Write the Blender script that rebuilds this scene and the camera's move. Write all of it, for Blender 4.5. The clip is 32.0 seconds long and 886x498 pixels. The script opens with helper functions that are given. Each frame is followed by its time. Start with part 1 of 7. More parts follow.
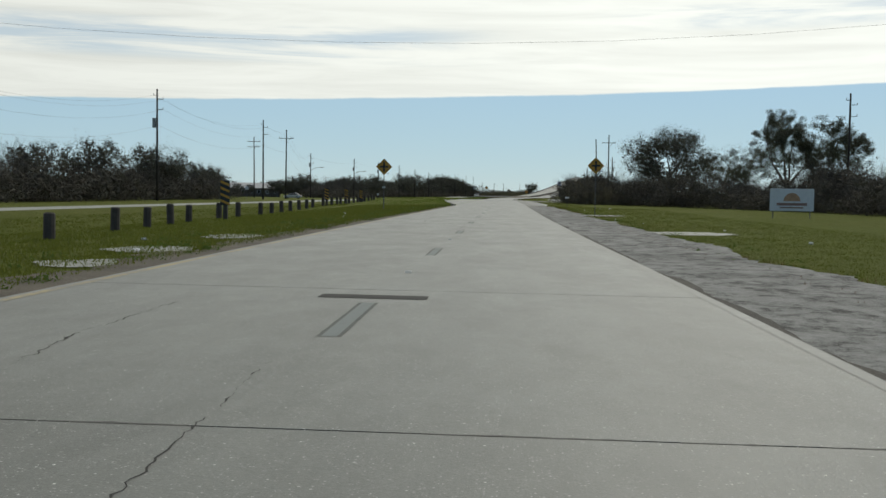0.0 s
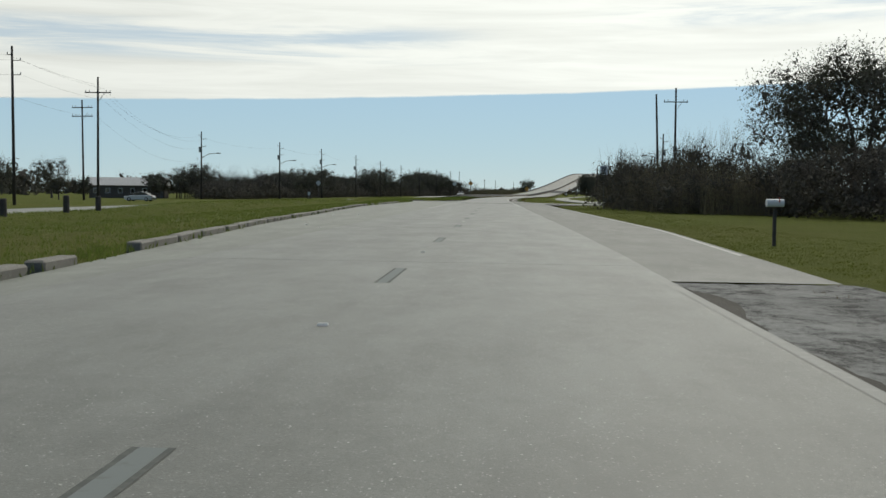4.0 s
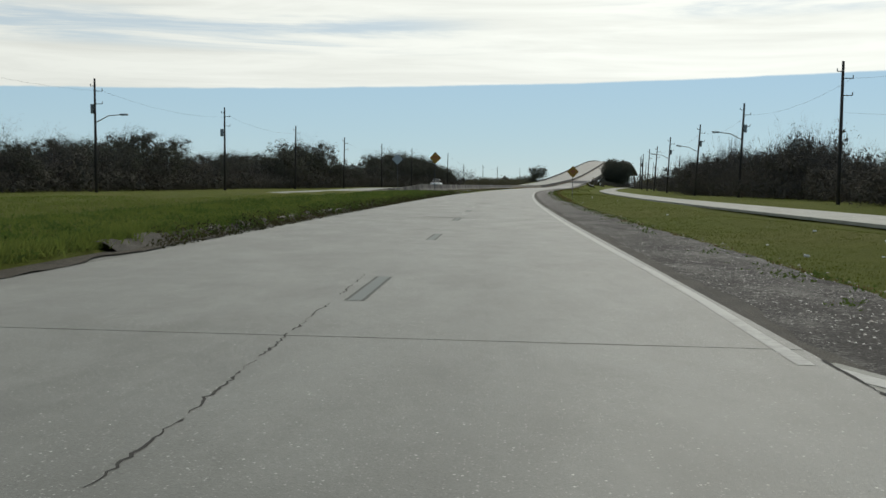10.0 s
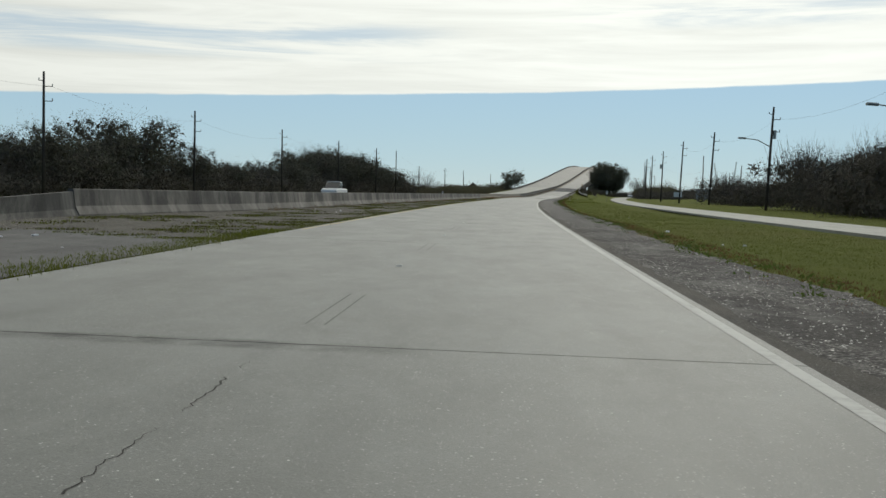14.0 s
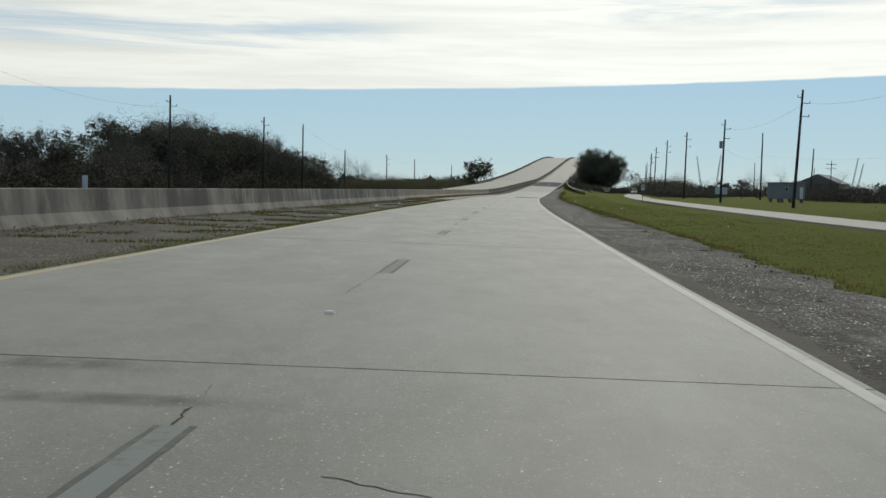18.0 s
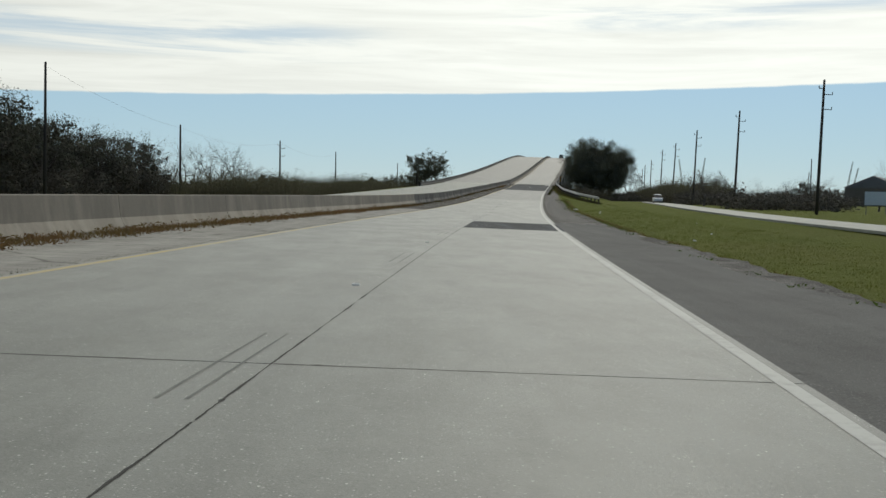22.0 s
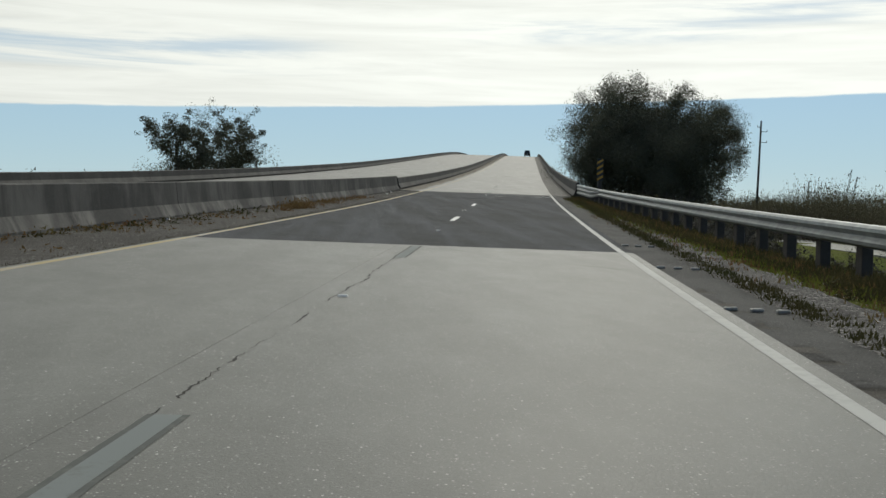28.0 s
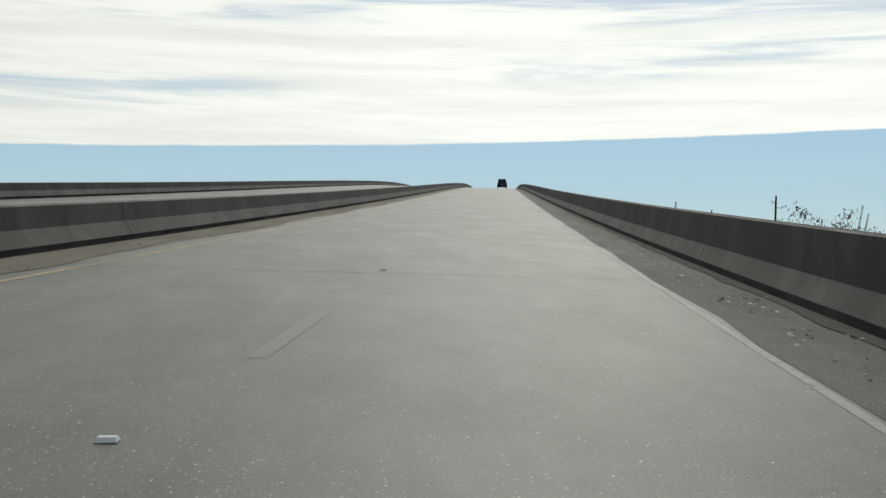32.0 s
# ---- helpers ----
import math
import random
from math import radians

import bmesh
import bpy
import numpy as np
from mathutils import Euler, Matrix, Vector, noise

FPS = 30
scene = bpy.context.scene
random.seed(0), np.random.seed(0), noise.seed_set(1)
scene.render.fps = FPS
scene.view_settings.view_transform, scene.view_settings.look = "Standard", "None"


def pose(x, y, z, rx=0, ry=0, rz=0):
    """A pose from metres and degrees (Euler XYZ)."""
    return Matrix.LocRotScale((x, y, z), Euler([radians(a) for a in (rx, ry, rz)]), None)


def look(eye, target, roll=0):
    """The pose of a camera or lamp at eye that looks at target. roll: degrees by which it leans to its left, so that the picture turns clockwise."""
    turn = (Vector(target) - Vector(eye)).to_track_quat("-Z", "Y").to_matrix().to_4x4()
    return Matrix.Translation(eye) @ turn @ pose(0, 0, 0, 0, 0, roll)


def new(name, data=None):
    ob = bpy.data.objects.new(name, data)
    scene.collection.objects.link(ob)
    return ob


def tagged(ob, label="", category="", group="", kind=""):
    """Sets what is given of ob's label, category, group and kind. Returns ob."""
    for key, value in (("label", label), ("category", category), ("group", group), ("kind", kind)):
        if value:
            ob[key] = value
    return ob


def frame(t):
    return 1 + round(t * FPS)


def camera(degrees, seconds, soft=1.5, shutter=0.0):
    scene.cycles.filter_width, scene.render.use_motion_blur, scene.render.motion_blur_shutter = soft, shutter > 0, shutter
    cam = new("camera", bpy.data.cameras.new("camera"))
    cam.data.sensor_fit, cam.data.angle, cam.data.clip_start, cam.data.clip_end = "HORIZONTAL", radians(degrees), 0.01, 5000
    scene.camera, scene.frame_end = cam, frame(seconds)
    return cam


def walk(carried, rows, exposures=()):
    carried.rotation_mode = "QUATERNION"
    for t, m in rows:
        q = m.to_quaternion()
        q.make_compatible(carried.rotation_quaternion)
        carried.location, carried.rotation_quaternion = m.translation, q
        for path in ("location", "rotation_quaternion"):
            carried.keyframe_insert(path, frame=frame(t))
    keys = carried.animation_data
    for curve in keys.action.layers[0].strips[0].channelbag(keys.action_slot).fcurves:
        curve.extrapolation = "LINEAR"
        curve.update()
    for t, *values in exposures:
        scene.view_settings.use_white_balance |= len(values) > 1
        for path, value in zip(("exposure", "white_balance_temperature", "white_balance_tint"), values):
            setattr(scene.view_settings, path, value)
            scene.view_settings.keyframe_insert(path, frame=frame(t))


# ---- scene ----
PATH = [
    (0.0, (0.000, 0.000, 1.154), (-0.661, 9.965, 0.649), 0.80),
    (0.5, (-0.174, 14.053, 1.158), (-0.830, 24.021, 0.687), 0.93),
    (1.0, (-0.340, 28.118, 1.164), (-0.981, 38.086, 0.684), 0.72),
    (1.5, (-0.484, 42.217, 1.167), (-1.122, 52.185, 0.676), 0.62),
    (2.0, (-0.596, 56.351, 1.163), (-1.207, 66.318, 0.633), 0.56),
    (2.5, (-0.691, 70.486, 1.161), (-1.304, 80.451, 0.588), 0.50),
    (3.0, (-0.783, 84.627, 1.157), (-1.401, 94.590, 0.563), 0.42),
    (3.5, (-0.871, 98.771, 1.157), (-1.483, 108.741, 0.692), 0.47),
    (4.0, (-0.945, 112.892, 1.160), (-1.537, 122.861, 0.646), 0.46),
    (4.5, (-1.017, 126.982, 1.160), (-1.614, 136.951, 0.646), 0.42),
    (5.0, (-1.106, 141.031, 1.161), (-1.723, 150.999, 0.646), 0.33),
    (5.5, (-1.233, 155.029, 1.161), (-1.911, 164.991, 0.624), 0.19),
    (6.0, (-1.396, 168.965, 1.161), (-2.072, 178.928, 0.621), 0.37),
    (6.5, (-1.566, 182.843, 1.162), (-2.223, 192.808, 0.646), 0.37),
    (7.0, (-1.733, 196.665, 1.162), (-2.373, 206.631, 0.641), 0.52),
    (7.5, (-1.900, 210.457, 1.163), (-2.544, 220.422, 0.642), 0.44),
    (8.0, (-2.064, 224.281, 1.162), (-2.714, 234.244, 0.595), 0.34),
    (8.5, (-2.213, 238.165, 1.160), (-2.842, 248.128, 0.582), 0.41),
    (9.0, (-2.343, 252.079, 1.159), (-2.956, 262.042, 0.553), 0.90),
    (9.5, (-2.460, 265.969, 1.158), (-3.089, 275.931, 0.552), 0.61),
    (10.0, (-2.565, 279.808, 1.156), (-3.175, 289.771, 0.550), 0.67),
    (10.5, (-2.656, 293.618, 1.159), (-3.265, 303.584, 0.593), 0.63),
    (11.0, (-2.741, 307.436, 1.159), (-3.329, 317.402, 0.593), 0.52),
    (11.5, (-2.809, 321.315, 1.158), (-3.375, 331.282, 0.577), 0.49),
    (12.0, (-2.836, 335.294, 1.155), (-3.364, 345.264, 0.596), 0.64),
    (12.5, (-2.794, 349.392, 1.148), (-3.275, 359.364, 0.592), 0.77),
    (13.0, (-2.682, 363.519, 1.149), (-3.105, 373.494, 0.576), 0.75),
    (13.5, (-2.468, 377.576, 1.176), (-2.840, 387.555, 0.642), 0.86),
    (14.0, (-2.214, 391.588, 1.164), (-2.541, 401.569, 0.636), 0.97),
    (14.5, (-1.904, 405.604, 1.161), (-2.187, 415.586, 0.635), 1.06),
    (15.0, (-1.556, 419.631, 1.160), (-1.835, 429.614, 0.645), 1.09),
    (15.5, (-1.171, 433.678, 1.160), (-1.420, 443.661, 0.645), 1.15),
    (16.0, (-0.735, 447.752, 1.160), (-0.943, 457.736, 0.646), 1.22),
    (16.5, (-0.233, 461.861, 1.161), (-0.379, 471.846, 0.635), 1.33),
    (17.0, (0.338, 476.013, 1.161), (0.234, 485.995, 0.572), 1.31),
    (17.5, (0.968, 490.206, 1.160), (0.896, 500.192, 0.642), 1.24),
    (18.0, (1.662, 504.418, 1.161), (1.646, 514.402, 0.594), 1.06),
    (18.5, (2.424, 518.639, 1.162), (2.453, 528.624, 0.614), 1.35),
    (19.0, (3.268, 532.860, 1.163), (3.375, 542.847, 0.682), 1.04),
    (19.5, (4.201, 547.093, 1.162), (4.353, 557.079, 0.647), 0.95),
    (20.0, (5.213, 561.340, 1.162), (5.397, 571.325, 0.638), 0.92),
    (20.5, (6.280, 575.599, 1.160), (6.485, 585.580, 0.573), 1.09),
    (21.0, (7.365, 589.895, 1.153), (7.577, 599.875, 0.555), 1.00),
    (21.5, (8.468, 604.215, 1.148), (8.723, 614.196, 0.585), 1.28),
    (22.0, (9.601, 618.534, 1.151), (9.898, 628.517, 0.641), 1.19),
    (22.5, (10.806, 632.814, 1.156), (11.153, 642.794, 0.643), 0.43),
    (23.0, (12.066, 647.034, 1.166), (12.472, 657.013, 0.656), 1.01),
    (23.5, (13.444, 661.168, 1.154), (13.908, 671.142, 0.614), 1.10),
    (24.0, (14.906, 675.306, 1.157), (15.402, 685.275, 0.538), 1.24),
    (24.5, (16.425, 689.493, 1.187), (16.965, 699.465, 0.676), 1.34),
    (25.0, (18.012, 703.721, 1.263), (18.599, 713.693, 0.806), 1.63),
    (25.5, (19.669, 718.019, 1.376), (20.297, 727.987, 0.884), 1.31),
    (26.0, (21.389, 732.427, 1.551), (22.049, 742.399, 1.186), 1.19),
    (26.5, (23.163, 746.943, 1.808), (23.849, 756.914, 1.487), 1.10),
    (27.0, (24.984, 761.564, 2.115), (25.689, 771.534, 1.817), 1.02),
    (27.5, (26.843, 776.291, 2.443), (27.525, 786.258, 1.987), 0.96),
    (28.0, (28.764, 791.108, 2.779), (29.513, 801.073, 2.394), 1.03),
    (28.5, (30.776, 805.952, 3.147), (31.604, 815.911, 2.781), 0.95),
    (29.0, (32.845, 820.726, 3.587), (33.710, 830.688, 3.455), 0.79),
    (29.5, (34.938, 835.298, 4.075), (35.848, 845.254, 3.858), 0.95),
    (30.0, (37.102, 849.732, 4.643), (38.060, 859.685, 4.587), 0.56),
    (30.5, (39.304, 864.120, 5.281), (40.315, 874.068, 5.160), 0.56),
    (31.0, (41.523, 878.478, 5.967), (42.515, 888.428, 5.834), 0.63),
    (31.5, (43.743, 892.821, 6.692), (44.736, 902.771, 6.591), 0.67),
    (32.0, (45.962, 907.152, 7.450), (46.956, 917.102, 7.418), 0.69),
]
cam = camera(44.8, 32.0)
EXPOSURE = -0.19
walk(cam, [(t, look(eye, target, roll)) for t, eye, target, roll in PATH], exposures=((0.0, EXPOSURE, 6600, 6.0), (32.0, EXPOSURE, 6600, 6.0)))

# ---- sky, sun ----
SUN_ELEV, SUN_AZ = radians(43), radians(15)      # azimuth to the right of the road's first direction
world = bpy.data.worlds.new("sky")
scene.world = world
world.use_nodes = True
wn, wl = world.node_tree.nodes, world.node_tree.links
wn.clear()


def wnode(kind, **inputs):
    n = wn.new(kind)
    for k, v in inputs.items():
        n.inputs[k].default_value = v
    return n


def wmath(op, a, b=None, clamp=False):
    n = wn.new("ShaderNodeMath")
    n.operation, n.use_clamp = op, clamp
    for i, v in enumerate((a, b)):
        if v is None:
            continue
        if isinstance(v, (int, float)):
            n.inputs[i].default_value = v
        else:
            wl.new(v, n.inputs[i])
    return n.outputs[0]


def wramp(sock, lo, hi):
    n = wn.new("ShaderNodeMapRange")
    n.interpolation_type = "SMOOTHSTEP"
    n.inputs[1].default_value, n.inputs[2].default_value = lo, hi
    wl.new(sock, n.inputs[0])
    return n.outputs[0]


tex = wn.new("ShaderNodeTexCoord")
sky = wn.new("ShaderNodeTexSky")
sky.sky_type, sky.sun_disc, sky.sun_elevation, sky.sun_rotation = "NISHITA", False, SUN_ELEV, SUN_AZ
sky.air_density, sky.dust_density, sky.ozone_density, sky.altitude = 1.0, 0.1, 1.9, 2000
sep = wn.new("ShaderNodeSeparateXYZ")
wl.new(tex.outputs["Generated"], sep.inputs[0])
elev = sep.outputs[2]
# the cloud bank begins a few degrees above the horizon; its streaks lie flat
flat = wn.new("ShaderNodeMapping")
flat.inputs["Scale"].default_value = (3.0, 3.0, 46.0)
wl.new(tex.outputs["Generated"], flat.inputs[0])
streak = wnode("ShaderNodeTexNoise", Scale=1.3, Detail=7.0, Roughness=0.62, Distortion=0.5)
wl.new(flat.outputs[0], streak.inputs["Vector"])
fine = wn.new("ShaderNodeMapping")
fine.inputs["Scale"].default_value = (14.0, 14.0, 60.0)
wl.new(tex.outputs["Generated"], fine.inputs[0])
fray = wnode("ShaderNodeTexNoise", Scale=1.5, Detail=6.0, Roughness=0.6)
wl.new(fine.outputs[0], fray.inputs["Vector"])
edge = wmath("ADD", wmath("ADD", elev, wmath("MULTIPLY", sep.outputs[0], -0.029)), wmath("MULTIPLY", wmath("SUBTRACT", fray.outputs[0], 0.5), 0.003))
bank = wramp(edge, 0.0905, 0.0927)
azim = wmath("DIVIDE", sep.outputs[0], wmath("MAXIMUM", sep.outputs[1], 0.05))


def window(sock, a, b, soft):
    return wmath("MULTIPLY", wramp(sock, a - soft, a + soft), wramp(sock, b + soft, b - soft))


# thin blue-grey rents in the cloud
rents = None
for e0, e1, a0, a1 in ((0.120, 0.150, -0.75, -0.06), (0.152, 0.170, 0.12, 0.36), (0.166, 0.186, 0.30, 0.75), (0.20, 0.26, -0.6, 0.6)):
    w_ = wmath("MULTIPLY", window(elev, e0, e1, 0.006), window(azim, a0, a1, 0.07))
    rents = w_ if rents is None else wmath("MAXIMUM", rents, w_)
gap = wmath("MULTIPLY", wramp(streak.outputs[0], 0.42, 0.66), rents)
ahead = wramp(sep.outputs[1], -0.35, 0.25)
cover = wmath("MULTIPLY", wmath("MULTIPLY", bank, ahead), wmath("SUBTRACT", 1.0, wmath("MULTIPLY", gap, 0.5)))
tone = wn.new("ShaderNodeMapRange")
tone.inputs[1].default_value, tone.inputs[2].default_value, tone.inputs[3].default_value, tone.inputs[4].default_value = 0.40, 0.74, 1.17, 0.96
wl.new(streak.outputs[0], tone.inputs[0])
# the bank glows most towards the sun
side = wn.new("ShaderNodeMapRange")
side.inputs[1].default_value, side.inputs[2].default_value, side.inputs[3].default_value, side.inputs[4].default_value = -0.45, 0.10, 0.82, 1.0
wl.new(azim, side.inputs[0])
glow = wmath("MULTIPLY", tone.outputs[0], side.outputs[0])
cloud = wn.new("ShaderNodeCombineColor")
wl.new(wmath("MULTIPLY", glow, 0.985), cloud.inputs[0])
wl.new(glow, cloud.inputs[1])
wl.new(wmath("MULTIPLY", glow, 0.965), cloud.inputs[2])
SKY_STRENGTH, CLOUD_STRENGTH = 0.10, 1.0
back1 = wnode("ShaderNodeBackground", Strength=SKY_STRENGTH)
haze = wn.new("ShaderNodeMix")
haze.data_type = "RGBA"
wl.new(wmath("MULTIPLY", wramp(elev, 0.30, 0.02), 0.72), haze.inputs[0])
wl.new(sky.outputs[0], haze.inputs[6])
haze.inputs[7].default_value = (4.3, 6.1, 7.5, 1.0)
wl.new(haze.outputs[2], back1.inputs[0])
back2 = wnode("ShaderNodeBackground", Strength=CLOUD_STRENGTH)
wl.new(cloud.outputs[0], back2.inputs[0])
mixs = wn.new("ShaderNodeMixShader")
wl.new(cover, mixs.inputs[0])
wl.new(back1.outputs[0], mixs.inputs[1])
wl.new(back2.outputs[0], mixs.inputs[2])
wout = wn.new("ShaderNodeOutputWorld")
wl.new(mixs.outputs[0], wout.inputs[0])

sun_data = bpy.data.lights.new("sun", "SUN")
sun_data.energy, sun_data.angle, sun_data.color = 1.3, radians(3.0), (1.0, 0.95, 0.87)
sun = new("sun", sun_data)
sun_dir = Vector((math.sin(SUN_AZ) * math.cos(SUN_ELEV), math.cos(SUN_AZ) * math.cos(SUN_ELEV), math.sin(SUN_ELEV)))
sun.matrix_world = sun_dir.to_track_quat("Z", "Y").to_matrix().to_4x4()


# ---- materials ----
def rgb(c):
    return (*c, 1.0)


class Mat:
    """A node material with a Principled shader; small helpers for noise, mixes and bump."""

    def __init__(self, name, rough=0.8, metal=0.0, spec=0.5):
        self.m = bpy.data.materials.new(name)
        self.m.use_nodes = True
        self.n, self.l = self.m.node_tree.nodes, self.m.node_tree.links
        self.b = self.n["Principled BSDF"]
        self.b.inputs["Roughness"].default_value = rough
        self.b.inputs["Metallic"].default_value = metal
        self.b.inputs["Specular IOR Level"].default_value = spec
        self.geo = self.n.new("ShaderNodeNewGeometry")
        self.info = self.n.new("ShaderNodeObjectInfo")

    def pos(self, scale=(1, 1, 1)):
        if tuple(scale) == (1, 1, 1):
            return self.geo.outputs["Position"]
        mp = self.n.new("ShaderNodeMapping")
        mp.inputs["Scale"].default_value = scale
        self.l.new(self.geo.outputs["Position"], mp.inputs[0])
        return mp.outputs[0]

    def noise(self, scale, detail=4.0, rough=0.6, stretch=(1, 1, 1), warp=0.0):
        t = self.n.new("ShaderNodeTexNoise")
        t.inputs["Scale"].default_value, t.inputs["Detail"].default_value = scale, detail
        t.inputs["Roughness"].default_value, t.inputs["Distortion"].default_value = rough, warp
        self.l.new(self.pos(stretch), t.inputs["Vector"])
        return t.outputs[0]

    def cells(self, scale, feature="F1", stretch=(1, 1, 1)):
        t = self.n.new("ShaderNodeTexVoronoi")
        t.feature = feature
        t.inputs["Scale"].default_value = scale
        self.l.new(self.pos(stretch), t.inputs["Vector"])
        return t

    def ramp(self, sock, lo, hi, a=0.0, b=1.0):
        t = self.n.new("ShaderNodeMapRange")
        for i, v in enumerate((lo, hi, a, b)):
            t.inputs[i + 1].default_value = v
        self.l.new(sock, t.inputs[0])
        return t.outputs[0]

    def math(self, op, a, b):
        t = self.n.new("ShaderNodeMath")
        t.operation = op
        for i, v in enumerate((a, b)):
            if isinstance(v, (int, float)):
                t.inputs[i].default_value = v
            else:
                self.l.new(v, t.inputs[i])
        return t.outputs[0]

    def mix(self, fac, a, b, blend="MIX"):
        t = self.n.new("ShaderNodeMix")
        t.data_type, t.blend_type = "RGBA", blend
        for i, v in ((0, fac), (6, a), (7, b)):
            if isinstance(v, tuple):
                t.inputs[i].default_value = rgb(v)
            elif isinstance(v, (int, float)):
                t.inputs[i].default_value = v
            else:
                self.l.new(v, t.inputs[i])
        return t.outputs[2]

    def color(self, sock):
        if isinstance(sock, tuple):
            self.b.inputs["Base Color"].default_value = rgb(sock)
        else:
            self.l.new(sock, self.b.inputs["Base Color"])
        return self

    def rough(self, sock):
        self.l.new(sock, self.b.inputs["Roughness"])
        return self

    def bump(self, sock, dist=0.01, strength=0.6):
        t = self.n.new("ShaderNodeBump")
        t.inputs["Distance"].default_value, t.inputs["Strength"].default_value = dist, strength
        self.l.new(sock, t.inputs["Height"])
        self.l.new(t.outputs[0], self.b.inputs["Normal"])
        return self


def concrete(name, base, spread=0.10, rough=0.72):
    """Weathered broom-finished road concrete: slab-to-slab tone, blotches, fine aggregate, painted sun glints,
    wheel-path soiling along the road.
    """
    k = Mat(name, rough, 0.0, 0.42)
    big = k.noise(0.12, 4, 0.6, (1, 0.12, 1))
    mid = k.noise(0.9, 7, 0.72, (1, 0.4, 1))
    track = k.noise(1.3, 4, 0.6, (1, 0.035, 1))
    broom = k.noise(0.8, 6, 0.7, (0.22, 1.7, 1))
    grit = k.noise(60, 3, 0.75)
    dark = tuple(c * (1 - spread) for c in base)
    lite = tuple(min(1, c * (1 + spread)) for c in base)
    c = k.mix(k.ramp(big, 0.3, 0.7), dark, lite)
    c = k.mix(k.ramp(mid, 0.42, 0.62, 0.0, 0.6), c, tuple(v * 0.72 for v in base))
    c = k.mix(k.ramp(k.noise(3.6, 5, 0.7, (1, 0.5, 1)), 0.5, 0.68, 0.0, 0.45), c, tuple(v * 1.3 for v in base))
    c = k.mix(k.ramp(track, 0.47, 0.62, 0.0, 0.42), c, tuple(v * 0.66 for v in base))
    c = k.mix(k.ramp(broom, 0.52, 0.66, 0.0, 0.42), c, tuple(v * 0.68 for v in base))
    c = k.mix(k.ramp(k.info.outputs["Random"], 0, 1, 0.0, 0.30), c, tuple(v * 0.74 for v in base))
    c = k.mix(k.ramp(grit, 0.48, 0.72, 0.0, 0.5), c, tuple(min(1, v * 1.45) for v in base))
    pits = k.cells(30)
    c = k.mix(k.ramp(pits.outputs["Distance"], 0.0, 0.15, 0.7, 0.0), c, tuple(v * 0.3 for v in base))
    # sun glints on the aggregate painted as pale specks; dark chips beside
    for scale, lo, hi, least, share in ((9, 0.035, 0.085, 0.72, 1.0), (17, 0.06, 0.15, 0.74, 1.0), (30, 0.08, 0.24, 0.78, 0.9), (60, 0.12, 0.36, 0.72, 0.6)):
        chips = k.cells(scale)
        pick = k.n.new("ShaderNodeSeparateColor")
        k.l.new(chips.outputs["Color"], pick.inputs[0])
        c = k.mix(k.math("MULTIPLY", k.ramp(chips.outputs["Distance"], lo, hi, 1.0, 0.0), k.ramp(pick.outputs[0], least, 1.0, 0.0, share)), c, (0.72, 0.72, 0.66))
        c = k.mix(k.math("MULTIPLY", k.ramp(chips.outputs["Distance"], lo, hi * 1.4, 1.0, 0.0), k.ramp(pick.outputs[1], 0.6, 1.0, 0.0, share)), c, tuple(v * 0.45 for v in base))
    c = k.mix(k.ramp(k.noise(2.3, 3, 0.5, (1, 0.3, 1)), 0.58, 0.72, 0.0, 0.28), c, tuple(v * 0.5 for v in base))
    k.color(c)
    k.rough(k.ramp(mid, 0.3, 0.7, rough - 0.06, rough + 0.05))
    k.bump(k.math("ADD", grit, k.math("MULTIPLY", mid, 0.5)), 0.005, 0.5)
    return k.m


M_SLAB = concrete("road_concrete", (0.140, 0.144, 0.126), 0.16, 0.45)
M_SLAB_SOILED = concrete("soiled_road_concrete", (0.118, 0.121, 0.106), 0.18, 0.45)
# road concrete toned darker: the ramp's weaker sheen put into the colour
M_SLAB_RAMP = concrete("dimmed_ramp_concrete", (0.083, 0.085, 0.074), 0.2, 0.47)
M_DECK = concrete("deck_concrete", (0.077, 0.076, 0.066), 0.28, 0.47)
M_PALE = concrete("side_concrete", (0.21, 0.218, 0.19), 0.10, 0.62)
M_BASE = Mat("joint_dirt", 0.95).color((0.055, 0.05, 0.045)).m


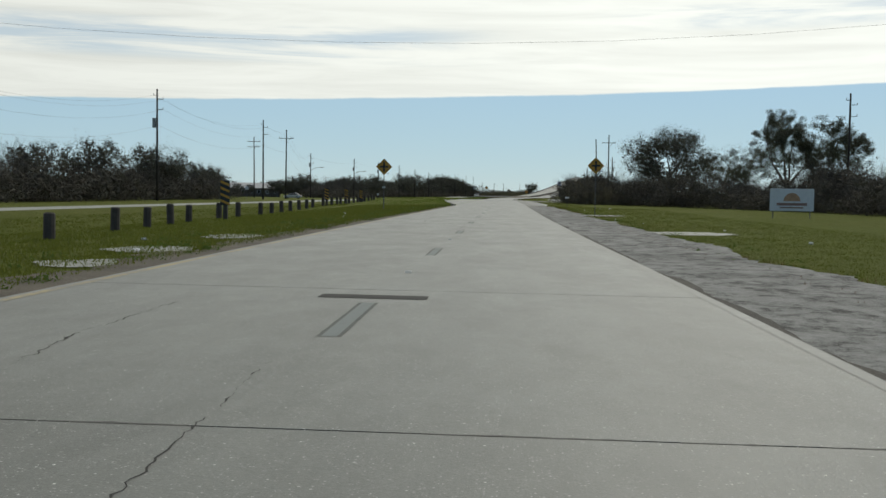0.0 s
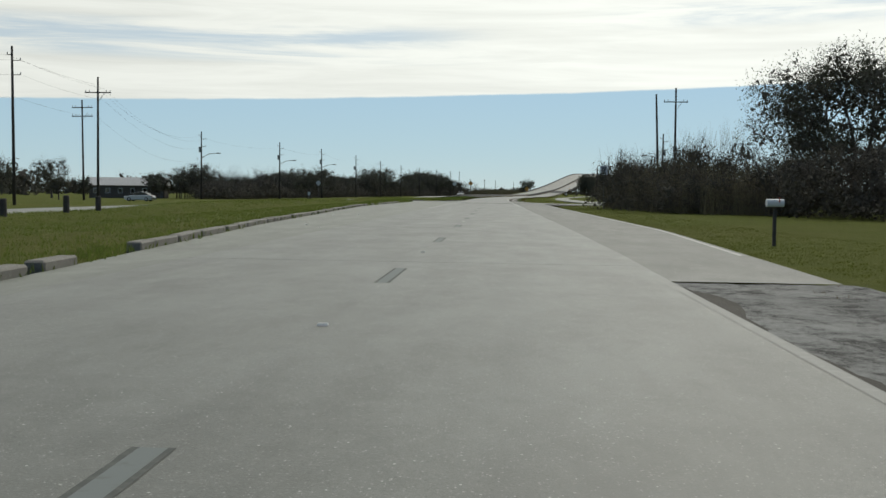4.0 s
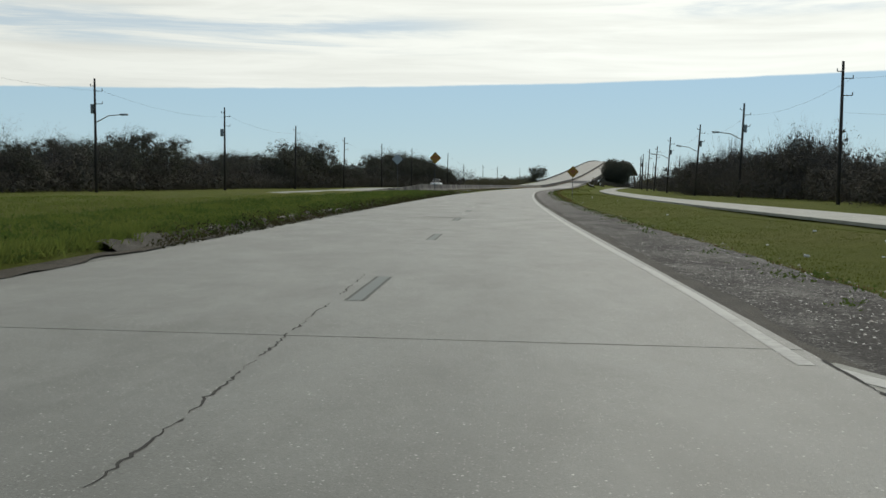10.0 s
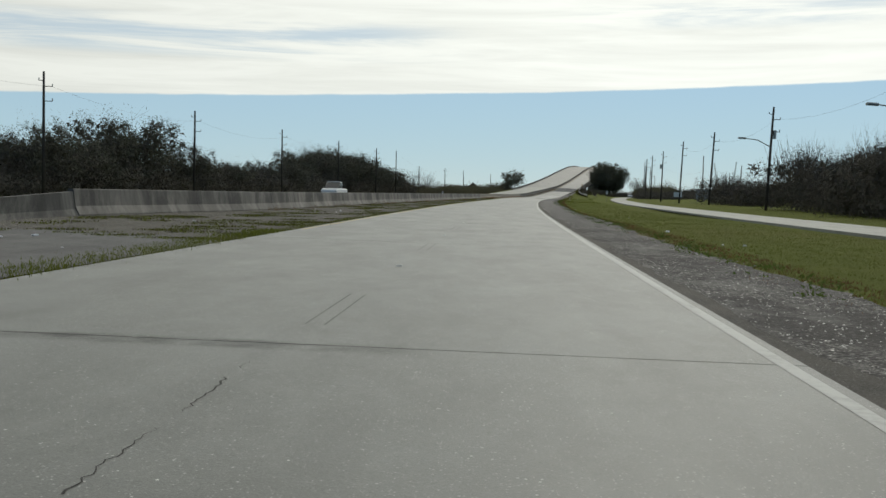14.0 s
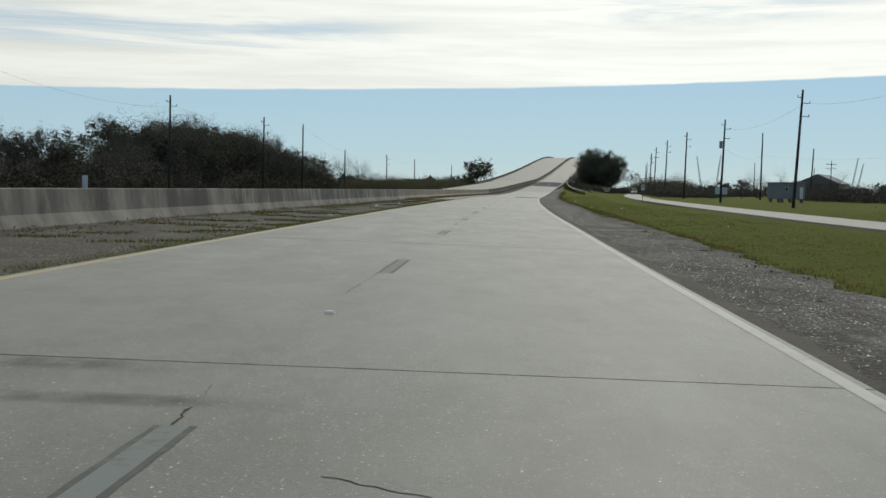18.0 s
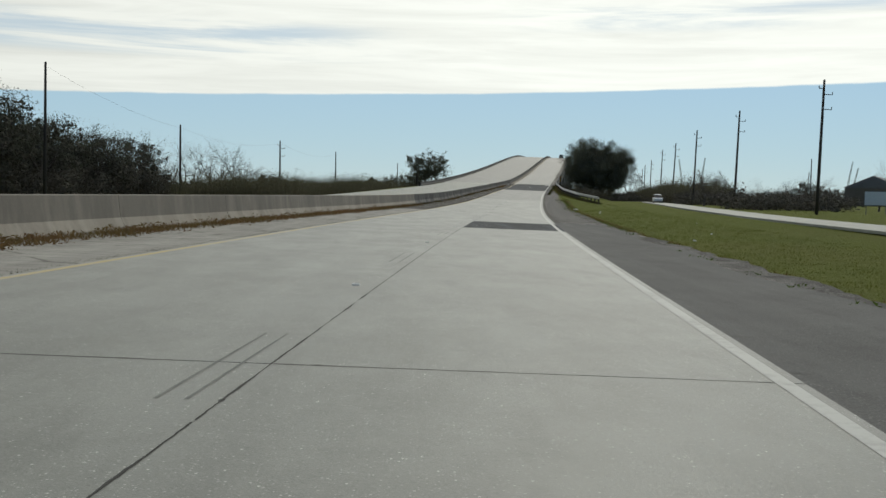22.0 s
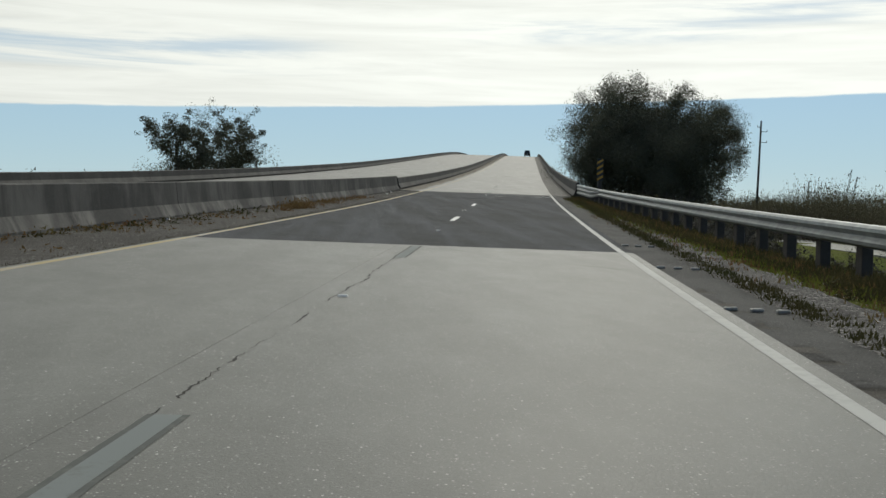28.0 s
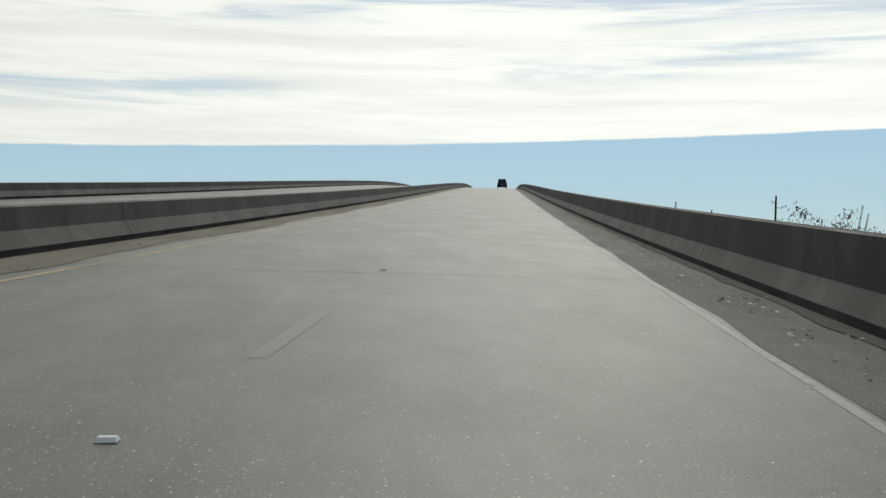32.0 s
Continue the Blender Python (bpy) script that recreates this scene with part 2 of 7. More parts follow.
def asphalt(name, base, gravel=0.25, crack=0.0, patch=0.25, chip=0.7, grain=46, dust=0.0, streak=0.5, many=0.72):
    k = Mat(name, 0.85, 0.0, 0.22)
    stone = k.cells(grain)
    big = k.noise(0.6, 5, 0.65)
    track = k.noise(1.5, 5, 0.65, (1, 0.045, 1))
    c = k.mix(k.ramp(big, 0.3, 0.7), tuple(v * (1 - patch) for v in base), tuple(v * (1 + patch) for v in base))
    c = k.mix(k.ramp(track, 0.45, 0.7, 0.0, streak), c, tuple(v * (1.2 + streak) for v in base))
    c = k.mix(k.ramp(k.noise(70, 2), 0.5, 0.7, 0, gravel), c, (0.34, 0.33, 0.31))
    pick = k.n.new("ShaderNodeSeparateColor")
    k.l.new(stone.outputs["Color"], pick.inputs[0])
    # pale stone chips, brightened in the colour for the sun's sparkle
    c = k.mix(k.math("MULTIPLY", k.ramp(stone.outputs["Distance"], 0.12, 0.36, 1.0, 0.0), k.ramp(pick.outputs[0], many, 1.0, 0.0, chip)), c, (0.42, 0.41, 0.38))
    c = k.mix(k.math("MULTIPLY", k.ramp(stone.outputs["Distance"], 0.12, 0.40, 1.0, 0.0), k.ramp(pick.outputs[1], 0.65, 1.0, 0.0, 0.8)), c, tuple(v * 0.35 for v in base))
    if dust:
        c = k.mix(k.ramp(k.math("ADD", k.noise(0.35, 5, 0.65, (1, 0.5, 1)), k.math("MULTIPLY", k.noise(14, 3, 0.7), 0.2)), 0.52, 0.72, 0.0, dust), c, (0.20, 0.19, 0.172))
    if crack:
        web = k.cells(0.85, "DISTANCE_TO_EDGE", (0.6, 1.5, 1))
        c = k.mix(k.ramp(k.math("ADD", web.outputs["Distance"], k.math("MULTIPLY", k.noise(6, 4, 0.7), 0.05)), 0.02, 0.06, crack, 0.0), c, (0.025, 0.023, 0.02))
    k.color(c)
    k.bump(k.math("ADD", stone.outputs["Distance"], k.math("MULTIPLY", big, 2.0)), 0.009, 0.6)
    return k.m


def gravel_mat(name, soil, pale, shade=0.6, dust=0.5, scale=24):
    """Chips of many greys bedded in soil, with bare dark patches and dusty ones."""
    k = Mat(name, 0.92, 0.0, 0.25)
    c = None
    lump = None
    for sc, w in ((scale, None), (scale * 2.3, 0.5)):
        cell = k.cells(sc)
        pick = k.n.new("ShaderNodeSeparateColor")
        k.l.new(cell.outputs["Color"], pick.inputs[0])
        t = k.mix(k.ramp(pick.outputs[0], 0.15, 1.0), soil, pale)
        t = k.mix(k.ramp(pick.outputs[1], 0.86, 1.0), t, tuple(min(1, v * 1.9) for v in pale))
        t = k.mix(k.ramp(cell.outputs["Distance"], 0.30, 0.62, 0.0, 0.85), t, tuple(v * 0.5 for v in soil))
        c = t if c is None else k.mix(k.ramp(k.noise(2.0, 4, 0.7), 0.45, 0.58), c, t)
        lump = cell.outputs["Distance"] if lump is None else lump
    bare = k.ramp(k.math("ADD", k.noise(0.38, 7, 0.75, (1.3, 0.8, 1)), k.math("MULTIPLY", k.noise(9, 4, 0.7), 0.12)), 0.53, 0.62, 0.0, shade)
    c = k.mix(bare, c, tuple(v * 0.75 for v in soil))
    fine = k.ramp(k.noise(0.8, 6, 0.7, (1, 0.45, 1)), 0.52, 0.74, 0.0, dust)
    c = k.mix(fine, c, tuple(v * 0.8 for v in pale))
    seam = k.ramp(k.noise(0.75, 6, 0.75, (0.3, 1.6, 1)), 0.61, 0.68, 0.0, 0.75)
    c = k.mix(seam, c, tuple(v * 0.4 for v in soil))
    k.color(c)
    k.bump(k.math("ADD", k.math("MULTIPLY", lump, -1.0), k.noise(3.0, 5, 0.7)), 0.03, 0.9)
    return k.m


def flaked(name, base, pale, hole):
    """Old asphalt that has broken into flakes lying across the road's line."""
    k = Mat(name, 0.85, 0.0, 0.3)
    flake = k.noise(1.5, 8, 0.8, (1.0, 0.75, 1), 0.3)
    small = k.noise(8.0, 5, 0.75, (1, 0.8, 1))
    both = k.math("ADD", flake, k.math("MULTIPLY", small, 0.35))
    c = k.mix(k.ramp(both, 0.52, 0.78), base, pale)
    c = k.mix(k.ramp(both, 0.56, 0.66, 0.95, 0.0), c, hole)
    c = k.mix(k.ramp(k.noise(55, 3, 0.75), 0.5, 0.7, 0.0, 0.5), c, tuple(v * 1.5 for v in pale))
    c = k.mix(k.ramp(k.noise(0.25, 4, 0.6), 0.45, 0.7, 0.0, 0.5), c, tuple(v * 0.7 for v in base))
    k.color(c)
    k.bump(both, 0.06, 1.0)
    return k.m


M_ASPHALT = asphalt("patch_asphalt", (0.0255, 0.0285, 0.0335), 0.07, 0.0, 0.5, 0.95, 52, 0.0, 1.0, 0.76)
M_SHOULDER_OLD = flaked("old_flaked_asphalt", (0.080, 0.079, 0.076), (0.26, 0.26, 0.248), (0.016, 0.015, 0.013))
M_GRAVEL = gravel_mat("gravel_shoulder", (0.062, 0.057, 0.052), (0.30, 0.285, 0.265), 0.75, 0.75)
M_SHOULDER_LEFT = asphalt("left_shoulder_asphalt", (0.25, 0.24, 0.215), 0.45, 0.7)


def paint(name, base, worn, under=(0.25, 0.25, 0.24), rough=0.6, spec=0.5):
    k = Mat(name, rough, 0.0, spec)
    w = k.noise(9, 6, 0.7)
    big = k.noise(0.6, 4, 0.6)
    fac = k.ramp(k.math("ADD", w, k.math("MULTIPLY", big, 0.8)), worn, worn + 0.25)
    k.color(k.mix(fac, base, under))
    return k.m


M_WHITE_LINE = paint("edge_line_white", (0.36, 0.365, 0.345), 0.88)
M_DASH = paint("dash_worn_white", (0.178, 0.197, 0.192), 0.95, (0.130, 0.136, 0.124), 0.75, 0.25)
M_DASH_FAINT = paint("dash_faint", (0.118, 0.122, 0.112), 0.75, (0.110, 0.110, 0.095), 0.5, 0.42)
M_DASH_EDGE = paint("dash_dark_edge", (0.080, 0.086, 0.080), 0.86, (0.128, 0.132, 0.118), 0.75, 0.25)
M_DASH_GHOST = paint("dash_ghost_edge", (0.062, 0.068, 0.064), 0.78, (0.115, 0.119, 0.106), 0.6, 0.35)
M_DASH_NEW = paint("dash_bright_white", (0.7, 0.7, 0.68), 1.0, (0.2, 0.2, 0.2))
M_YELLOW_LINE = paint("edge_line_yellow", (0.38, 0.29, 0.11), 0.85, (0.33, 0.31, 0.27))
M_CRACK = Mat("crack_dark", 0.95).color((0.03, 0.028, 0.025)).m


def stain(name, c, share):
    """A thin soot film that thins out towards its edges."""
    k = Mat(name, 0.8)
    k.color(c)
    tc = k.n.new("ShaderNodeTexCoord")
    sp = k.n.new("ShaderNodeSeparateXYZ")
    k.l.new(tc.outputs["Generated"], sp.inputs[0])
    f = None
    for i in (0, 1):
        q = k.math("MULTIPLY", k.math("MULTIPLY", sp.outputs[i], k.math("SUBTRACT", 1.0, sp.outputs[i])), 4.0)
        f = q if f is None else k.math("MULTIPLY", f, q)
    k.l.new(k.math("MULTIPLY", k.math("MULTIPLY", f, k.ramp(k.noise(2.2, 6, 0.7, (1, 0.8, 1)), 0.35, 0.7)), share), k.b.inputs["Alpha"])
    return k.m


M_WORN = stain("worn_pale_grit", (0.16, 0.16, 0.15), 0.9)
M_SKID = stain("tyre_soot", (0.05, 0.05, 0.048), 0.55)


def see_through(k, color, share):
    """Lets part of the light through a thin leaf."""
    t = k.n.new("ShaderNodeBsdfTranslucent")
    if isinstance(color, tuple):
        t.inputs[0].default_value = rgb(color)
    else:
        k.l.new(color, t.inputs[0])
    m = k.n.new("ShaderNodeMixShader")
    m.inputs[0].default_value = share
    k.l.new(k.b.outputs[0], m.inputs[1])
    k.l.new(t.outputs[0], m.inputs[2])
    k.l.new(m.outputs[0], k.n["Material Output"].inputs[0])


def blade_mat(name, a, b, share=0.5):
    k = Mat(name, 0.85, 0.0, 0.06)
    c = k.mix(k.ramp(k.noise(0.4, 4), 0.3, 0.7), a, b)
    c = k.mix(k.ramp(k.geo.outputs["Random Per Island"], 0, 1, 0, 0.4), c, tuple(v * 0.65 for v in a))
    k.color(c)
    see_through(k, c, share)
    return k.m


def grass_mat(name, a, b, dry, dryness=0.35):
    k = Mat(name, 0.95, 0.0, 0.05)
    big, mid, tiny = k.noise(0.05, 4, 0.6), k.noise(0.7, 5, 0.7), k.noise(26, 3, 0.7)
    c = k.mix(k.ramp(mid, 0.3, 0.7), a, b)
    c = k.mix(k.ramp(big, 0.45, 0.75, 0, dryness), c, dry)
    c = k.mix(k.ramp(tiny, 0.4, 0.65, 0, 0.4), c, tuple(v * 0.5 for v in a))
    k.color(c)
    k.bump(k.math("ADD", tiny, mid), 0.09, 0.9)
    return k.m


M_GRASS = grass_mat("grass_ground", (0.100, 0.122, 0.024), (0.132, 0.148, 0.032), (0.19, 0.155, 0.06))
M_BLADE = blade_mat("grass_blades", (0.115, 0.140, 0.026), (0.150, 0.165, 0.036))
M_LUSHLEAF = blade_mat("broad_weed_leaves", (0.085, 0.14, 0.03), (0.13, 0.17, 0.045), 0.35)
M_ROUGHWEED = blade_mat("rough_slope_weeds", (0.050, 0.056, 0.022), (0.095, 0.078, 0.038), 0.3)
M_LUSH = blade_mat("lush_grass_blades", (0.13, 0.178, 0.038), (0.185, 0.215, 0.055))
M_DRY = blade_mat("dry_weeds", (0.185, 0.105, 0.055), (0.125, 0.11, 0.045))


def leaf_mat(name, a, b):
    k = Mat(name, 0.8, 0.0, 0.15)
    r = k.geo.outputs["Random Per Island"]
    c = k.mix(r, a, b)
    c = k.mix(k.ramp(k.info.outputs["Random"], 0, 1, 0, 0.5), c, tuple(v * 0.6 for v in a))
    k.color(c)
    see_through(k, c, 0.18)
    return k.m


M_LEAF = leaf_mat("evergreen_leaves", (0.082, 0.086, 0.063), (0.126, 0.129, 0.090))
M_SCRUB = leaf_mat("winter_scrub", (0.100, 0.089, 0.073), (0.145, 0.129, 0.102))
M_REED = leaf_mat("dry_reeds", (0.25, 0.21, 0.14), (0.15, 0.15, 0.085))
M_CANE = leaf_mat("grey_cane_leaves", (0.10, 0.092, 0.068), (0.19, 0.17, 0.125))
M_MARSH = leaf_mat("marsh_reeds", (0.165, 0.146, 0.088), (0.105, 0.100, 0.060))
M_BARK = Mat("bark", 0.9)
M_BARK.color(M_BARK.mix(M_BARK.ramp(M_BARK.noise(6, 5, 0.7, (1, 1, 0.2)), 0.3, 0.7), (0.05, 0.042, 0.034), (0.12, 0.10, 0.085)))
M_BARK = M_BARK.m


def plain(name, c, rough=0.6, metal=0.0, var=0.25, scale=4.0):
    k = Mat(name, rough, metal)
    k.color(k.mix(k.ramp(k.noise(scale, 5, 0.65), 0.3, 0.7), tuple(v * (1 - var) for v in c), tuple(min(1, v * (1 + var)) for v in c)))
    k.bump(k.noise(scale * 9, 3), 0.004, 0.3)
    return k.m


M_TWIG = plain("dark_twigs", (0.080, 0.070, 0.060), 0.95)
# leaf tone darkened: the shade inside the crowns is put into this colour
k = Mat("inner_foliage_shade", 0.95, 0.0, 0.05)
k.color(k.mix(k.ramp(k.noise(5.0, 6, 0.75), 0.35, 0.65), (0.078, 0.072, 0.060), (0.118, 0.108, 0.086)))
M_INNER_SHADE = k.m
M_POLE = plain("creosoted_pole", (0.048, 0.041, 0.036), 0.95)
M_TIMBER = plain("dark_timber_post", (0.06, 0.052, 0.045), 0.9)
M_STEEL = plain("galvanised_steel", (0.25, 0.262, 0.262), 0.45, 0.8, 0.25)
M_POST = plain("dull_galvanised_post", (0.14, 0.142, 0.14), 0.75, 0.2, 0.2)
M_YELLOW = plain("sign_yellow", (0.50, 0.25, 0.02), 0.5, 0.0, 0.08)
M_BLACK = plain("sign_black", (0.02, 0.02, 0.02), 0.5, 0.0, 0.1)
M_ALU = plain("sign_back_aluminium", (0.42, 0.43, 0.44), 0.45, 0.6, 0.1)
M_SIGNWHITE = plain("sign_white", (0.62, 0.63, 0.64), 0.5, 0.0, 0.06)
M_RED = plain("sign_red", (0.45, 0.09, 0.05), 0.5, 0.0, 0.1)
M_WIRE = plain("wire", (0.05, 0.05, 0.055), 0.6)
M_KERB = concrete("kerb_concrete", (0.185, 0.172, 0.148), 0.3)


def barrier_mat(name, lite, dark, soot, soot_share, drip=0.6, fall=0.28):
    k = Mat(name, 0.85)
    run = k.noise(0.9, 6, 0.66, (1, 1, fall), 0.6)
    big = k.noise(0.42, 6, 0.7, (1, 1, 0.45), 0.4)
    grit = k.noise(30, 3)
    c = k.mix(k.ramp(run, 0.38, 0.60), lite, dark)
    c = k.mix(k.ramp(big, 0.46, 0.56, 0, soot_share), c, soot)
    c = k.mix(k.ramp(k.noise(2.0, 5, 0.7, (1, 1, 0.2)), 0.55, 0.70, 0, drip * .75), c, tuple(v * 0.8 for v in dark))
    c = k.mix(k.ramp(grit, 0.5, 0.8, 0, 0.3), c, tuple(v * 1.3 for v in lite))
    k.color(c).bump(grit, 0.005, 0.5)
    return k.m


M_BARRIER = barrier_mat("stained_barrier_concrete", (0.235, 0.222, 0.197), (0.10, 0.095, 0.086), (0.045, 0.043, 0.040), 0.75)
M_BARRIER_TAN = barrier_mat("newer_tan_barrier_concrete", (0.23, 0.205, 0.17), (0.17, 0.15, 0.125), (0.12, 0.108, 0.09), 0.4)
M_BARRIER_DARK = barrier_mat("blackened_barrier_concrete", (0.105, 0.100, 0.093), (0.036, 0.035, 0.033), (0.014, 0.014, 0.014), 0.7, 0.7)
# weather stains, plus the shade on the parapet wall put into the near-black
M_PARAPET = barrier_mat("shade_darkened_parapet_concrete", (0.040, 0.038, 0.037), (0.019, 0.018, 0.018), (0.010, 0.010, 0.010), 0.7, 0.08, 1.0)
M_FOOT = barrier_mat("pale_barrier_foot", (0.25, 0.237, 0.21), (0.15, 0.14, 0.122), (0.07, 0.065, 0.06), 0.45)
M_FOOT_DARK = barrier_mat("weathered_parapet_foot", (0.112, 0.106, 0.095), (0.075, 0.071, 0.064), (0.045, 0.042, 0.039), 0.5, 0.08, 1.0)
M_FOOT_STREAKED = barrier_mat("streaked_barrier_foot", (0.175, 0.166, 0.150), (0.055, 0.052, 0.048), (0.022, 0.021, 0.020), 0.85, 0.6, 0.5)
M_FOOT_TAN = barrier_mat("tan_barrier_foot", (0.33, 0.295, 0.24), (0.25, 0.22, 0.18), (0.18, 0.16, 0.13), 0.4)
M_CARDARK = plain("car_paint_dark", (0.02, 0.021, 0.024), 0.25, 0.3, 0.05)
M_CARWHITE = plain("car_paint_white", (0.72, 0.72, 0.72), 0.3, 0.0, 0.03)
M_CARSILVER = plain("car_paint_silver", (0.45, 0.46, 0.48), 0.3, 0.6, 0.05)
M_TYRE = plain("tyre_rubber", (0.02, 0.02, 0.02), 0.9)
M_RIM = plain("wheel_rim", (0.4, 0.4, 0.42), 0.35, 0.8, 0.05)
M_LAMPRED = plain("tail_lamp", (0.35, 0.015, 0.01), 0.3, 0.0, 0.05)
M_LAMPWHITE = plain("head_lamp", (0.75, 0.75, 0.72), 0.2, 0.0, 0.05)
M_GLASS = Mat("car_glass", 0.06, 0.0, 0.8).color((0.015, 0.017, 0.02)).m
M_ROOF = plain("dark_metal_roof", (0.13, 0.13, 0.14), 0.6, 0.3)
M_WALLWHITE = plain("white_siding", (0.62, 0.62, 0.60), 0.7, 0.0, 0.08)
M_WALLBLUE = plain("grey_blue_cladding", (0.20, 0.225, 0.245), 0.6, 0.2, 0.12)
M_LITTER = plain("white_litter", (0.7, 0.7, 0.7), 0.7, 0.0, 0.1)


# ---- the road's line: x of the lane, height, crossfall ----
LINE_Y = list(range(0, 926, 25))
LINE_X = [0.0, -.30, -.55, -.72, -.88, -1.01, -1.19, -1.47, -1.77, -2.07, -2.32, -2.53, -2.70, -2.82, -2.79, -2.51, -2.03, -1.41, -.65,
          .30, 1.45, 2.80, 4.41, 6.24, 8.14, 10.15, 12.36, 14.87, 17.60, 20.50, 23.54, 26.68, 29.97, 33.46, 37.14, 40.99, 44.85, 48.73]
END_SLOPE = 0.155


def lane_x(y):
    if y <= 0:
        return -0.012 * y
    if y >= 925:
        return 48.73 + (y - 925) * END_SLOPE
    i = min(int(y // 25), len(LINE_X) - 2)
    f = y / 25 - i
    p1, p2 = LINE_X[i], LINE_X[i + 1]
    p0 = LINE_X[i - 1] if i else p1 + 0.3
    p3 = LINE_X[i + 2] if i + 2 < len(LINE_X) else p2 + 3.87
    return 0.5 * (2 * p1 + (p2 - p0) * f + (2 * p0 - 5 * p1 + 4 * p2 - p3) * f * f + (3 * p1 - p0 - 3 * p2 + p3) * f ** 3)


def table(y, ys, vs):
    return float(np.interp(y, ys, vs))


def wander(y):
    return table(y, (0, 6, 34, 62, 91, 230, 312, 369, 481, 510, 538, 566, 595, 623, 680, 709, 796, 826, 883, 1000),
                 (.36, .33, .19, .13, .17, .05, -.12, -.07, -.03, .02, -.04, -.23, -.32, -.24, -.30, -.27, -.20, -.08, -.10, -.10))


def road_x(y, v):
    """World x of lateral place v (0: the driven line, plus to the right) at station y."""
    return lane_x(y) + wander(y) + v


GRADE_Y = (-500, 690, 704, 718, 746, 776, 806, 835, 864, 892, 907, 940, 1000, 1060, 1100, 1200, 1260, 1400, 1480, 1560, 3000)
GRADE = (0, 0, .006, .0106, .0186, .022, .0275, .036, .0465, .0505, .0525, .060, .064, .0615, .054, .016, 0, -.055, -.055, 0, 0)
_gy = np.arange(-500, 1600, 1.0)
_gz = np.concatenate([[0], np.cumsum(np.interp(_gy, GRADE_Y, GRADE))])[:-1]


EYE = 1.16
_fy = [row[1][1] for row in PATH if row[1][1] > 690]
_fz = [row[1][2] - EYE for row in PATH if row[1][1] > 690]
_fix = np.array(_fz) - np.interp(_fy, _gy, _gz)
_gz = _gz + np.interp(_gy, [680] + _fy, [0] + list(_fix))


def road_z(y):
    return float(np.interp(y, _gy, _gz))


def crossfall(y):
    return table(y, (0, 300, 380, 800, 880, 950), (.006, .008, .022, .022, .015, .015))


def surf(y, v):
    return road_z(y) - crossfall(y) * max(-13.0, min(4.5, v))


def opp_v(y):
    """Middle of the opposite carriageway."""
    return table(y, (-200, 250, 330, 400, 440, 520, 850, 1500), (-34, -34, -32, -30.0, -25, -21.0, -16.3, -16.3))


BRIDGE = 853.0
NAT = -0.35


def left_edge(y):
    """Where the paving ends on the left of our carriageway."""
    return table(y, (-100, 118, 150, 200, 254, 256, 275.5, 277, 278.5, 281, 284, 288, 300, 385, 397, 403, 408, 424, 440, 505, 618, 821, 853),
                 (-5.7, -5.7, -8.5, -11.3, -11.3, -11.3, -11.3, -9.2, -7.3, -6.5, -6.1, -5.8, -6.0, -6.1, -6.3, -8.6, -12.0, -13.1, -11.2, -10.2, -8.8, -8.0, -6.9))


def opening(y):
    """Inner edge of the crossover's paving, round the nose of the median."""
    return table(y, (254, 255, 277, 279, 282, 286, 292, 302, 303), (-60, -11.2, -11.2, -11.9, -13.6, -16.5, -20.5, -27, -60))


def cross_z(y, v):
    return surf(y, v) * max(0, 1 - (-11 - v) / 10) + (NAT + 0.08) * max(0, min(1, (-11 - v) / 10)) - 0.01


def barrier_v(y):
    return table(y, (424, 440, 505, 618, 821, 853, 1500), (-12.9, -11.0, -9.6, -8.6, -7.8, -6.75, -6.75))


def rise(y):
    """The land on the right climbs a little towards the bridge."""
    return table(y, (600, 640, 700, 750, 800, 850, 930, 1060), (0, .02, .13, .34, .48, .5, .5, 0))


def front_v(y):
    """Near edge of the frontage road."""
    return table(y, (255, 290, 400, 560, 640, 700, 750, 800, 850, 1000, 1500), (30, 15.0, 14.2, 15.6, 17.4, 17.9, 19.0, 21.2, 23.0, 25.0, 27.0))


def front_w(y):
    return table(y, (255, 290, 400, 600, 1500), (6, 5.5, 4.4, 4.3, 4.5))


def nat(x, y):
    """Natural ground away from the road."""
    d = max(0.0, min(1.0, (x - road_x(y, 0) - 5) / 9))
    return NAT + rise(y) * d + 0.25 * noise.noise((x * 0.013, y * 0.013, 0)) + 0.05 * noise.noise((x * 0.12, y * 0.12, 3))


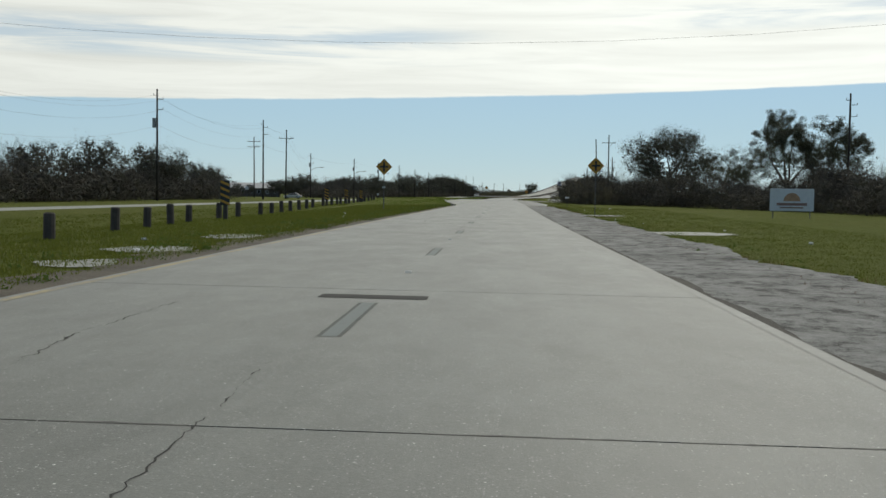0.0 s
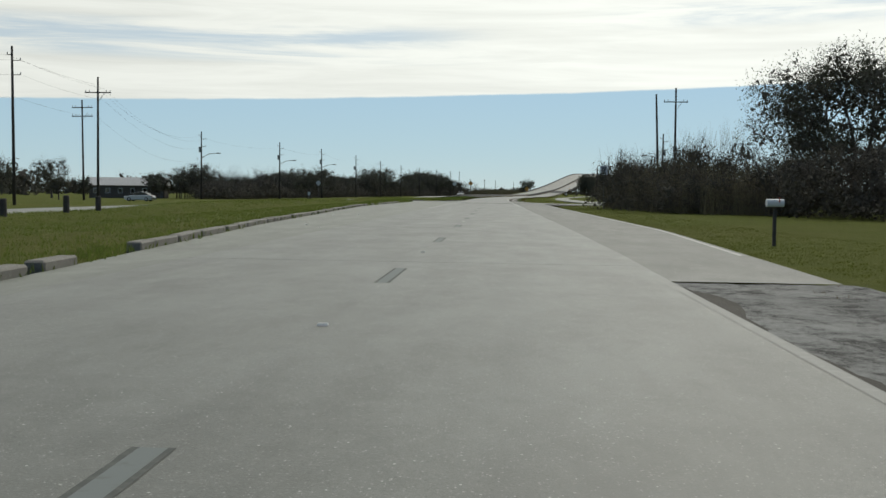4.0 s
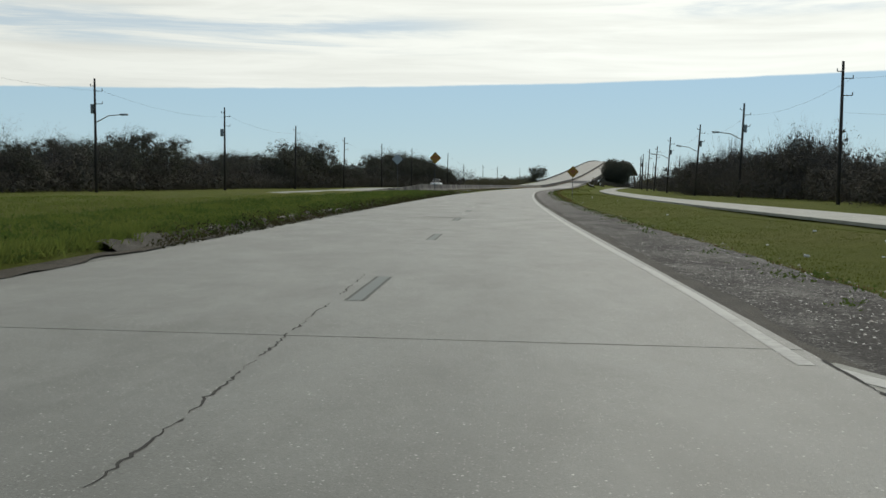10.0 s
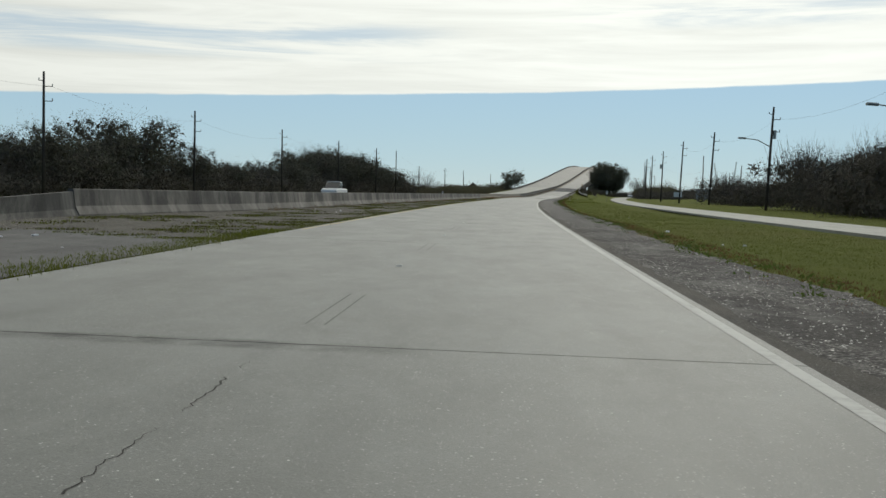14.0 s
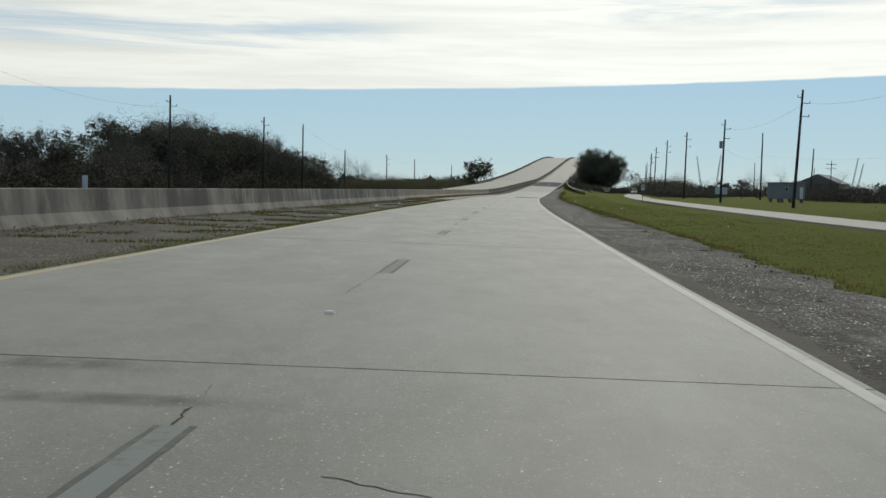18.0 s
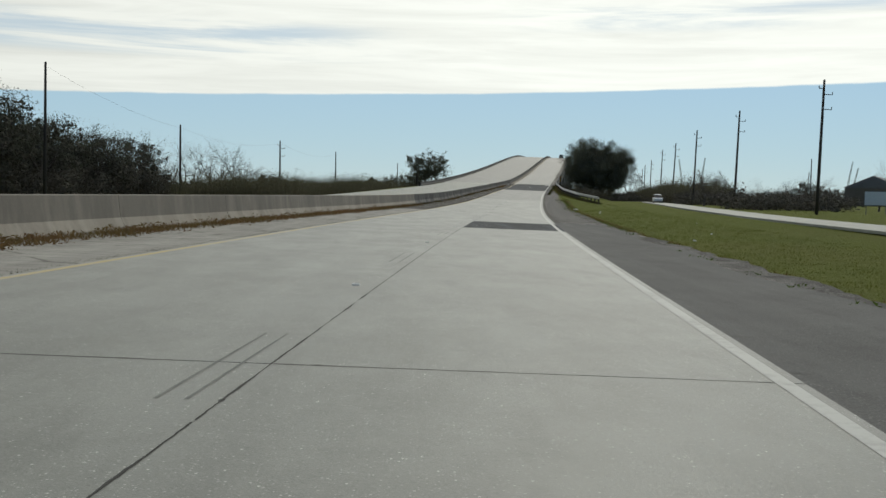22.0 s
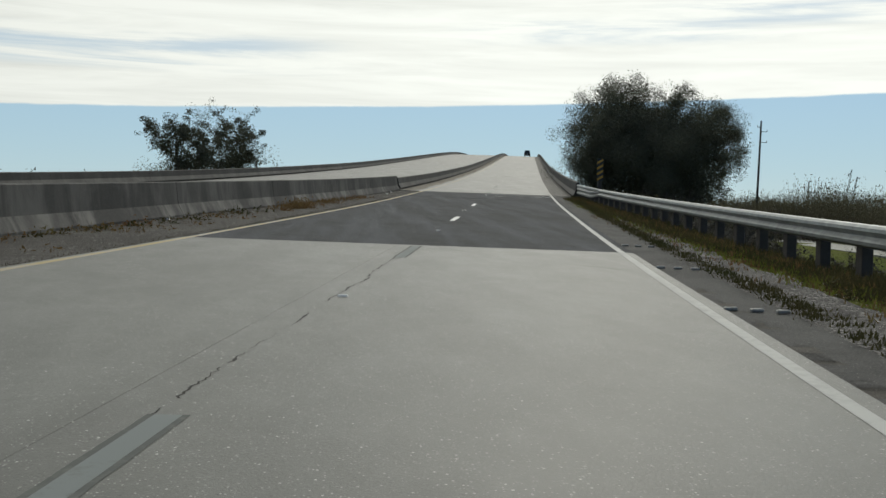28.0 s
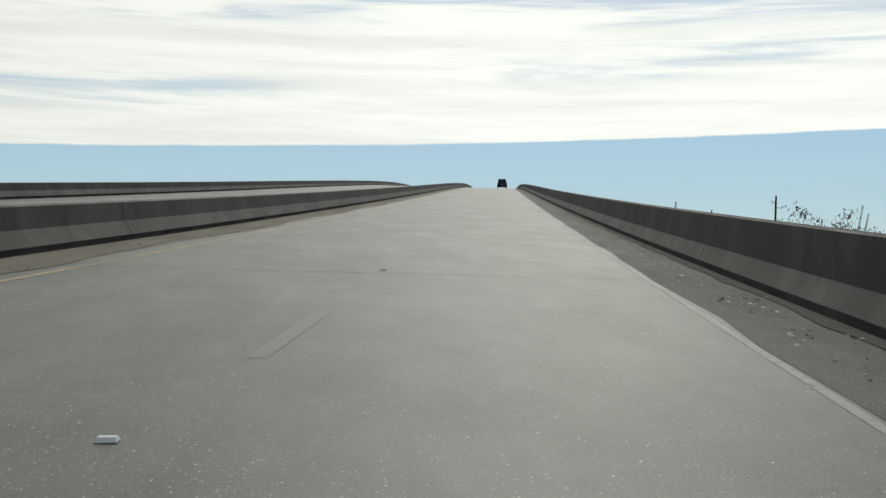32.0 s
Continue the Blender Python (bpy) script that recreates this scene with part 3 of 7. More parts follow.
def ground_z(y, v):
    x = road_x(y, v)
    n = nat(x, y)
    if y > BRIDGE + 2:
        f = min(1, (y - BRIDGE - 2) / 6)
        return n * f + (1 - f) * ground_z(BRIDGE + 1, v)
    ov = opp_v(y)
    vL = left_edge(y)
    z = n
    if v > 2.4:
        d = v - 2.4
        top = surf(y, 2.4) - 0.06 - 0.04 * min(d, 2.2)
        slope = table(y, (735, 755, 806, 820), (.28, .12, .12, .28))
        z = max(top - slope * min(6, max(0, d - 2.2)) - (.28 + 1.4 * (.28 - slope)) * max(0, d - 8.2), n) if top > n else n
        w = max(0.0, min(1.0, 1 - (abs(y - 268.5) - 13.5) / 7)) if v < 45 else 0
        side = surf(y, min(v, 4)) * max(0, 1 - (v - 2.4) / 10) + (NAT + .08) * min(1, (v - 2.4) / 10) - .05
        z = z * (1 - w) + side * w
        if y > 284 and v < 14:
            z += .20 * math.exp(-((v - 10.8) / 1.8) ** 2) * table(y, (284, 292, 325, 365), (0, 1, 1, 0))
        if front_v(y) - 1.2 < v < front_v(y) + front_w(y) + .8 and y > 285:
            z = min(z, NAT - 0.02 + rise(y))
    elif v < vL:
        d = vL - v
        raised = table(y, (110, 150, 258, 259, 275.6, 277.4, 400, 430), (0.0, 0.14, 0.14, -0.12, -0.12, 0.16, 0.16, 0.0))
        top = surf(y, vL) - 0.05 + raised * min(1, d / 0.4)
        if y > 415:
            top = surf(y, v) - 0.12
            if v < barrier_v(y) - .6:
                g = table(y, (404, 470), (0, 1))
                top = top * g + (NAT - .05) * (1 - g)
            if v < ov - 6:
                top -= 0.3 * (ov - 6 - v)
            z = max(top, n) if top > n else n
        else:
            w = max(0.0, min(1.0, (d - 3) / 10))
            bump = 0.22 * table(y, (285, 320, 390, 415), (0, 1, 1, 0)) * math.exp(-((d - 3.5) / 3) ** 2)
            z = top * (1 - w) + n * w + bump
            f = max(0, min(1, (y - 375) / 40))
            if v > ov - 6:
                z = z * (1 - f) + (surf(y, v) - .12) * f
        ridge = table(y, (-60, 100, 130, 172, 190, 246, 256, 277, 284, 370, 392), (.2, .2, .1, .15, .42, .42, -.3, -.3, .3, .3, -.3))
        z = max(z, ridge - .032 * (v + 21) ** 2 / 2)
        if ov - 5 < v < ov + 5 and y < 415:
            f = table(y, (404, 470), (0, 1))
            z = min(z, (NAT + .05) * (1 - f) + surf(y, v) * f - .06)
        if v < opening(y) + .1 and y < 415:
            z = min(z, cross_z(y, v) - .1)
    else:
        z = surf(y, v) - 0.22
    return z


# ---- mesh helpers ----
def mesh_of(name, verts, faces, mats, smooth=False, idx=None):
    me = bpy.data.meshes.new(name)
    me.from_pydata([tuple(v) for v in verts], [], [tuple(f) for f in faces])
    for m in (mats if isinstance(mats, (list, tuple)) else [mats]):
        me.materials.append(m)
    if idx is not None:
        me.polygons.foreach_set("material_index", idx)
    if smooth:
        me.polygons.foreach_set("use_smooth", [True] * len(me.polygons))
    me.update()
    return me


def tri_mesh(name, verts, tris, mats, idx=None):
    """A triangle mesh from numpy arrays; idx: the material of each triangle."""
    me = bpy.data.meshes.new(name)
    nv, nt = len(verts), len(tris)
    me.vertices.add(nv)
    me.vertices.foreach_set("co", np.ascontiguousarray(verts, np.float32).ravel())
    me.loops.add(nt * 3)
    me.loops.foreach_set("vertex_index", np.ascontiguousarray(tris, np.int32).ravel())
    me.polygons.add(nt)
    me.polygons.foreach_set("loop_start", np.arange(0, nt * 3, 3, dtype=np.int32))
    for m in (mats if isinstance(mats, (list, tuple)) else [mats]):
        me.materials.append(m)
    if idx is not None:
        me.polygons.foreach_set("material_index", np.ascontiguousarray(idx, np.int32))
    me.update(calc_edges=True)
    return me


def child(name, me, parent, label=""):
    ob = new(name, me)
    ob.parent = parent
    if label:
        ob["label"] = label
    return ob


def part(name, bm, material, parent, label="", smooth=False):
    """Links a bmesh as one mesh object under a thing or a part."""
    me = bpy.data.meshes.new(name)
    bm.to_mesh(me)
    bm.free()
    me.materials.append(material)
    if smooth:
        me.polygons.foreach_set("use_smooth", [True] * len(me.polygons))
    return child(name, me, parent, label)


def empty(name, m, label, category, group="", kind=""):
    ob = new(name)
    ob.matrix_basis = m
    ob.empty_display_size = 0.1
    return tagged(ob, label, category, group, kind)


def bm_box(sx, sy, sz, at=(0, 0, 0), bevel=0.0, rot=None):
    bm = bmesh.new()
    bmesh.ops.create_cube(bm, size=1, matrix=Matrix.Translation(at) @ (rot or Matrix()) @ Matrix.Diagonal((sx, sy, sz, 1)))
    if bevel:
        bmesh.ops.bevel(bm, geom=bm.edges[:], offset=bevel, segments=1, affect="EDGES")
    return bm


def bm_tube(points, radii, sides=8, caps=True):
    """A tapered tube along points."""
    bm = bmesh.new()
    add_tube(bm, points, radii, sides, caps)
    return bm


def add_tube(bm, points, radii, sides=8, caps=True):
    pts = [Vector(p) for p in points]
    rings = []
    for i, p in enumerate(pts):
        d = (pts[min(i + 1, len(pts) - 1)] - pts[max(i - 1, 0)]).normalized()
        a = d.orthogonal().normalized() if abs(d.z) < 0.9 else Vector((1, 0, 0))
        a = (a - d * a.dot(d)).normalized()
        b = d.cross(a)
        rings.append([bm.verts.new(p + radii[i] * (math.cos(k * math.tau / sides) * a + math.sin(k * math.tau / sides) * b)) for k in range(sides)])
    for r0, r1 in zip(rings, rings[1:]):
        for k in range(sides):
            bm.faces.new((r0[k], r0[(k + 1) % sides], r1[(k + 1) % sides], r1[k]))
    if caps:
        bm.faces.new(rings[0][::-1])
        bm.faces.new(rings[-1])


def stations(y0, y1, step):
    n = max(1, int(math.ceil((y1 - y0) / step)))
    return [y0 + (y1 - y0) * i / n for i in range(n + 1)]


def band_mesh(name, y0, y1, v0, v1, lift, mat, step=6.0, cols=1, thick=0.0, height=None):
    """A strip that follows the road from y0 to y1, between v0 and v1 (numbers or functions of y)."""
    f0 = v0 if callable(v0) else (lambda y: v0)
    f1 = v1 if callable(v1) else (lambda y: v1)
    h = height or surf
    verts, faces = [], []
    ys = stations(y0, y1, step)
    for y in ys:
        a, b = f0(y), f1(y)
        for c in range(cols + 1):
            v = a + (b - a) * c / cols
            verts.append((road_x(y, v), y, h(y, v) + lift))
    w = cols + 1
    for i in range(len(ys) - 1):
        for c in range(cols):
            k = i * w + c
            faces.append((k, k + 1, k + w + 1, k + w))
    if thick:
        n = len(verts)
        low = [(x, y, z - thick) for x, y, z in verts]
        rim = [i * w for i in range(len(ys))][::-1] + list(range(w)) [1:] + [i * w + cols for i in range(1, len(ys))] + [(len(ys) - 1) * w + c for c in range(cols - 1, 0, -1)]
        verts += low
        for a, b in zip(rim, rim[1:] + rim[:1]):
            faces.append((b, a, a + n, b + n))
    return mesh_of(name, verts, faces, mat)


# ---- ground ----
vs = [-3500, -1500, -700, -400, -260, -180, -130, -100, -80, -66, -56, -50, -45, -41, -39, -37, -35, -33, -31, -29, -27, -25, -23, -21, -19, -17, -15.5, -14,
      -13, -12.2, -11.6, -11.1, -10.5, -9.8, -9.1, -8.4, -7.7, -7, -6.4, -6.0, -5.6, -5.2, -4, -2, 0, 2.3, 2.7, 3.5, 4.6, 5.2, 6, 7, 8, 9.2, 10.5, 12, 13, 14, 16, 18,
      19, 20, 22, 25, 30, 36, 44, 55, 70, 90, 120, 170, 250, 400, 700, 1500, 3500]
gys = [-3000, -800, -300, -120, -60] + stations(-30, 266, 4) + stations(268, 306, 1.3) + stations(309, 330, 4) + stations(334, 845, 5.5) + stations(848, 866, 2) + stations(880, 1500, 20) + [1700, 2100, 3000, 4500]
gverts, gfaces = [], []
for y in gys:
    for v in vs:
        gverts.append((road_x(max(-200, min(y, 1600)), v), y, ground_z(max(-200, min(y, 1600)), v)))
W = len(vs)
for i in range(len(gys) - 1):
    for j in range(W - 1):
        k = i * W + j
        gfaces.append((k, k + 1, k + W + 1, k + W))
ground = tagged(new("ground", mesh_of("ground", gverts, gfaces, M_GRASS, True)), "flat grassy roadside ground, green with dry patches", "ground", kind="structure")

# ---- carriageway ----
V_LEFT, V_RIGHT = -5.45, 2.27
road = tagged(new("road", band_mesh("road", -40, BRIDGE, V_LEFT, 2.27, -0.05, M_BASE, 6, 2)), "worn grey concrete carriageway with two lanes", "road", kind="structure")


def dash_v(y):
    """Middle of the lane's dashed line."""
    return table(y, (0, 10, 35, 68, 92, 104, 175, 187, 210, 233, 267, 325, 367, 376, 402, 484, 519, 544, 568, 577, 600, 626, 684, 709, 720, 796, 833, 860, 882),
                 (-1.68, -1.68, -1.47, -1.44, -1.53, -1.72, -1.55, -1.59, -1.50, -1.36, -1.34, -1.35, -1.34, -1.50, -1.50, -1.48, -1.54, -1.54, -1.50, -1.64, -1.38, -1.51, -1.48, -1.54, -1.69, -1.40, -1.50, -1.53, -1.52))


def line_v(y):
    """Middle of the white edge line."""
    return table(y, (287, 292, 300, 314, 342, 371, 483, 513, 541, 568, 600, 700, 798, 828, 857, 885, 940), (2.1, 2.18, 2.10, 2.06, 2.08, 2.12, 2.16, 2.21, 2.20, 2.14, 2.13, 2.12, 2.15, 2.15, 2.15, 2.08, 2.1))


def slab(y0, y1, v0, v1, parent, mat, name="slab", lift=0.0):
    g = 0.011
    return child(name, band_mesh(name, y0 + g, y1 - g, (v0 + g) if not callable(v0) else v0, (v1 - g) if not callable(v1) else v1, lift, mat, 3.0, 1, 0.05), parent)


def extra(y):
    """How much wider the right lane is."""
    return table(y, (126, 134, 480, 512, 545, 600, 615, 690, 740, 800, 850, 870), (-.09, 0, .03, .07, .05, -.01, -.01, .07, .10, .10, .04, 0))


def mid_joint(y):
    return table(y, (560, 600, 690, 720), (-1.76, -1.24, -1.24, -1.78))


rng = random.Random(4)
FIXED = [-40, -21.5, -3.2, 5.1, 12.7, 41.6, 94.6, 149, 181, 204.9, 229.2, 256.7, 287.7, 316, 369.1, 399.4, 447, 482.8, 511.1, 526, 539.9, 567, 595.4, 625.5, 655.4, 664.5, 708.7, 746, 783, 809.7, BRIDGE]
joints = []
for a, b in zip(FIXED, FIXED[1:]):
    n = 1 if b - a < 30 or a >= 809 else int(round((b - a) / 18.3))
    joints += [a + (b - a) * i / n for i in range(n)]
joints.append(BRIDGE)
joints.sort()
for a, b in zip(joints, joints[1:]):
    if a >= 809:
        slab(a, b, V_LEFT, lambda y: V_RIGHT + extra(y), road, M_ASPHALT, "asphalt_patch")
        continue
    plain_slab = M_SLAB_RAMP if a >= 745 else M_SLAB if a > 560 else M_SLAB_SOILED
    slab(a, b, V_LEFT, lambda y: mid_joint(y) - (.0012 if y > 560 else .0003), road, plain_slab)
    slab(a, b, lambda y: mid_joint(y) + (.0012 if y > 560 else .0003), lambda y: V_RIGHT + extra(y), road, M_ASPHALT if abs(a - 655.4) < 0.1 else plain_slab, "asphalt_patch" if abs(a - 655.4) < 0.1 else "slab")

def throat(y):
    """Outer edge of the side road's paving where it bends into the road."""
    return table(y, (262, 273, 275, 278, 281, 284.4, 287.2), (40, 40, 9.0, 6.0, 4.45, 3.4, 2.36))


def gravel_z(y, v):
    f = max(0, min(1, (y - 280) / 12))
    side = surf(y, min(v, 4)) * max(0, 1 - (v - 2.4) / 10) + (NAT + 0.08) * min(1, max(0, (v - 2.4) / 10))
    lump = max(0.0, min(1.0, (v - 2.4) / .4)) * (.016 * noise.noise((v * 1.3, y * 1.3, 2)) + .008 * noise.noise((v * 4, y * 4, 6)))
    return surf(y, v) * f + side * (1 - f) + lump


def lumpy(y, v):
    """Worn shoulder paving: hollows and lifted flakes."""
    f = max(0.0, min(1.0, (v - 2.3) / .4))
    return surf(y, v) + f * (.022 * noise.noise((v * 1.1, y * .9, 0)) + .014 * noise.noise((v * 3.2, y * 2.6, 4)))


tagged(new("shoulder_1", band_mesh("shoulder", -40, 128, 2.13, lambda y: 5.1 + .5 * noise.noise((y * .16, 8, 0)) + .35 * noise.noise((y * .7, 3, 0)) + .2 * noise.noise((y * 2.5, 1, 0)), -0.035, M_SHOULDER_OLD, .22, 18, 0, lumpy)), "old grey cracked asphalt shoulder", "shoulder", kind="structure")
turn = tagged(new("turn_lane", band_mesh("turn_lane", 128, 255.6, 2.23, lambda y: table(y, (128, 150, 230, 246, 252.6, 256), (4.6, 5.6, 5.7, 5.95, 6.1, 6.7)), -0.02, concrete("turning_lane_concrete", (0.125, 0.128, 0.113), 0.18, 0.6), 4, 2)), "pale concrete turning lane beside the road", "road", kind="structure")
tagged(new("shoulder_5", band_mesh("shoulder", 772, 853, 2.23, lambda y: table(y, (772, 786, 830, 853), (2.5, 2.98, 3.08, 3.4)) + .05 * noise.noise((y * 1.3, 2, 0)) + .03 * noise.noise((y * 4, 2, 0)), -0.012, asphalt("strip_asphalt", (0.045, 0.044, 0.042), 0.18, 0.0, 0.6), .6, 3)), "dark asphalt strip beside the white line at the bridge approach", "shoulder", kind="structure")
gravel = tagged(new("shoulder_2", band_mesh("shoulder", 276.5, 850, lambda y: max(2.23, throat(y)) if y < 287.5 else 2.23, lambda y: table(y, (276, 279, 282, 288, 300, 620, 700, 853), (9.4, 6.9, 5.6, 4.3, 4.4, 5.2, 4.8, 4.0)) + 0.15 * math.sin(y * 0.13) + 0.05 * math.sin(y * 1.1) + .28 * noise.noise((y * .6, 0, 7)) + .16 * noise.noise((y * 2.1, 3, 7)), -0.03, M_GRAVEL, 0.4, 9, 0, gravel_z)), "grey-brown gravel shoulder with patchy edges", "shoulder", kind="structure")
left_bay = tagged(new("left_bay", band_mesh("left_bay", 118, 262, left_edge, -5.46, -0.02, M_PALE, 3, 3)), "pale concrete left turning bay", "road", kind="structure")
tagged(new("left_bay_2", band_mesh("left_bay", 262, 396, left_edge, lambda y: -5.46 - .25 * max(0, noise.noise((y * .6, 4, 0))), -0.02, concrete("bay_concrete", (0.125, 0.128, 0.114), 0.18, 0.6), .7, 3)), "darker stained concrete where the turning bay meets the crossover", "road", kind="structure")
for num, a, b, m_, text in ((3, 392, 600, gravel_mat("left_shoulder_soil", (0.085, 0.078, 0.064), (0.215, 0.200, 0.172), 0.4, 0.75, 20), "cracked weedy shoulder along the median barrier"), (7, 600, 690, M_SHOULDER_LEFT, "pale weathered shoulder along the median barrier"), (8, 690, BRIDGE, gravel_mat("dark_left_shoulder", (0.068, 0.062, 0.054), (0.19, 0.178, 0.160), 0.6, 0.5), "dark gritty shoulder along the median barrier")):
    tagged(new("shoulder_%d" % num, band_mesh("shoulder", a, b, lambda y: barrier_v(y) - 0.2 if y > 424 else left_edge(y), -5.44, -0.03, m_, 4, 4)), text, "shoulder", kind="structure")

tagged(new("shoulder_9", band_mesh("shoulder", 399.5, 414.6, lambda y: left_edge(y) + .15, lambda y: -5.62 - .12 * noise.noise((y * .8, 6, 0)), -0.018, asphalt("dark_side_paving", (0.088, 0.087, 0.084), 0.25, 0.0, 0.4), .5, 6)), "grey asphalt apron where the median ends", "shoulder", kind="structure")
verge_dirt = tagged(new("verge_dirt", band_mesh("verge_dirt", -40, 118, lambda y: -6.5 - .5 * noise.noise((y * .35, 1, 2)) - .3 * noise.noise((y * 1.3, 5, 2)), -5.44, -0.03, asphalt("verge_soil", (0.075, 0.062, 0.045), 0.2, 0.0, 0.5, 0.5), .6, 3)), "bare brown soil along the yellow line", "verge", kind="structure")
for y0, y1, v0, v1 in ((44, 48.5, 5.6, 9.6), (80.5, 84.5, 4.9, 9.0), (15.5, 17.5, -7.6, -5.9), (19.5, 22, -8.0, -6.3), (26, 29, -7.9, -6.4)):
    mid, half = (v0 + v1) / 2, (v1 - v0) / 2
    wob = lambda y: half * math.sqrt(max(.02, 1 - ((y - (y0 + y1) / 2) / ((y1 - y0) / 2)) ** 2)) * (1 + .15 * math.sin(y * 5))
    tagged(new("bare_patch_1", band_mesh("bare_patch", y0, y1, lambda y: mid - wob(y), lambda y: mid + wob(y), .02, M_PALE, .3, 4, 0, ground_z)), "pale bare concrete patch in the verge grass", "verge", kind="structure")

M_SOIL = asphalt("edge_soil", (0.05, 0.045, 0.037), 0.2, 0.0, 0.5)
for a, b, reach in ((-40, 128, 2.36), (287, 804, 2.52)):
    child("edge_gap", band_mesh("edge_gap", a, b, lambda y: 2.24 + extra(y), lambda y: reach + extra(y) + .28 * noise.noise((y * .3, 3, 0)) + .10 * noise.noise((y * 1.3, 3, 0)) + .06 * noise.noise((y * 4, 1, 0)), -0.012, M_SOIL, .3, 1), road, "dark soil along the slab's edge")
bank_h = lambda y, v: surf(y, left_edge(y)) + .24 * max(0, min(1, (left_edge(y) + .16 - v) / .26)) * (.75 + .35 * noise.noise((y * .9, 0, 3)) + .2 * noise.noise((y * 3.1, v * 4, 3)))
tagged(new("median_bank", band_mesh("median_bank", 296, 402, lambda y: left_edge(y) - .35, lambda y: left_edge(y) + .2 + .1 * noise.noise((y * 1.1, 0, 1)), -.03, M_SOIL, .3, 6, 0, bank_h)), "low bank of dark soil along the median's broken kerb", "bank", kind="structure")
tagged(new("edge_dirt", band_mesh("edge_dirt", 284, 402, lambda y: left_edge(y) - .1, lambda y: left_edge(y) + .34 + .25 * noise.noise((y * .5, 0, 8)) + .12 * noise.noise((y * 2.2, 0, 8)), .003, gravel_mat("tan_dirt", (0.085, 0.075, 0.058), (0.17, 0.15, 0.118), 0.3, 0.6, 40), .4, 2)), "tan dirt washed along the road's left edge", "verge", kind="structure")
# opposite carriageway and frontage road
opp_h = lambda y, v: (NAT + .05) * (1 - table(y, (404, 470), (0, 1))) + surf(y, v) * table(y, (404, 470), (0, 1))
tagged(new("opposite_road", band_mesh("opposite_road", -100, BRIDGE, lambda y: opp_v(y) - 4.2, lambda y: (opp_v(y) + 4.2) * (1 - table(y, (430, 520), (0, 1))) + (barrier_v(y) - .6) * table(y, (430, 520), (0, 1)), 0.0, M_PALE, 6, 4, 0.2, opp_h)), "pale concrete opposite carriageway", "road", kind="structure")
tagged(new("frontage_road", band_mesh("frontage_road", 255, 1500, front_v, lambda y: front_v(y) + front_w(y), 0.0, M_PALE, 6, 2, 0.15, lambda y, v: NAT + 0.12 + rise(y))), "narrow pale concrete frontage road", "road", kind="structure")
side_z = lambda y, v: surf(y, min(v, 4)) * max(0, 1 - (v - 2.4) / 10) + (NAT + 0.08) * min(1, max(0, (v - 2.4) / 10))
cross = tagged(new("side_road", band_mesh("side_road", 262, 287.2, 2.3, throat, -0.01, M_PALE, .7, 12, 0.1, side_z)), "pale concrete side road", "road", kind="structure")
tagged(new("crossover", band_mesh("crossover", 255, 301, -31, opening, 0.0, M_PALE, 1.5, 8, 0.1, cross_z)), "pale concrete median crossover", "road", kind="structure")

# ---- bridge ----
def bridge(name, v0, v1, label):
    deck = tagged(new(name, band_mesh("deck", BRIDGE, 1480, v0 - 0.45, v1 + 0.45, -0.06, M_BASE, 9, 2, 1.2)), label, "bridge", kind="structure")
    for a, b in zip(*(lambda s: (s, s[1:]))([BRIDGE + 17.08 * i for i in range(37)])):
        slab(a, b, v0, v1, deck, M_DECK, "deck_slab")
    return deck


deck_a = bridge("bridge_1", -6.7, 3.35, "concrete bridge deck rising to a crest")
bridge("bridge_2", -21.0, -7.2, "concrete deck of the parallel bridge")


def barrier_run(name, ys, vf, flip=1, label="stained concrete safety barrier", height=0.86, h=surf, slot=False):
    """Safety-shape barrier lengths along v = vf(y), each an upper wall on a sloping foot; the face is towards +v when flip is 1."""
    brk = 0.33 if not slot else 0.41
    wall = [(-0.13, brk), (-0.19, height - .02), (-0.21, height), (-0.35, height), (-0.37, height - .02), (-0.43, brk)]
    foot = [(0.0, 0.0), (0.0, 0.075), (-0.13, brk), (-0.43, brk), (-0.56, 0.075), (-0.56, 0.0)]
    if slot:
        foot = [(-0.14, 0.0), (-0.14, 0.155), (0.0, 0.155), (0.0, 0.17), (-0.13, brk), (-0.43, brk), (-0.56, 0.15), (-0.56, 0.0)]

    def length(nm, prof, a, b, mat):
        verts, faces = [], []
        st = stations(a + 0.012, b - 0.012, 5)
        for y in st:
            for du, dz in prof:
                v = vf(y) + flip * du
                verts.append((road_x(y, v), y, h(y, vf(y)) - 0.06 + dz))
        n = len(prof)
        for i in range(len(st) - 1):
            for k in range(n - 1):
                q = (i * n + k, i * n + k + 1, (i + 1) * n + k + 1, (i + 1) * n + k)
                faces.append(q if flip < 0 else q[::-1])
        faces += [tuple(range(n)), tuple(range((len(st) - 1) * n, len(st) * n))]
        # light caught by the top arris is put into a paler colour
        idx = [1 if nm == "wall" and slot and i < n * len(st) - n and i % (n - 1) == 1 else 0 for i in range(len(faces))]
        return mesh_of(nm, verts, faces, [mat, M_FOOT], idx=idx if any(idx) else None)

    for a, b in zip(ys, ys[1:]):
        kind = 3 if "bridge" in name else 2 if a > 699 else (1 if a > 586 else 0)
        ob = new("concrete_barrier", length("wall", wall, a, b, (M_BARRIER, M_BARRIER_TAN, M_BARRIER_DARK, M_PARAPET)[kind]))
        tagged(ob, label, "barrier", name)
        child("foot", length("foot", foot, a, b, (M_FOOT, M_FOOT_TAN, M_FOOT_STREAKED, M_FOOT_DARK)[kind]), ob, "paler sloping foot")


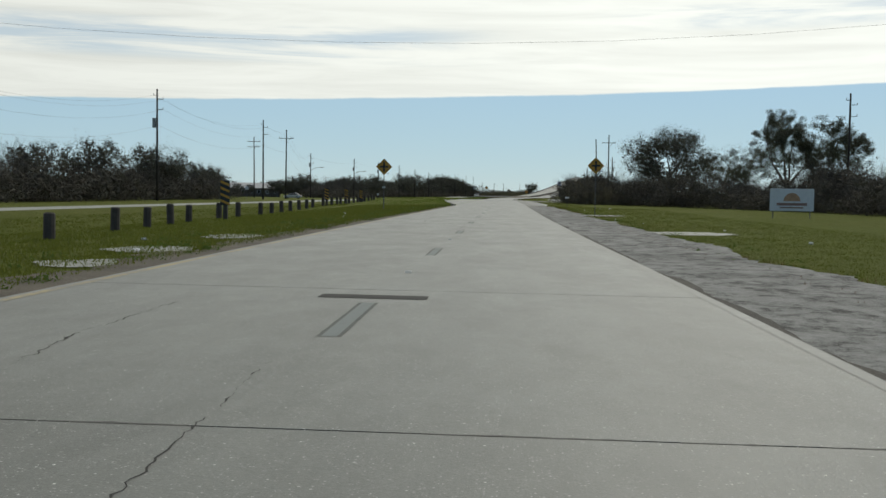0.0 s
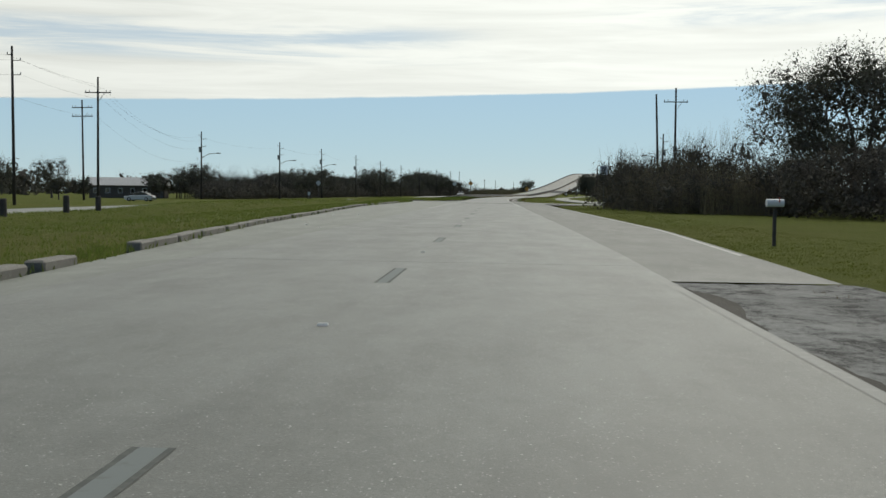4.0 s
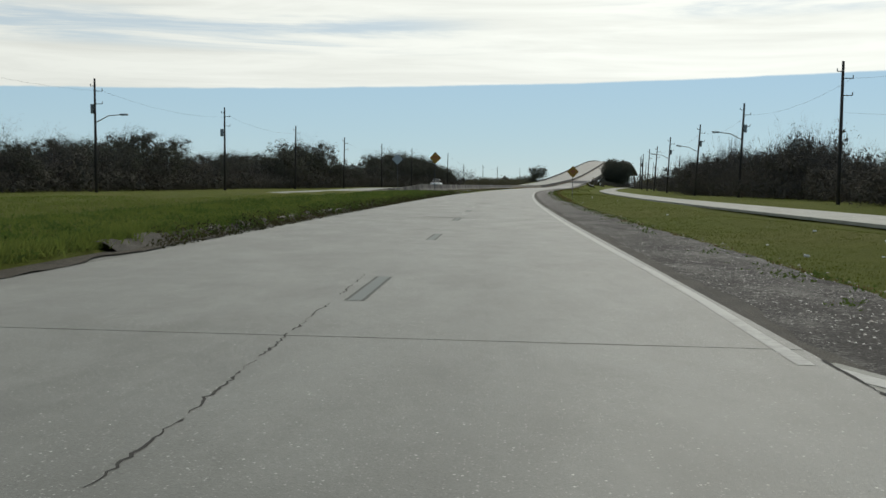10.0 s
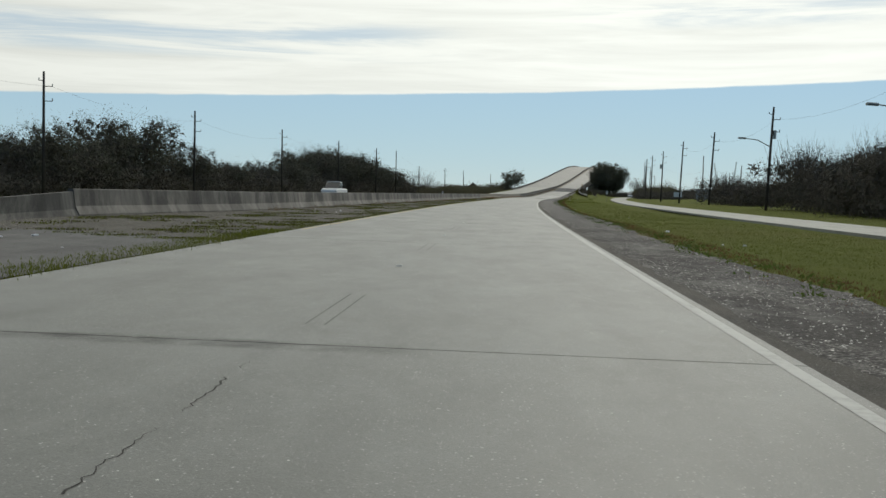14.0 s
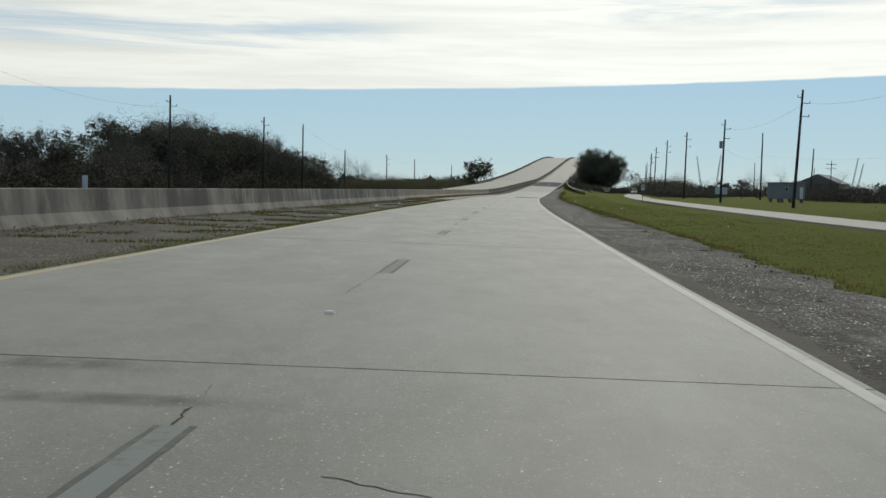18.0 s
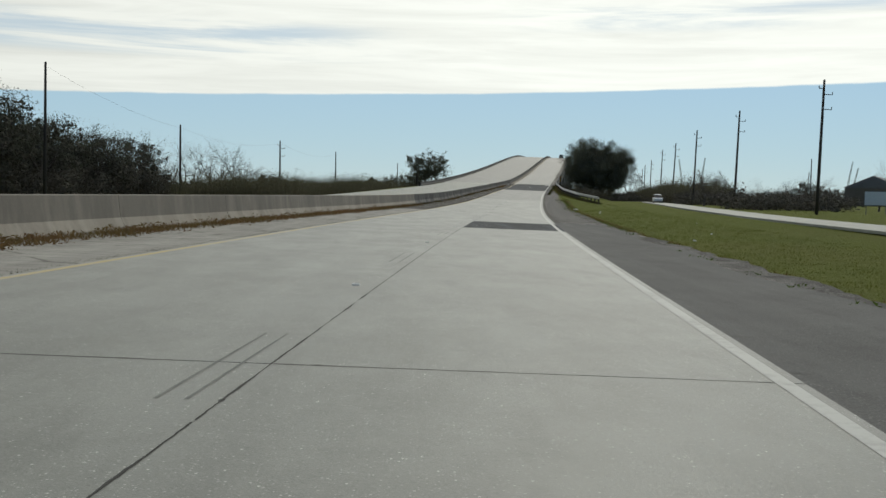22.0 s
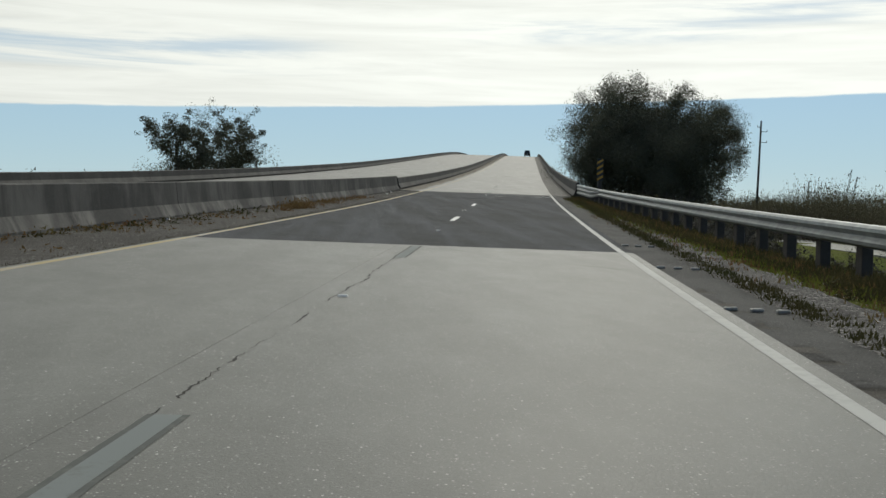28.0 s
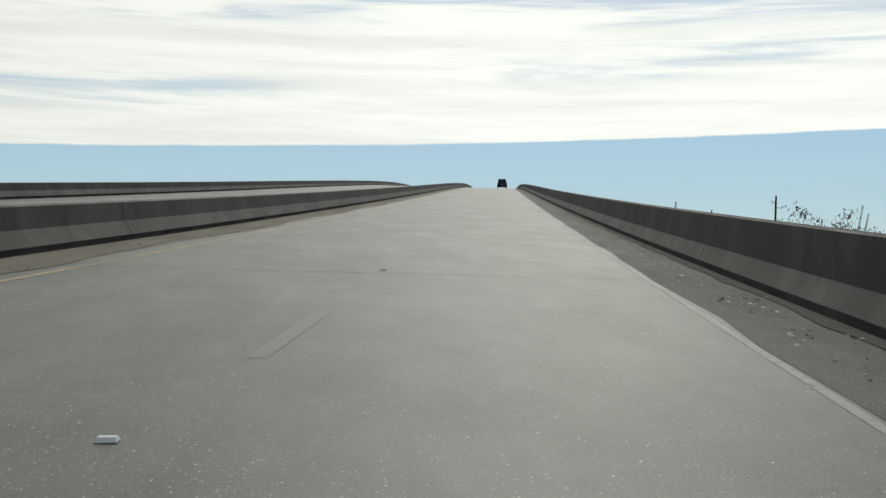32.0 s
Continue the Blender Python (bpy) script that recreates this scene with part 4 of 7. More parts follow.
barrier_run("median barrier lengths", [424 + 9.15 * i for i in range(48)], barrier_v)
# the tapered nose of the median barrier
taper = [(y, -12.9 - (424 - y) * .22, .86 * max(.12, (y - 404) / 20)) for y in stations(404, 424, 4)]
verts, faces = [], []
for y, v, hh in taper:
    for du, dz in ((0, 0), (0, .09 * hh), (-.13, .38 * hh), (-.2, hh), (-.36, hh), (-.43, .38 * hh), (-.56, .09 * hh), (-.56, 0)):
        verts.append((road_x(y, v + du), y, max(ground_z(y, v), surf(y, v) - .25) - .05 + dz + .12 * (y - 404) / 20))
for i in range(len(taper) - 1):
    for k in range(7):
        faces.append((i * 8 + k + 1, i * 8 + k, i * 8 + 8 + k, i * 8 + 9 + k))
faces += [tuple(range(8)), tuple(range(len(verts) - 8, len(verts)))]
tagged(new("barrier_nose", mesh_of("barrier_nose", verts, faces, M_BARRIER)), "sloping concrete nose of the median barrier", "barrier")
barrier_run("bridge barrier lengths", [854 + 18.3 * i for i in range(34)], lambda y: -6.7, 1, "weather-stained concrete bridge parapet, shade put into its dark wall colour", .76, slot=True)
barrier_run("bridge barrier lengths", [851 + 18.3 * i for i in range(34)], lambda y: 3.35, -1, "weather-stained concrete bridge parapet, shade put into its dark wall colour", .92, slot=True)
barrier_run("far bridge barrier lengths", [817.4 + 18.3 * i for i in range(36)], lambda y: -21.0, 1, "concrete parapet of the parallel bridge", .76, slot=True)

# grit washed against the parapets
M_GRIT = concrete("gutter_dirt", (0.084, 0.078, 0.067), 0.3, 0.8)
child("grit_band", band_mesh("grit_band", 853.4, 1250, lambda y: 2.18 + .03 * math.sin(y * .7) + .03 * math.sin(y * 1.9), 3.34, 0.003, M_GRIT, 2, 2), deck_a)
# near-black strip: dirt, with the parapet's shade put into its colour
child("grit_band", band_mesh("grit_band", 853.4, 1250, lambda y: 3.14 + .10 * noise.noise((y * .5, 2, 2)) + .06 * noise.noise((y * 2.5, 2, 2)), 3.345, 0.012, M_BASE, .8, 2), deck_a, "dirt and painted shade at the parapet foot")
child("grit_band", band_mesh("grit_band", 853.4, 1250, -6.69, lambda y: -5.75 + .12 * math.sin(y * .5) + .06 * math.sin(y * 1.7), 0.006, asphalt("dry_grit", (0.16, 0.14, 0.11), 0.3), 2, 2), deck_a)
def broken_paving(name):
    """Crumbled concrete with dark gravel showing through."""
    k = Mat(name, 0.85)
    f = k.ramp(k.math("ADD", k.noise(0.55, 6, 0.7), k.math("MULTIPLY", k.noise(12, 3, 0.7), 0.25)), 0.69, 0.78)
    pale = k.mix(k.ramp(k.noise(35, 3), 0.4, 0.7), (0.19, 0.187, 0.168), (0.27, 0.268, 0.24))
    dark = k.mix(k.ramp(k.noise(28, 3, 0.7), 0.4, 0.65), (0.035, 0.032, 0.03), (0.15, 0.14, 0.125))
    k.color(k.mix(f, pale, dark))
    k.bump(k.noise(22, 4, 0.7), 0.03, 0.9)
    return k.m


corner = tagged(new("gravel_corner", band_mesh("gravel_corner", 255.5, 266.5, 2.28, lambda y: 11.0 + .4 * math.sin(y * 1.3), 0.004, broken_paving("broken_corner_paving"), .5, 6, 0, lambda y, v: surf(y, min(v, 4)) * max(0, 1 - (v - 2.4) / 10) + (NAT + 0.08) * min(1, max(0, (v - 2.4) / 10)))), "crumbled paving and dark gravel at the side road's corner", "shoulder", kind="structure")

corner_z = lambda y, v: surf(y, min(v, 4)) * max(0, 1 - (v - 2.4) / 10) + (NAT + 0.08) * min(1, max(0, (v - 2.4) / 10))
child("gravel_spill", band_mesh("gravel_spill", 258.6, 264.2, 2.9, 6.6, 0.012, stain("dark_gravel_spill", (0.045, 0.042, 0.038), 1.0), .5, 6, 0, corner_z), corner, "dark gravel spilt over the paving")
tagged(new("shoulder_10", band_mesh("shoulder", 236, 255.3, lambda y: table(y, (236, 246, 252.6, 256), (5.78, 5.97, 6.12, 6.7)), lambda y: table(y, (236, 241, 250, 255.3), (5.9, 6.6, 8.4, 11.5)) + .25 * noise.noise((y * .9, 7, 0)), .03, M_GRAVEL, .5, 5, 0, lambda y, v: max(ground_z(y, v), corner_z(y, v) - .09))), "grey gravel wedge between the turning lane and the side road", "shoulder", kind="structure")

# piers under the decks
for dv in (-1.6, -16.3):
    for y in range(1001, 1480, 37):
        top = road_z(y) - 1.25
        if top < 1.5:
            continue
        e = empty("bridge_pier", pose(road_x(y, dv), y, NAT - 0.3), "concrete bridge pier with a cap beam", "pier", "bridge piers")
        part("cap", bm_box(9.6, 1.1, 1.0, (0, 0, top - NAT - 0.2), 0.05), M_BARRIER, e)
        for dx in (-3.2, 3.2):
            part("column", bm_tube([(dx, 0, 0), (dx, 0, top - NAT - 0.6)], [0.5, 0.5], 12), M_BARRIER, e)

# ---- markings ----
DASH_I = (-8, -5, -3, 0, 2, 3, 9, 12, 14, 17, 19, 21, 22, 28, 35, 38, 40, 42, 47, 52, 54, 61, 64, 66, 68, 69, 75)
DASH_Y = (-27, 9.8, 33.1, 67.7, 92.3, 104.5, 174.8, 209.9, 233.0, 266.9, 291.5, 314.4, 325.2, 401.9, 484.4, 519.8, 543.6, 567.2, 625.6, 684.3, 709.2, 794.9, 834.5, 854.6, 881, 891.5, 964)
marks = tagged(new("road_markings", band_mesh("edge_line", -40, 128, 2.04, 2.16, 0.0026, paint("edge_line_faint", (0.27, 0.27, 0.25), 0.62, (0.2, 0.2, 0.185)), 4)), "worn white and yellow road markings", "marking", kind="structure")
child("edge_line", band_mesh("edge_line", 210.5, 257.5, 1.99, 2.13, 0.0026, M_WHITE_LINE, 4), marks)
child("edge_line", band_mesh("edge_line", 276.6, 287, lambda y: throat(y) - .34, lambda y: throat(y) - .14, -0.006, M_WHITE_LINE, .4, 1, 0, gravel_z), marks)
child("edge_line", band_mesh("edge_line", 287, BRIDGE, lambda y: line_v(y) - .062, lambda y: line_v(y) + .062, 0.0026, M_WHITE_LINE, 4), marks)
child("edge_line", band_mesh("edge_line", BRIDGE, 1400, lambda y: line_v(y) - .04 - .012 * noise.noise((y * 1.7, 3, 0)), lambda y: line_v(y) + .04 + .012 * noise.noise((y * 1.9, 5, 0)), 0.0026, paint("edge_line_dull", (0.25, 0.245, 0.225), 0.85, (0.12, 0.118, 0.10)), 1.2), marks)
child("edge_line", band_mesh("edge_line", 135, 234, lambda y: table(y, (128, 150, 230, 246, 252.6, 256), (4.6, 5.6, 5.7, 5.95, 6.1, 6.7)) - .22, lambda y: table(y, (128, 150, 230, 246, 252.6, 256), (4.6, 5.6, 5.7, 5.95, 6.1, 6.7)) - .12, -0.016, M_WHITE_LINE, 4), marks)
child("edge_line", band_mesh("edge_line", 195, 250, -5.4, -5.28, 0.0026, M_WHITE_LINE, 4), marks)
M_YELLOW_FAINT = paint("edge_line_yellow_faint", (0.36, 0.28, 0.11), 0.75, (0.17, 0.165, 0.14))
for a, b, m_ in ((-40, 120, M_YELLOW_FAINT), (420, BRIDGE, M_YELLOW_LINE), (BRIDGE, 1400, M_YELLOW_FAINT)):
    child("yellow_line", band_mesh("yellow_line", a, b, -5.36, -5.24, 0.0026, m_, 4), marks)
for i in range(-8, 76):
    y = float(np.interp(i, DASH_I, DASH_Y))
    if 840 < y < 852:
        continue
    w = dash_v(y)
    if 812 < y < BRIDGE:
        child("dash", band_mesh("dash", y - 1.4, y + 1.4, w - 0.07, w + 0.07, 0.003, M_DASH_NEW, 3), marks)
        continue
    if y > 872:
        child("dash", band_mesh("dash", y - 1.35, y + 1.35, w - .07, w + .07, 0.0028, M_DASH_FAINT, 3), marks)
        continue
    ghost = (328 < y < 500 and abs(y - 368) > 7) or 590 < y < 700
    if not ghost:
        child("dash", band_mesh("dash", y - 1.35, y + 1.35, w - .066, w + .066, 0.0028, M_DASH, 3), marks)
    for o in (-.082, .082):
        e1 = .011 if ghost else .02
        child("dash_edge", band_mesh("dash_edge", y - 1.36, y + 1.36, lambda q: w + o - e1 * (1 + .5 * noise.noise((q * 6, o, 0))), lambda q: w + o + e1 * (1 + .5 * noise.noise((q * 6, o, 4))), 0.0018, M_DASH_GHOST if ghost else M_DASH_EDGE, .15), marks)


# ---- road wear: cracks, patches, raised markers ----
def ribbon(name, pts, width, lift, mat, parent, amp=0.045, skip=0.12):
    """A fine jagged crack on the road through (y, v) points."""
    seed = pts[0][0] * 3.1 + pts[0][1]
    r = random.Random(int(pts[0][0] * 7 + pts[0][1] * 13))
    line = []
    for (ya, va), (yb, vb) in zip(pts, pts[1:]):
        length = math.hypot(yb - ya, vb - va)
        n = max(2, int(length / 0.055))
        ny, nv = -(vb - va) / length, (yb - ya) / length
        for i in range(n):
            f = i / n
            s_ = f * length + ya + va
            o = amp * (noise.noise((s_ * 1.6, seed, 0)) + .7 * noise.noise((s_ * 5.5, seed, 2))) + r.uniform(-1, 1) * min(.016, amp)
            line.append((ya + (yb - ya) * f + ny * o, va + (vb - va) * f + nv * o))
    verts, faces = [], []
    for i, (y, v) in enumerate(line):
        j = min(i + 1, len(line) - 1)
        k = max(i - 1, 0)
        dy, dv = line[j][0] - line[k][0], line[j][1] - line[k][1]
        m = math.hypot(dy, dv) or 1
        w = width * (max(.12, .55 + .9 * noise.noise((i * .09, seed, 5))) + (1.0 if r.random() < .03 else 0)) / 2
        for sgn in (-1, 1):
            yy, vv = y + sgn * w * -dv / m, v + sgn * w * dy / m
            verts.append((road_x(yy, vv), yy, surf(yy, vv) + lift))
        if i and noise.noise((i * .13, seed, 9)) > skip - .42:
            faces.append((2 * i - 2, 2 * i - 1, 2 * i + 1, 2 * i))
    return child(name, mesh_of(name, verts, faces, mat), parent)


# cracks that wander along the joint between the lanes, and a few across the lanes
for a, b, va, vb, w in ((3, 7.2, -1.72, -1.87, .012), (32.4, 35, -1.76, -1.9, .014), (36.6, 40.9, -1.62, -1.56, .014), (59.5, 63.2, -1.5, -1.51, .012), (171.5, 178.2, -1.67, -1.65, .022), (199.5, 205.8, -1.56, -1.61, .018),
                        (227.4, 235.4, -1.50, -1.49, .013), (255, 260, -1.47, -1.48, .020), (282, 293.4, -1.45, -1.60, .018), (312.6, 316, -1.49, -1.44, .014), (338.5, 340.6, -1.47, -1.51, .016), (366.8, 371, -1.44, -1.48, .022),
                        (395.2, 398.6, -1.52, -1.56, .014), (479.4, 485.9, -1.84, -1.54, .026), (508.6, 510.6, -1.47, -1.6, .016), (515.6, 521, -1.64, -1.64, .014), (537.5, 541, -1.6, -1.6, .014), (565.9, 571.6, -1.58, -1.6, .022),
                        (707.2, 710.8, -1.6, -1.68, .016), (790, 803.6, -1.5, -1.47, .018), (803.6, 811, -1.47, -1.46, .03)):
    n = max(2, int((b - a) / 1.3))
    ribbon("crack", [(a + (b - a) * i / n, va + (vb - va) * i / n + rng.uniform(-.03, .03)) for i in range(n + 1)], w, 0.0016, M_CRACK, road, 0.018, .2)
ribbon("crack", [(y, 2.28) for y in np.linspace(200, 256, 46)], 0.022, 0.004, M_CRACK, road, 0.004, -.1)
ribbon("crack", [(y, 2.27) for y in np.linspace(256, 287.3, 26)], 0.04, 0.004, M_CRACK, road, 0.006, -.1)
for pts in (((84, -2.1), (88.9, -2.24), (90.7, -2.24), (92.6, -2.36), (94.3, -2.28)), ((94.4, -2.0), (96.4, -2.22), (98, -2.42), (101, -2.4), (105, -2.45), (108.3, -2.4), (111.4, -1.85), (113, -1.8)),
            ((3.5, -2.9), (6.5, -3.44), (8.2, -3.65), (11, -3.6)), ((41.0, -3.1), (42.7, -3.33), (45, -3.4), (48, -3.61)), ((163, 2.28), (175, 2.3), (186, 2.26), (200, 2.27)), ((679.9, -1.21), (679.6, -.76), (679.2, -.27)), ((696.2, -1.43), (697.2, -1.0), (697.7, -.86)), ((692, -.1), (690.4, .19)), ((508.6, -.71), (508.5, -.55), (508.35, -.2)), ((615, -1.24), (616, -1.24)), ((478, -2.0), (480.7, -1.85), (482.6, -1.74), (484.7, -1.62)),
            ((811.5, -1.9), (808, -.4), (806, 1.8))):
    ribbon("crack", list(pts), 0.018, 0.0018, M_CRACK, road)
for pts in (((854.6, -2.5), (855.7, -2.6), (857.2, -2.75), (857.9, -2.75), (858.3, -2.5), (861.2, -2.4)), ((854.3, -2.45), (855.2, -2.15), (855.3, -1.75))):
    ribbon("crack", list(pts), 0.035, 0.0018, M_CRACK, road, .05, .3)
rl = random.Random(77)
for k in range(90):
    y, a = rl.uniform(290, 800), rl.uniform(2.5, 3.2)
    b = a + rl.uniform(.5, 1.4)
    ribbon("ledge", [(y, a), (y + rl.uniform(-.4, .6), (a + b) / 2), (y + rl.uniform(-.6, 1.2), b)], rl.uniform(.04, .10), -.018, M_SOIL, gravel, .09, .2)
M_TAR = Mat("open_joint_dark", 0.95, 0.0, 0.05).color((0.004, 0.004, 0.004)).m
ribbon("crack", [(843.6 - (v + 5.3) * .12, v) for v in np.linspace(-5.3, 3.3, 8)], 0.3, 0.0026, M_TAR, road, 0.04, -.1)
ribbon("crack", [(835.5 - (v - 2) * .1, v) for v in np.linspace(2.0, 3.3, 4)], 0.12, 0.0026, M_TAR, road, 0.03)
M_SEAL = Mat("joint_seal_tar", 0.8).color((0.055, 0.053, 0.048)).m
for y in (5.1, 41.6, 94.6, 149, 229.2, 256.7, 287.7, 369.1, 399.4, 482.8, 511.1, 526, 539.9, 595.4, 625.5, 708.7, 746, 921.3):
    ribbon("joint_seal", [(y, v) for v in np.linspace(-5.4, 2.2 + extra(y), 8)], 0.030, 0.0014, M_SEAL, road, 0.006, 0.12)
ribbon("joint_seal", [(y, mid_joint(y)) for y in np.linspace(612, 692, 40)], 0.024, 0.0014, M_CRACK, road, 0.003, -0.1)
child("pothole_patch", band_mesh("pothole_patch", 35.5, 35.72, lambda y: -1.55 + (y - 35.5) * .5, lambda y: -1.40 - (y - 35.5) * .1, 0.0018, M_CRACK, 0.2, 2), road)
# short dark spalls across the lanes
for y, v, w in ((74.7, -2.77, .3), (73.7, -2.95, .25), (64.7, -3.0, .16), (62.3, -2.38, .09), (61.6, -1.33, .2), (61.35, -1.32, .24), (63.6, -2.46, .1), (60.4, -1.57, .08), (64.8, -1.22, .12), (60.8, -.2, .05), (594.5, -1.5, .2), (594.6, -1.8, .16), (713.7, -1.62, .12), (651.6, -1.0, .12), (651.9, .1, .2), (652.1, .35, .3), (807.2, -1.42, .3), (807.6, -1.55, .3)):
    ribbon("crack", [(y, v - w / 2), (y + .02, v), (y - .02, v + w / 2)], 0.075, 0.0018, M_CRACK, road, 0.012, -.3)
# the blocked joint hole ahead of the first dash, and dark tyre marks
child("pothole_patch", band_mesh("pothole_patch", 11.6, 12.0, -2.3, -1.1, 0.004, M_CRACK, 0.2, 3), road)
for y, v0, v1, w in ((486.6, -3.6, -1.0, .55), (487.6, -4.8, -.9, 1.6), (370.2, -2.8, -.9, 2.0), (594.9, -5.3, -1.1, 1.3), (662.2, -1.2, 2.2, .8),
                   (112, -4.6, 1.2, .9), (316, -2.8, -.9, 2.0), (344.0, -2.2, -.7, 2.2), (510.9, -3.6, -1.9, .5), (509.9, -3.4, -1.2, .35), (399.3, -4.2, -.4, .5), (855.25, -2.4, -1.6, .5), (905, -2.2, -1.0, 3.0)):
    child("tyre_mark", band_mesh("tyre_mark", y - w / 2, y + w / 2, v0, v1, 0.0014, M_SKID, 0.5, 6), road)
child("asphalt_patch", band_mesh("asphalt_patch", 245.6, 248.6, -4.3, 1.95, 0.006, M_ASPHALT, 1, 4), road)
for y, v, w, d in ((656.3, -.23, .34, .5), (656.3, 1.05, .40, .7), (655.7, -.8, .5, .14), (655.75, .1, .6, .12), (655.7, 1.6, .5, .14)):
    child("worn_spot", band_mesh("worn_spot", y - d / 2, y + d / 2, lambda q: v - w * math.sqrt(max(.05, 1 - ((q - y) / d * 2) ** 2)) / 2 * (1 + .3 * math.sin(q * 23)), lambda q: v + w * math.sqrt(max(.05, 1 - ((q - y) / d * 2) ** 2)) / 2 * (1 + .3 * math.sin(q * 31)), 0.002, M_WORN, .05, 1), road, "pale worn spot in the asphalt")
tagged(new("shoulder_4", band_mesh("shoulder", 592, 668, 2.23, lambda y: 4.6 + .25 * math.sin(y * .5), -0.012, asphalt("newer_shoulder_asphalt", (0.075, 0.074, 0.072), 0.2), 2, 3)), "dark newer asphalt shoulder", "shoulder", kind="structure")

# small survey marks sprayed on the asphalt: bars only
for y, v, w, d in ((828.0, -1.52, .13, .04), (828.16, -1.48, .05, .10), (828.30, -1.52, .13, .04), (828.12, -1.62, .03, .2), (845.5, -.95, .3, .10), (847.6, -.7, .35, .1), (848.8, .35, .3, .12), (848.6, 1.35, .5, .16), (849.0, 1.95, .5, .16), (850.6, -.9, .9, .1), (850.9, .2, .9, .1), (850.7, 1.3, .9, .1)):
    child("paint_mark", band_mesh("paint_mark", y, y + d, v - w / 2, v + w / 2, .003, M_DASH_NEW, 1, 1), marks)

rpm_mesh = bpy.data.meshes.new("raised_marker")
bm = bmesh.new()
bmesh.ops.create_cube(bm, size=1, matrix=Matrix.Diagonal((0.10, 0.10, 0.02, 1)))
for v in bm.verts:
    if v.co.z > 0:
        v.co.x *= 0.8
        v.co.y *= 0.5
bm.to_mesh(rpm_mesh)
bm.free()
rpm_mesh.materials.append(plain("marker_white", (0.55, 0.55, 0.53), 0.4, 0.0, 0.15))
for i in range(-8, 75):
    y = float(np.interp(i + 0.5, DASH_I, DASH_Y))
    if abs(y - 512.8) > 8 and (rng.random() < 0.2 and not 200 < y < 225) or 240 < y < 300 or 335 < y < 384 or 588 < y < 608 or 706 < y < 724:
        continue
    o = new("raised_road_marker", rpm_mesh)
    o.matrix_basis = pose(road_x(y, dash_v(y)), y, surf(y, dash_v(y)) + 0.012)
    tagged(o, "small white raised road marker between lanes", "road marker", "raised markers between the lanes")
for y, v in ((373.9, -1.55), (595.0, -1.38), (714.1, -1.62), (912, -1.64)):
    o = new("raised_road_marker", rpm_mesh)
    o.matrix_basis = pose(road_x(y, v), y, surf(y, v) + 0.012)
    tagged(o, "small white raised road marker between lanes", "road marker", "raised markers between the lanes")
bar_mesh = bpy.data.meshes.new("raised_bar")
bm = bm_box(.13, .07, .035, (0, 0, .006), .01)
bm.to_mesh(bar_mesh)
bm.free()
bar_mesh.materials.append(plain("worn_ceramic", (0.30, 0.295, 0.27), 0.6, 0.0, 0.35, 18.0))
for y in (796.4, 801.5, 806.6, 811.7):
    for v in (2.42, 2.66, 2.90):
        o = new("raised_bar", bar_mesh)
        o.matrix_basis = pose(road_x(y, v), y - (v - 2.4) * .3, surf(y, v) + .002, 0, 0, rng.uniform(-6, 6))
        tagged(o, "worn pale raised bar across the asphalt shoulder", "road marker", "raised bars on the shoulder")
for k in range(12):
    y = 206 + k * 3.0
    o = new("raised_road_marker", rpm_mesh)
    o.matrix_basis = pose(road_x(y, 2.28), y, surf(y, 2.28) + 0.012)
    tagged(o, "small white raised road marker beside the edge line", "road marker", "raised markers by the turning lane")

# ---- kerbs: broken lengths on the median ----
kerb_bm = bm_box(0.30, 1.0, 0.24, (0, 0.5, 0.02), 0.03)
kerb_me = bpy.data.meshes.new("kerb")
kerb_bm.to_mesh(kerb_me)
kerb_bm.free()
kerb_me.materials.append(M_KERB)


def kerb_row(y0, y1, vf, skip, up=0.0):
    y = y0
    while y < y1:
        n = rng.uniform(1.2, 3.4)
        if rng.random() > skip:
            x0, x1 = road_x(y, vf(y)), road_x(y + n, vf(y + n))
            o = new("kerb_stone", kerb_me)
            o.matrix_basis = Matrix.Translation((x0 - 0.15, y, surf(y, vf(y)) + up + rng.uniform(-.065, -.035))) @ pose(0, 0, 0, rng.uniform(-.4, .4), rng.uniform(-3, 3), -math.degrees(math.atan2(x1 - x0, n)) + rng.uniform(-1, 1)) @ Matrix.Diagonal((1, n - 0.05, 1, 1))
            tagged(o, "weathered broken concrete kerb length", "kerb", "median kerbs", "structure")
        y += n + rng.choice((.02, .03, .12, .35, .6))


kerb_row(112, 255, left_edge, 0.10, .05)
nose = [(302, -6.0), (299, -6.0), (296.5, -6.0), (293.4, -5.95), (290.6, -5.85), (288, -5.8), (286, -5.95), (284, -6.1), (282.3, -6.3), (280.6, -6.65), (279.2, -7.1), (278.2, -7.8), (277.5, -8.7), (277, -9.7), (276.9, -10.8), (277.6, -11.9), (279, -12.9), (281.5, -14.3), (283.6, -15.8)]
for (ya, va), (yb, vb) in zip(nose, nose[1:]):
    if rng.random() < .22:
        continue
    xa, xb = road_x(ya, va) - .15, road_x(yb, vb) - .15
    n = math.hypot(xb - xa, yb - ya)
    o = new("kerb_stone", kerb_me)
    o.matrix_basis = Matrix.Translation((xa, ya, surf(ya, max(va, -11)) + rng.uniform(-.07, .0))) @ pose(0, 0, 0, rng.uniform(-.8, .8), rng.uniform(-4, 4), -math.degrees(math.atan2(xb - xa, yb - ya)) + rng.uniform(-2, 2)) @ Matrix.Diagonal((.8, n - rng.choice((.04, .3, .7)) * n / 2.6, .9, 1))
    tagged(o, "weathered broken concrete kerb length at the median nose", "kerb", "median kerbs", "structure")
kerb_row(302, 398, left_edge, 0.2, .04)

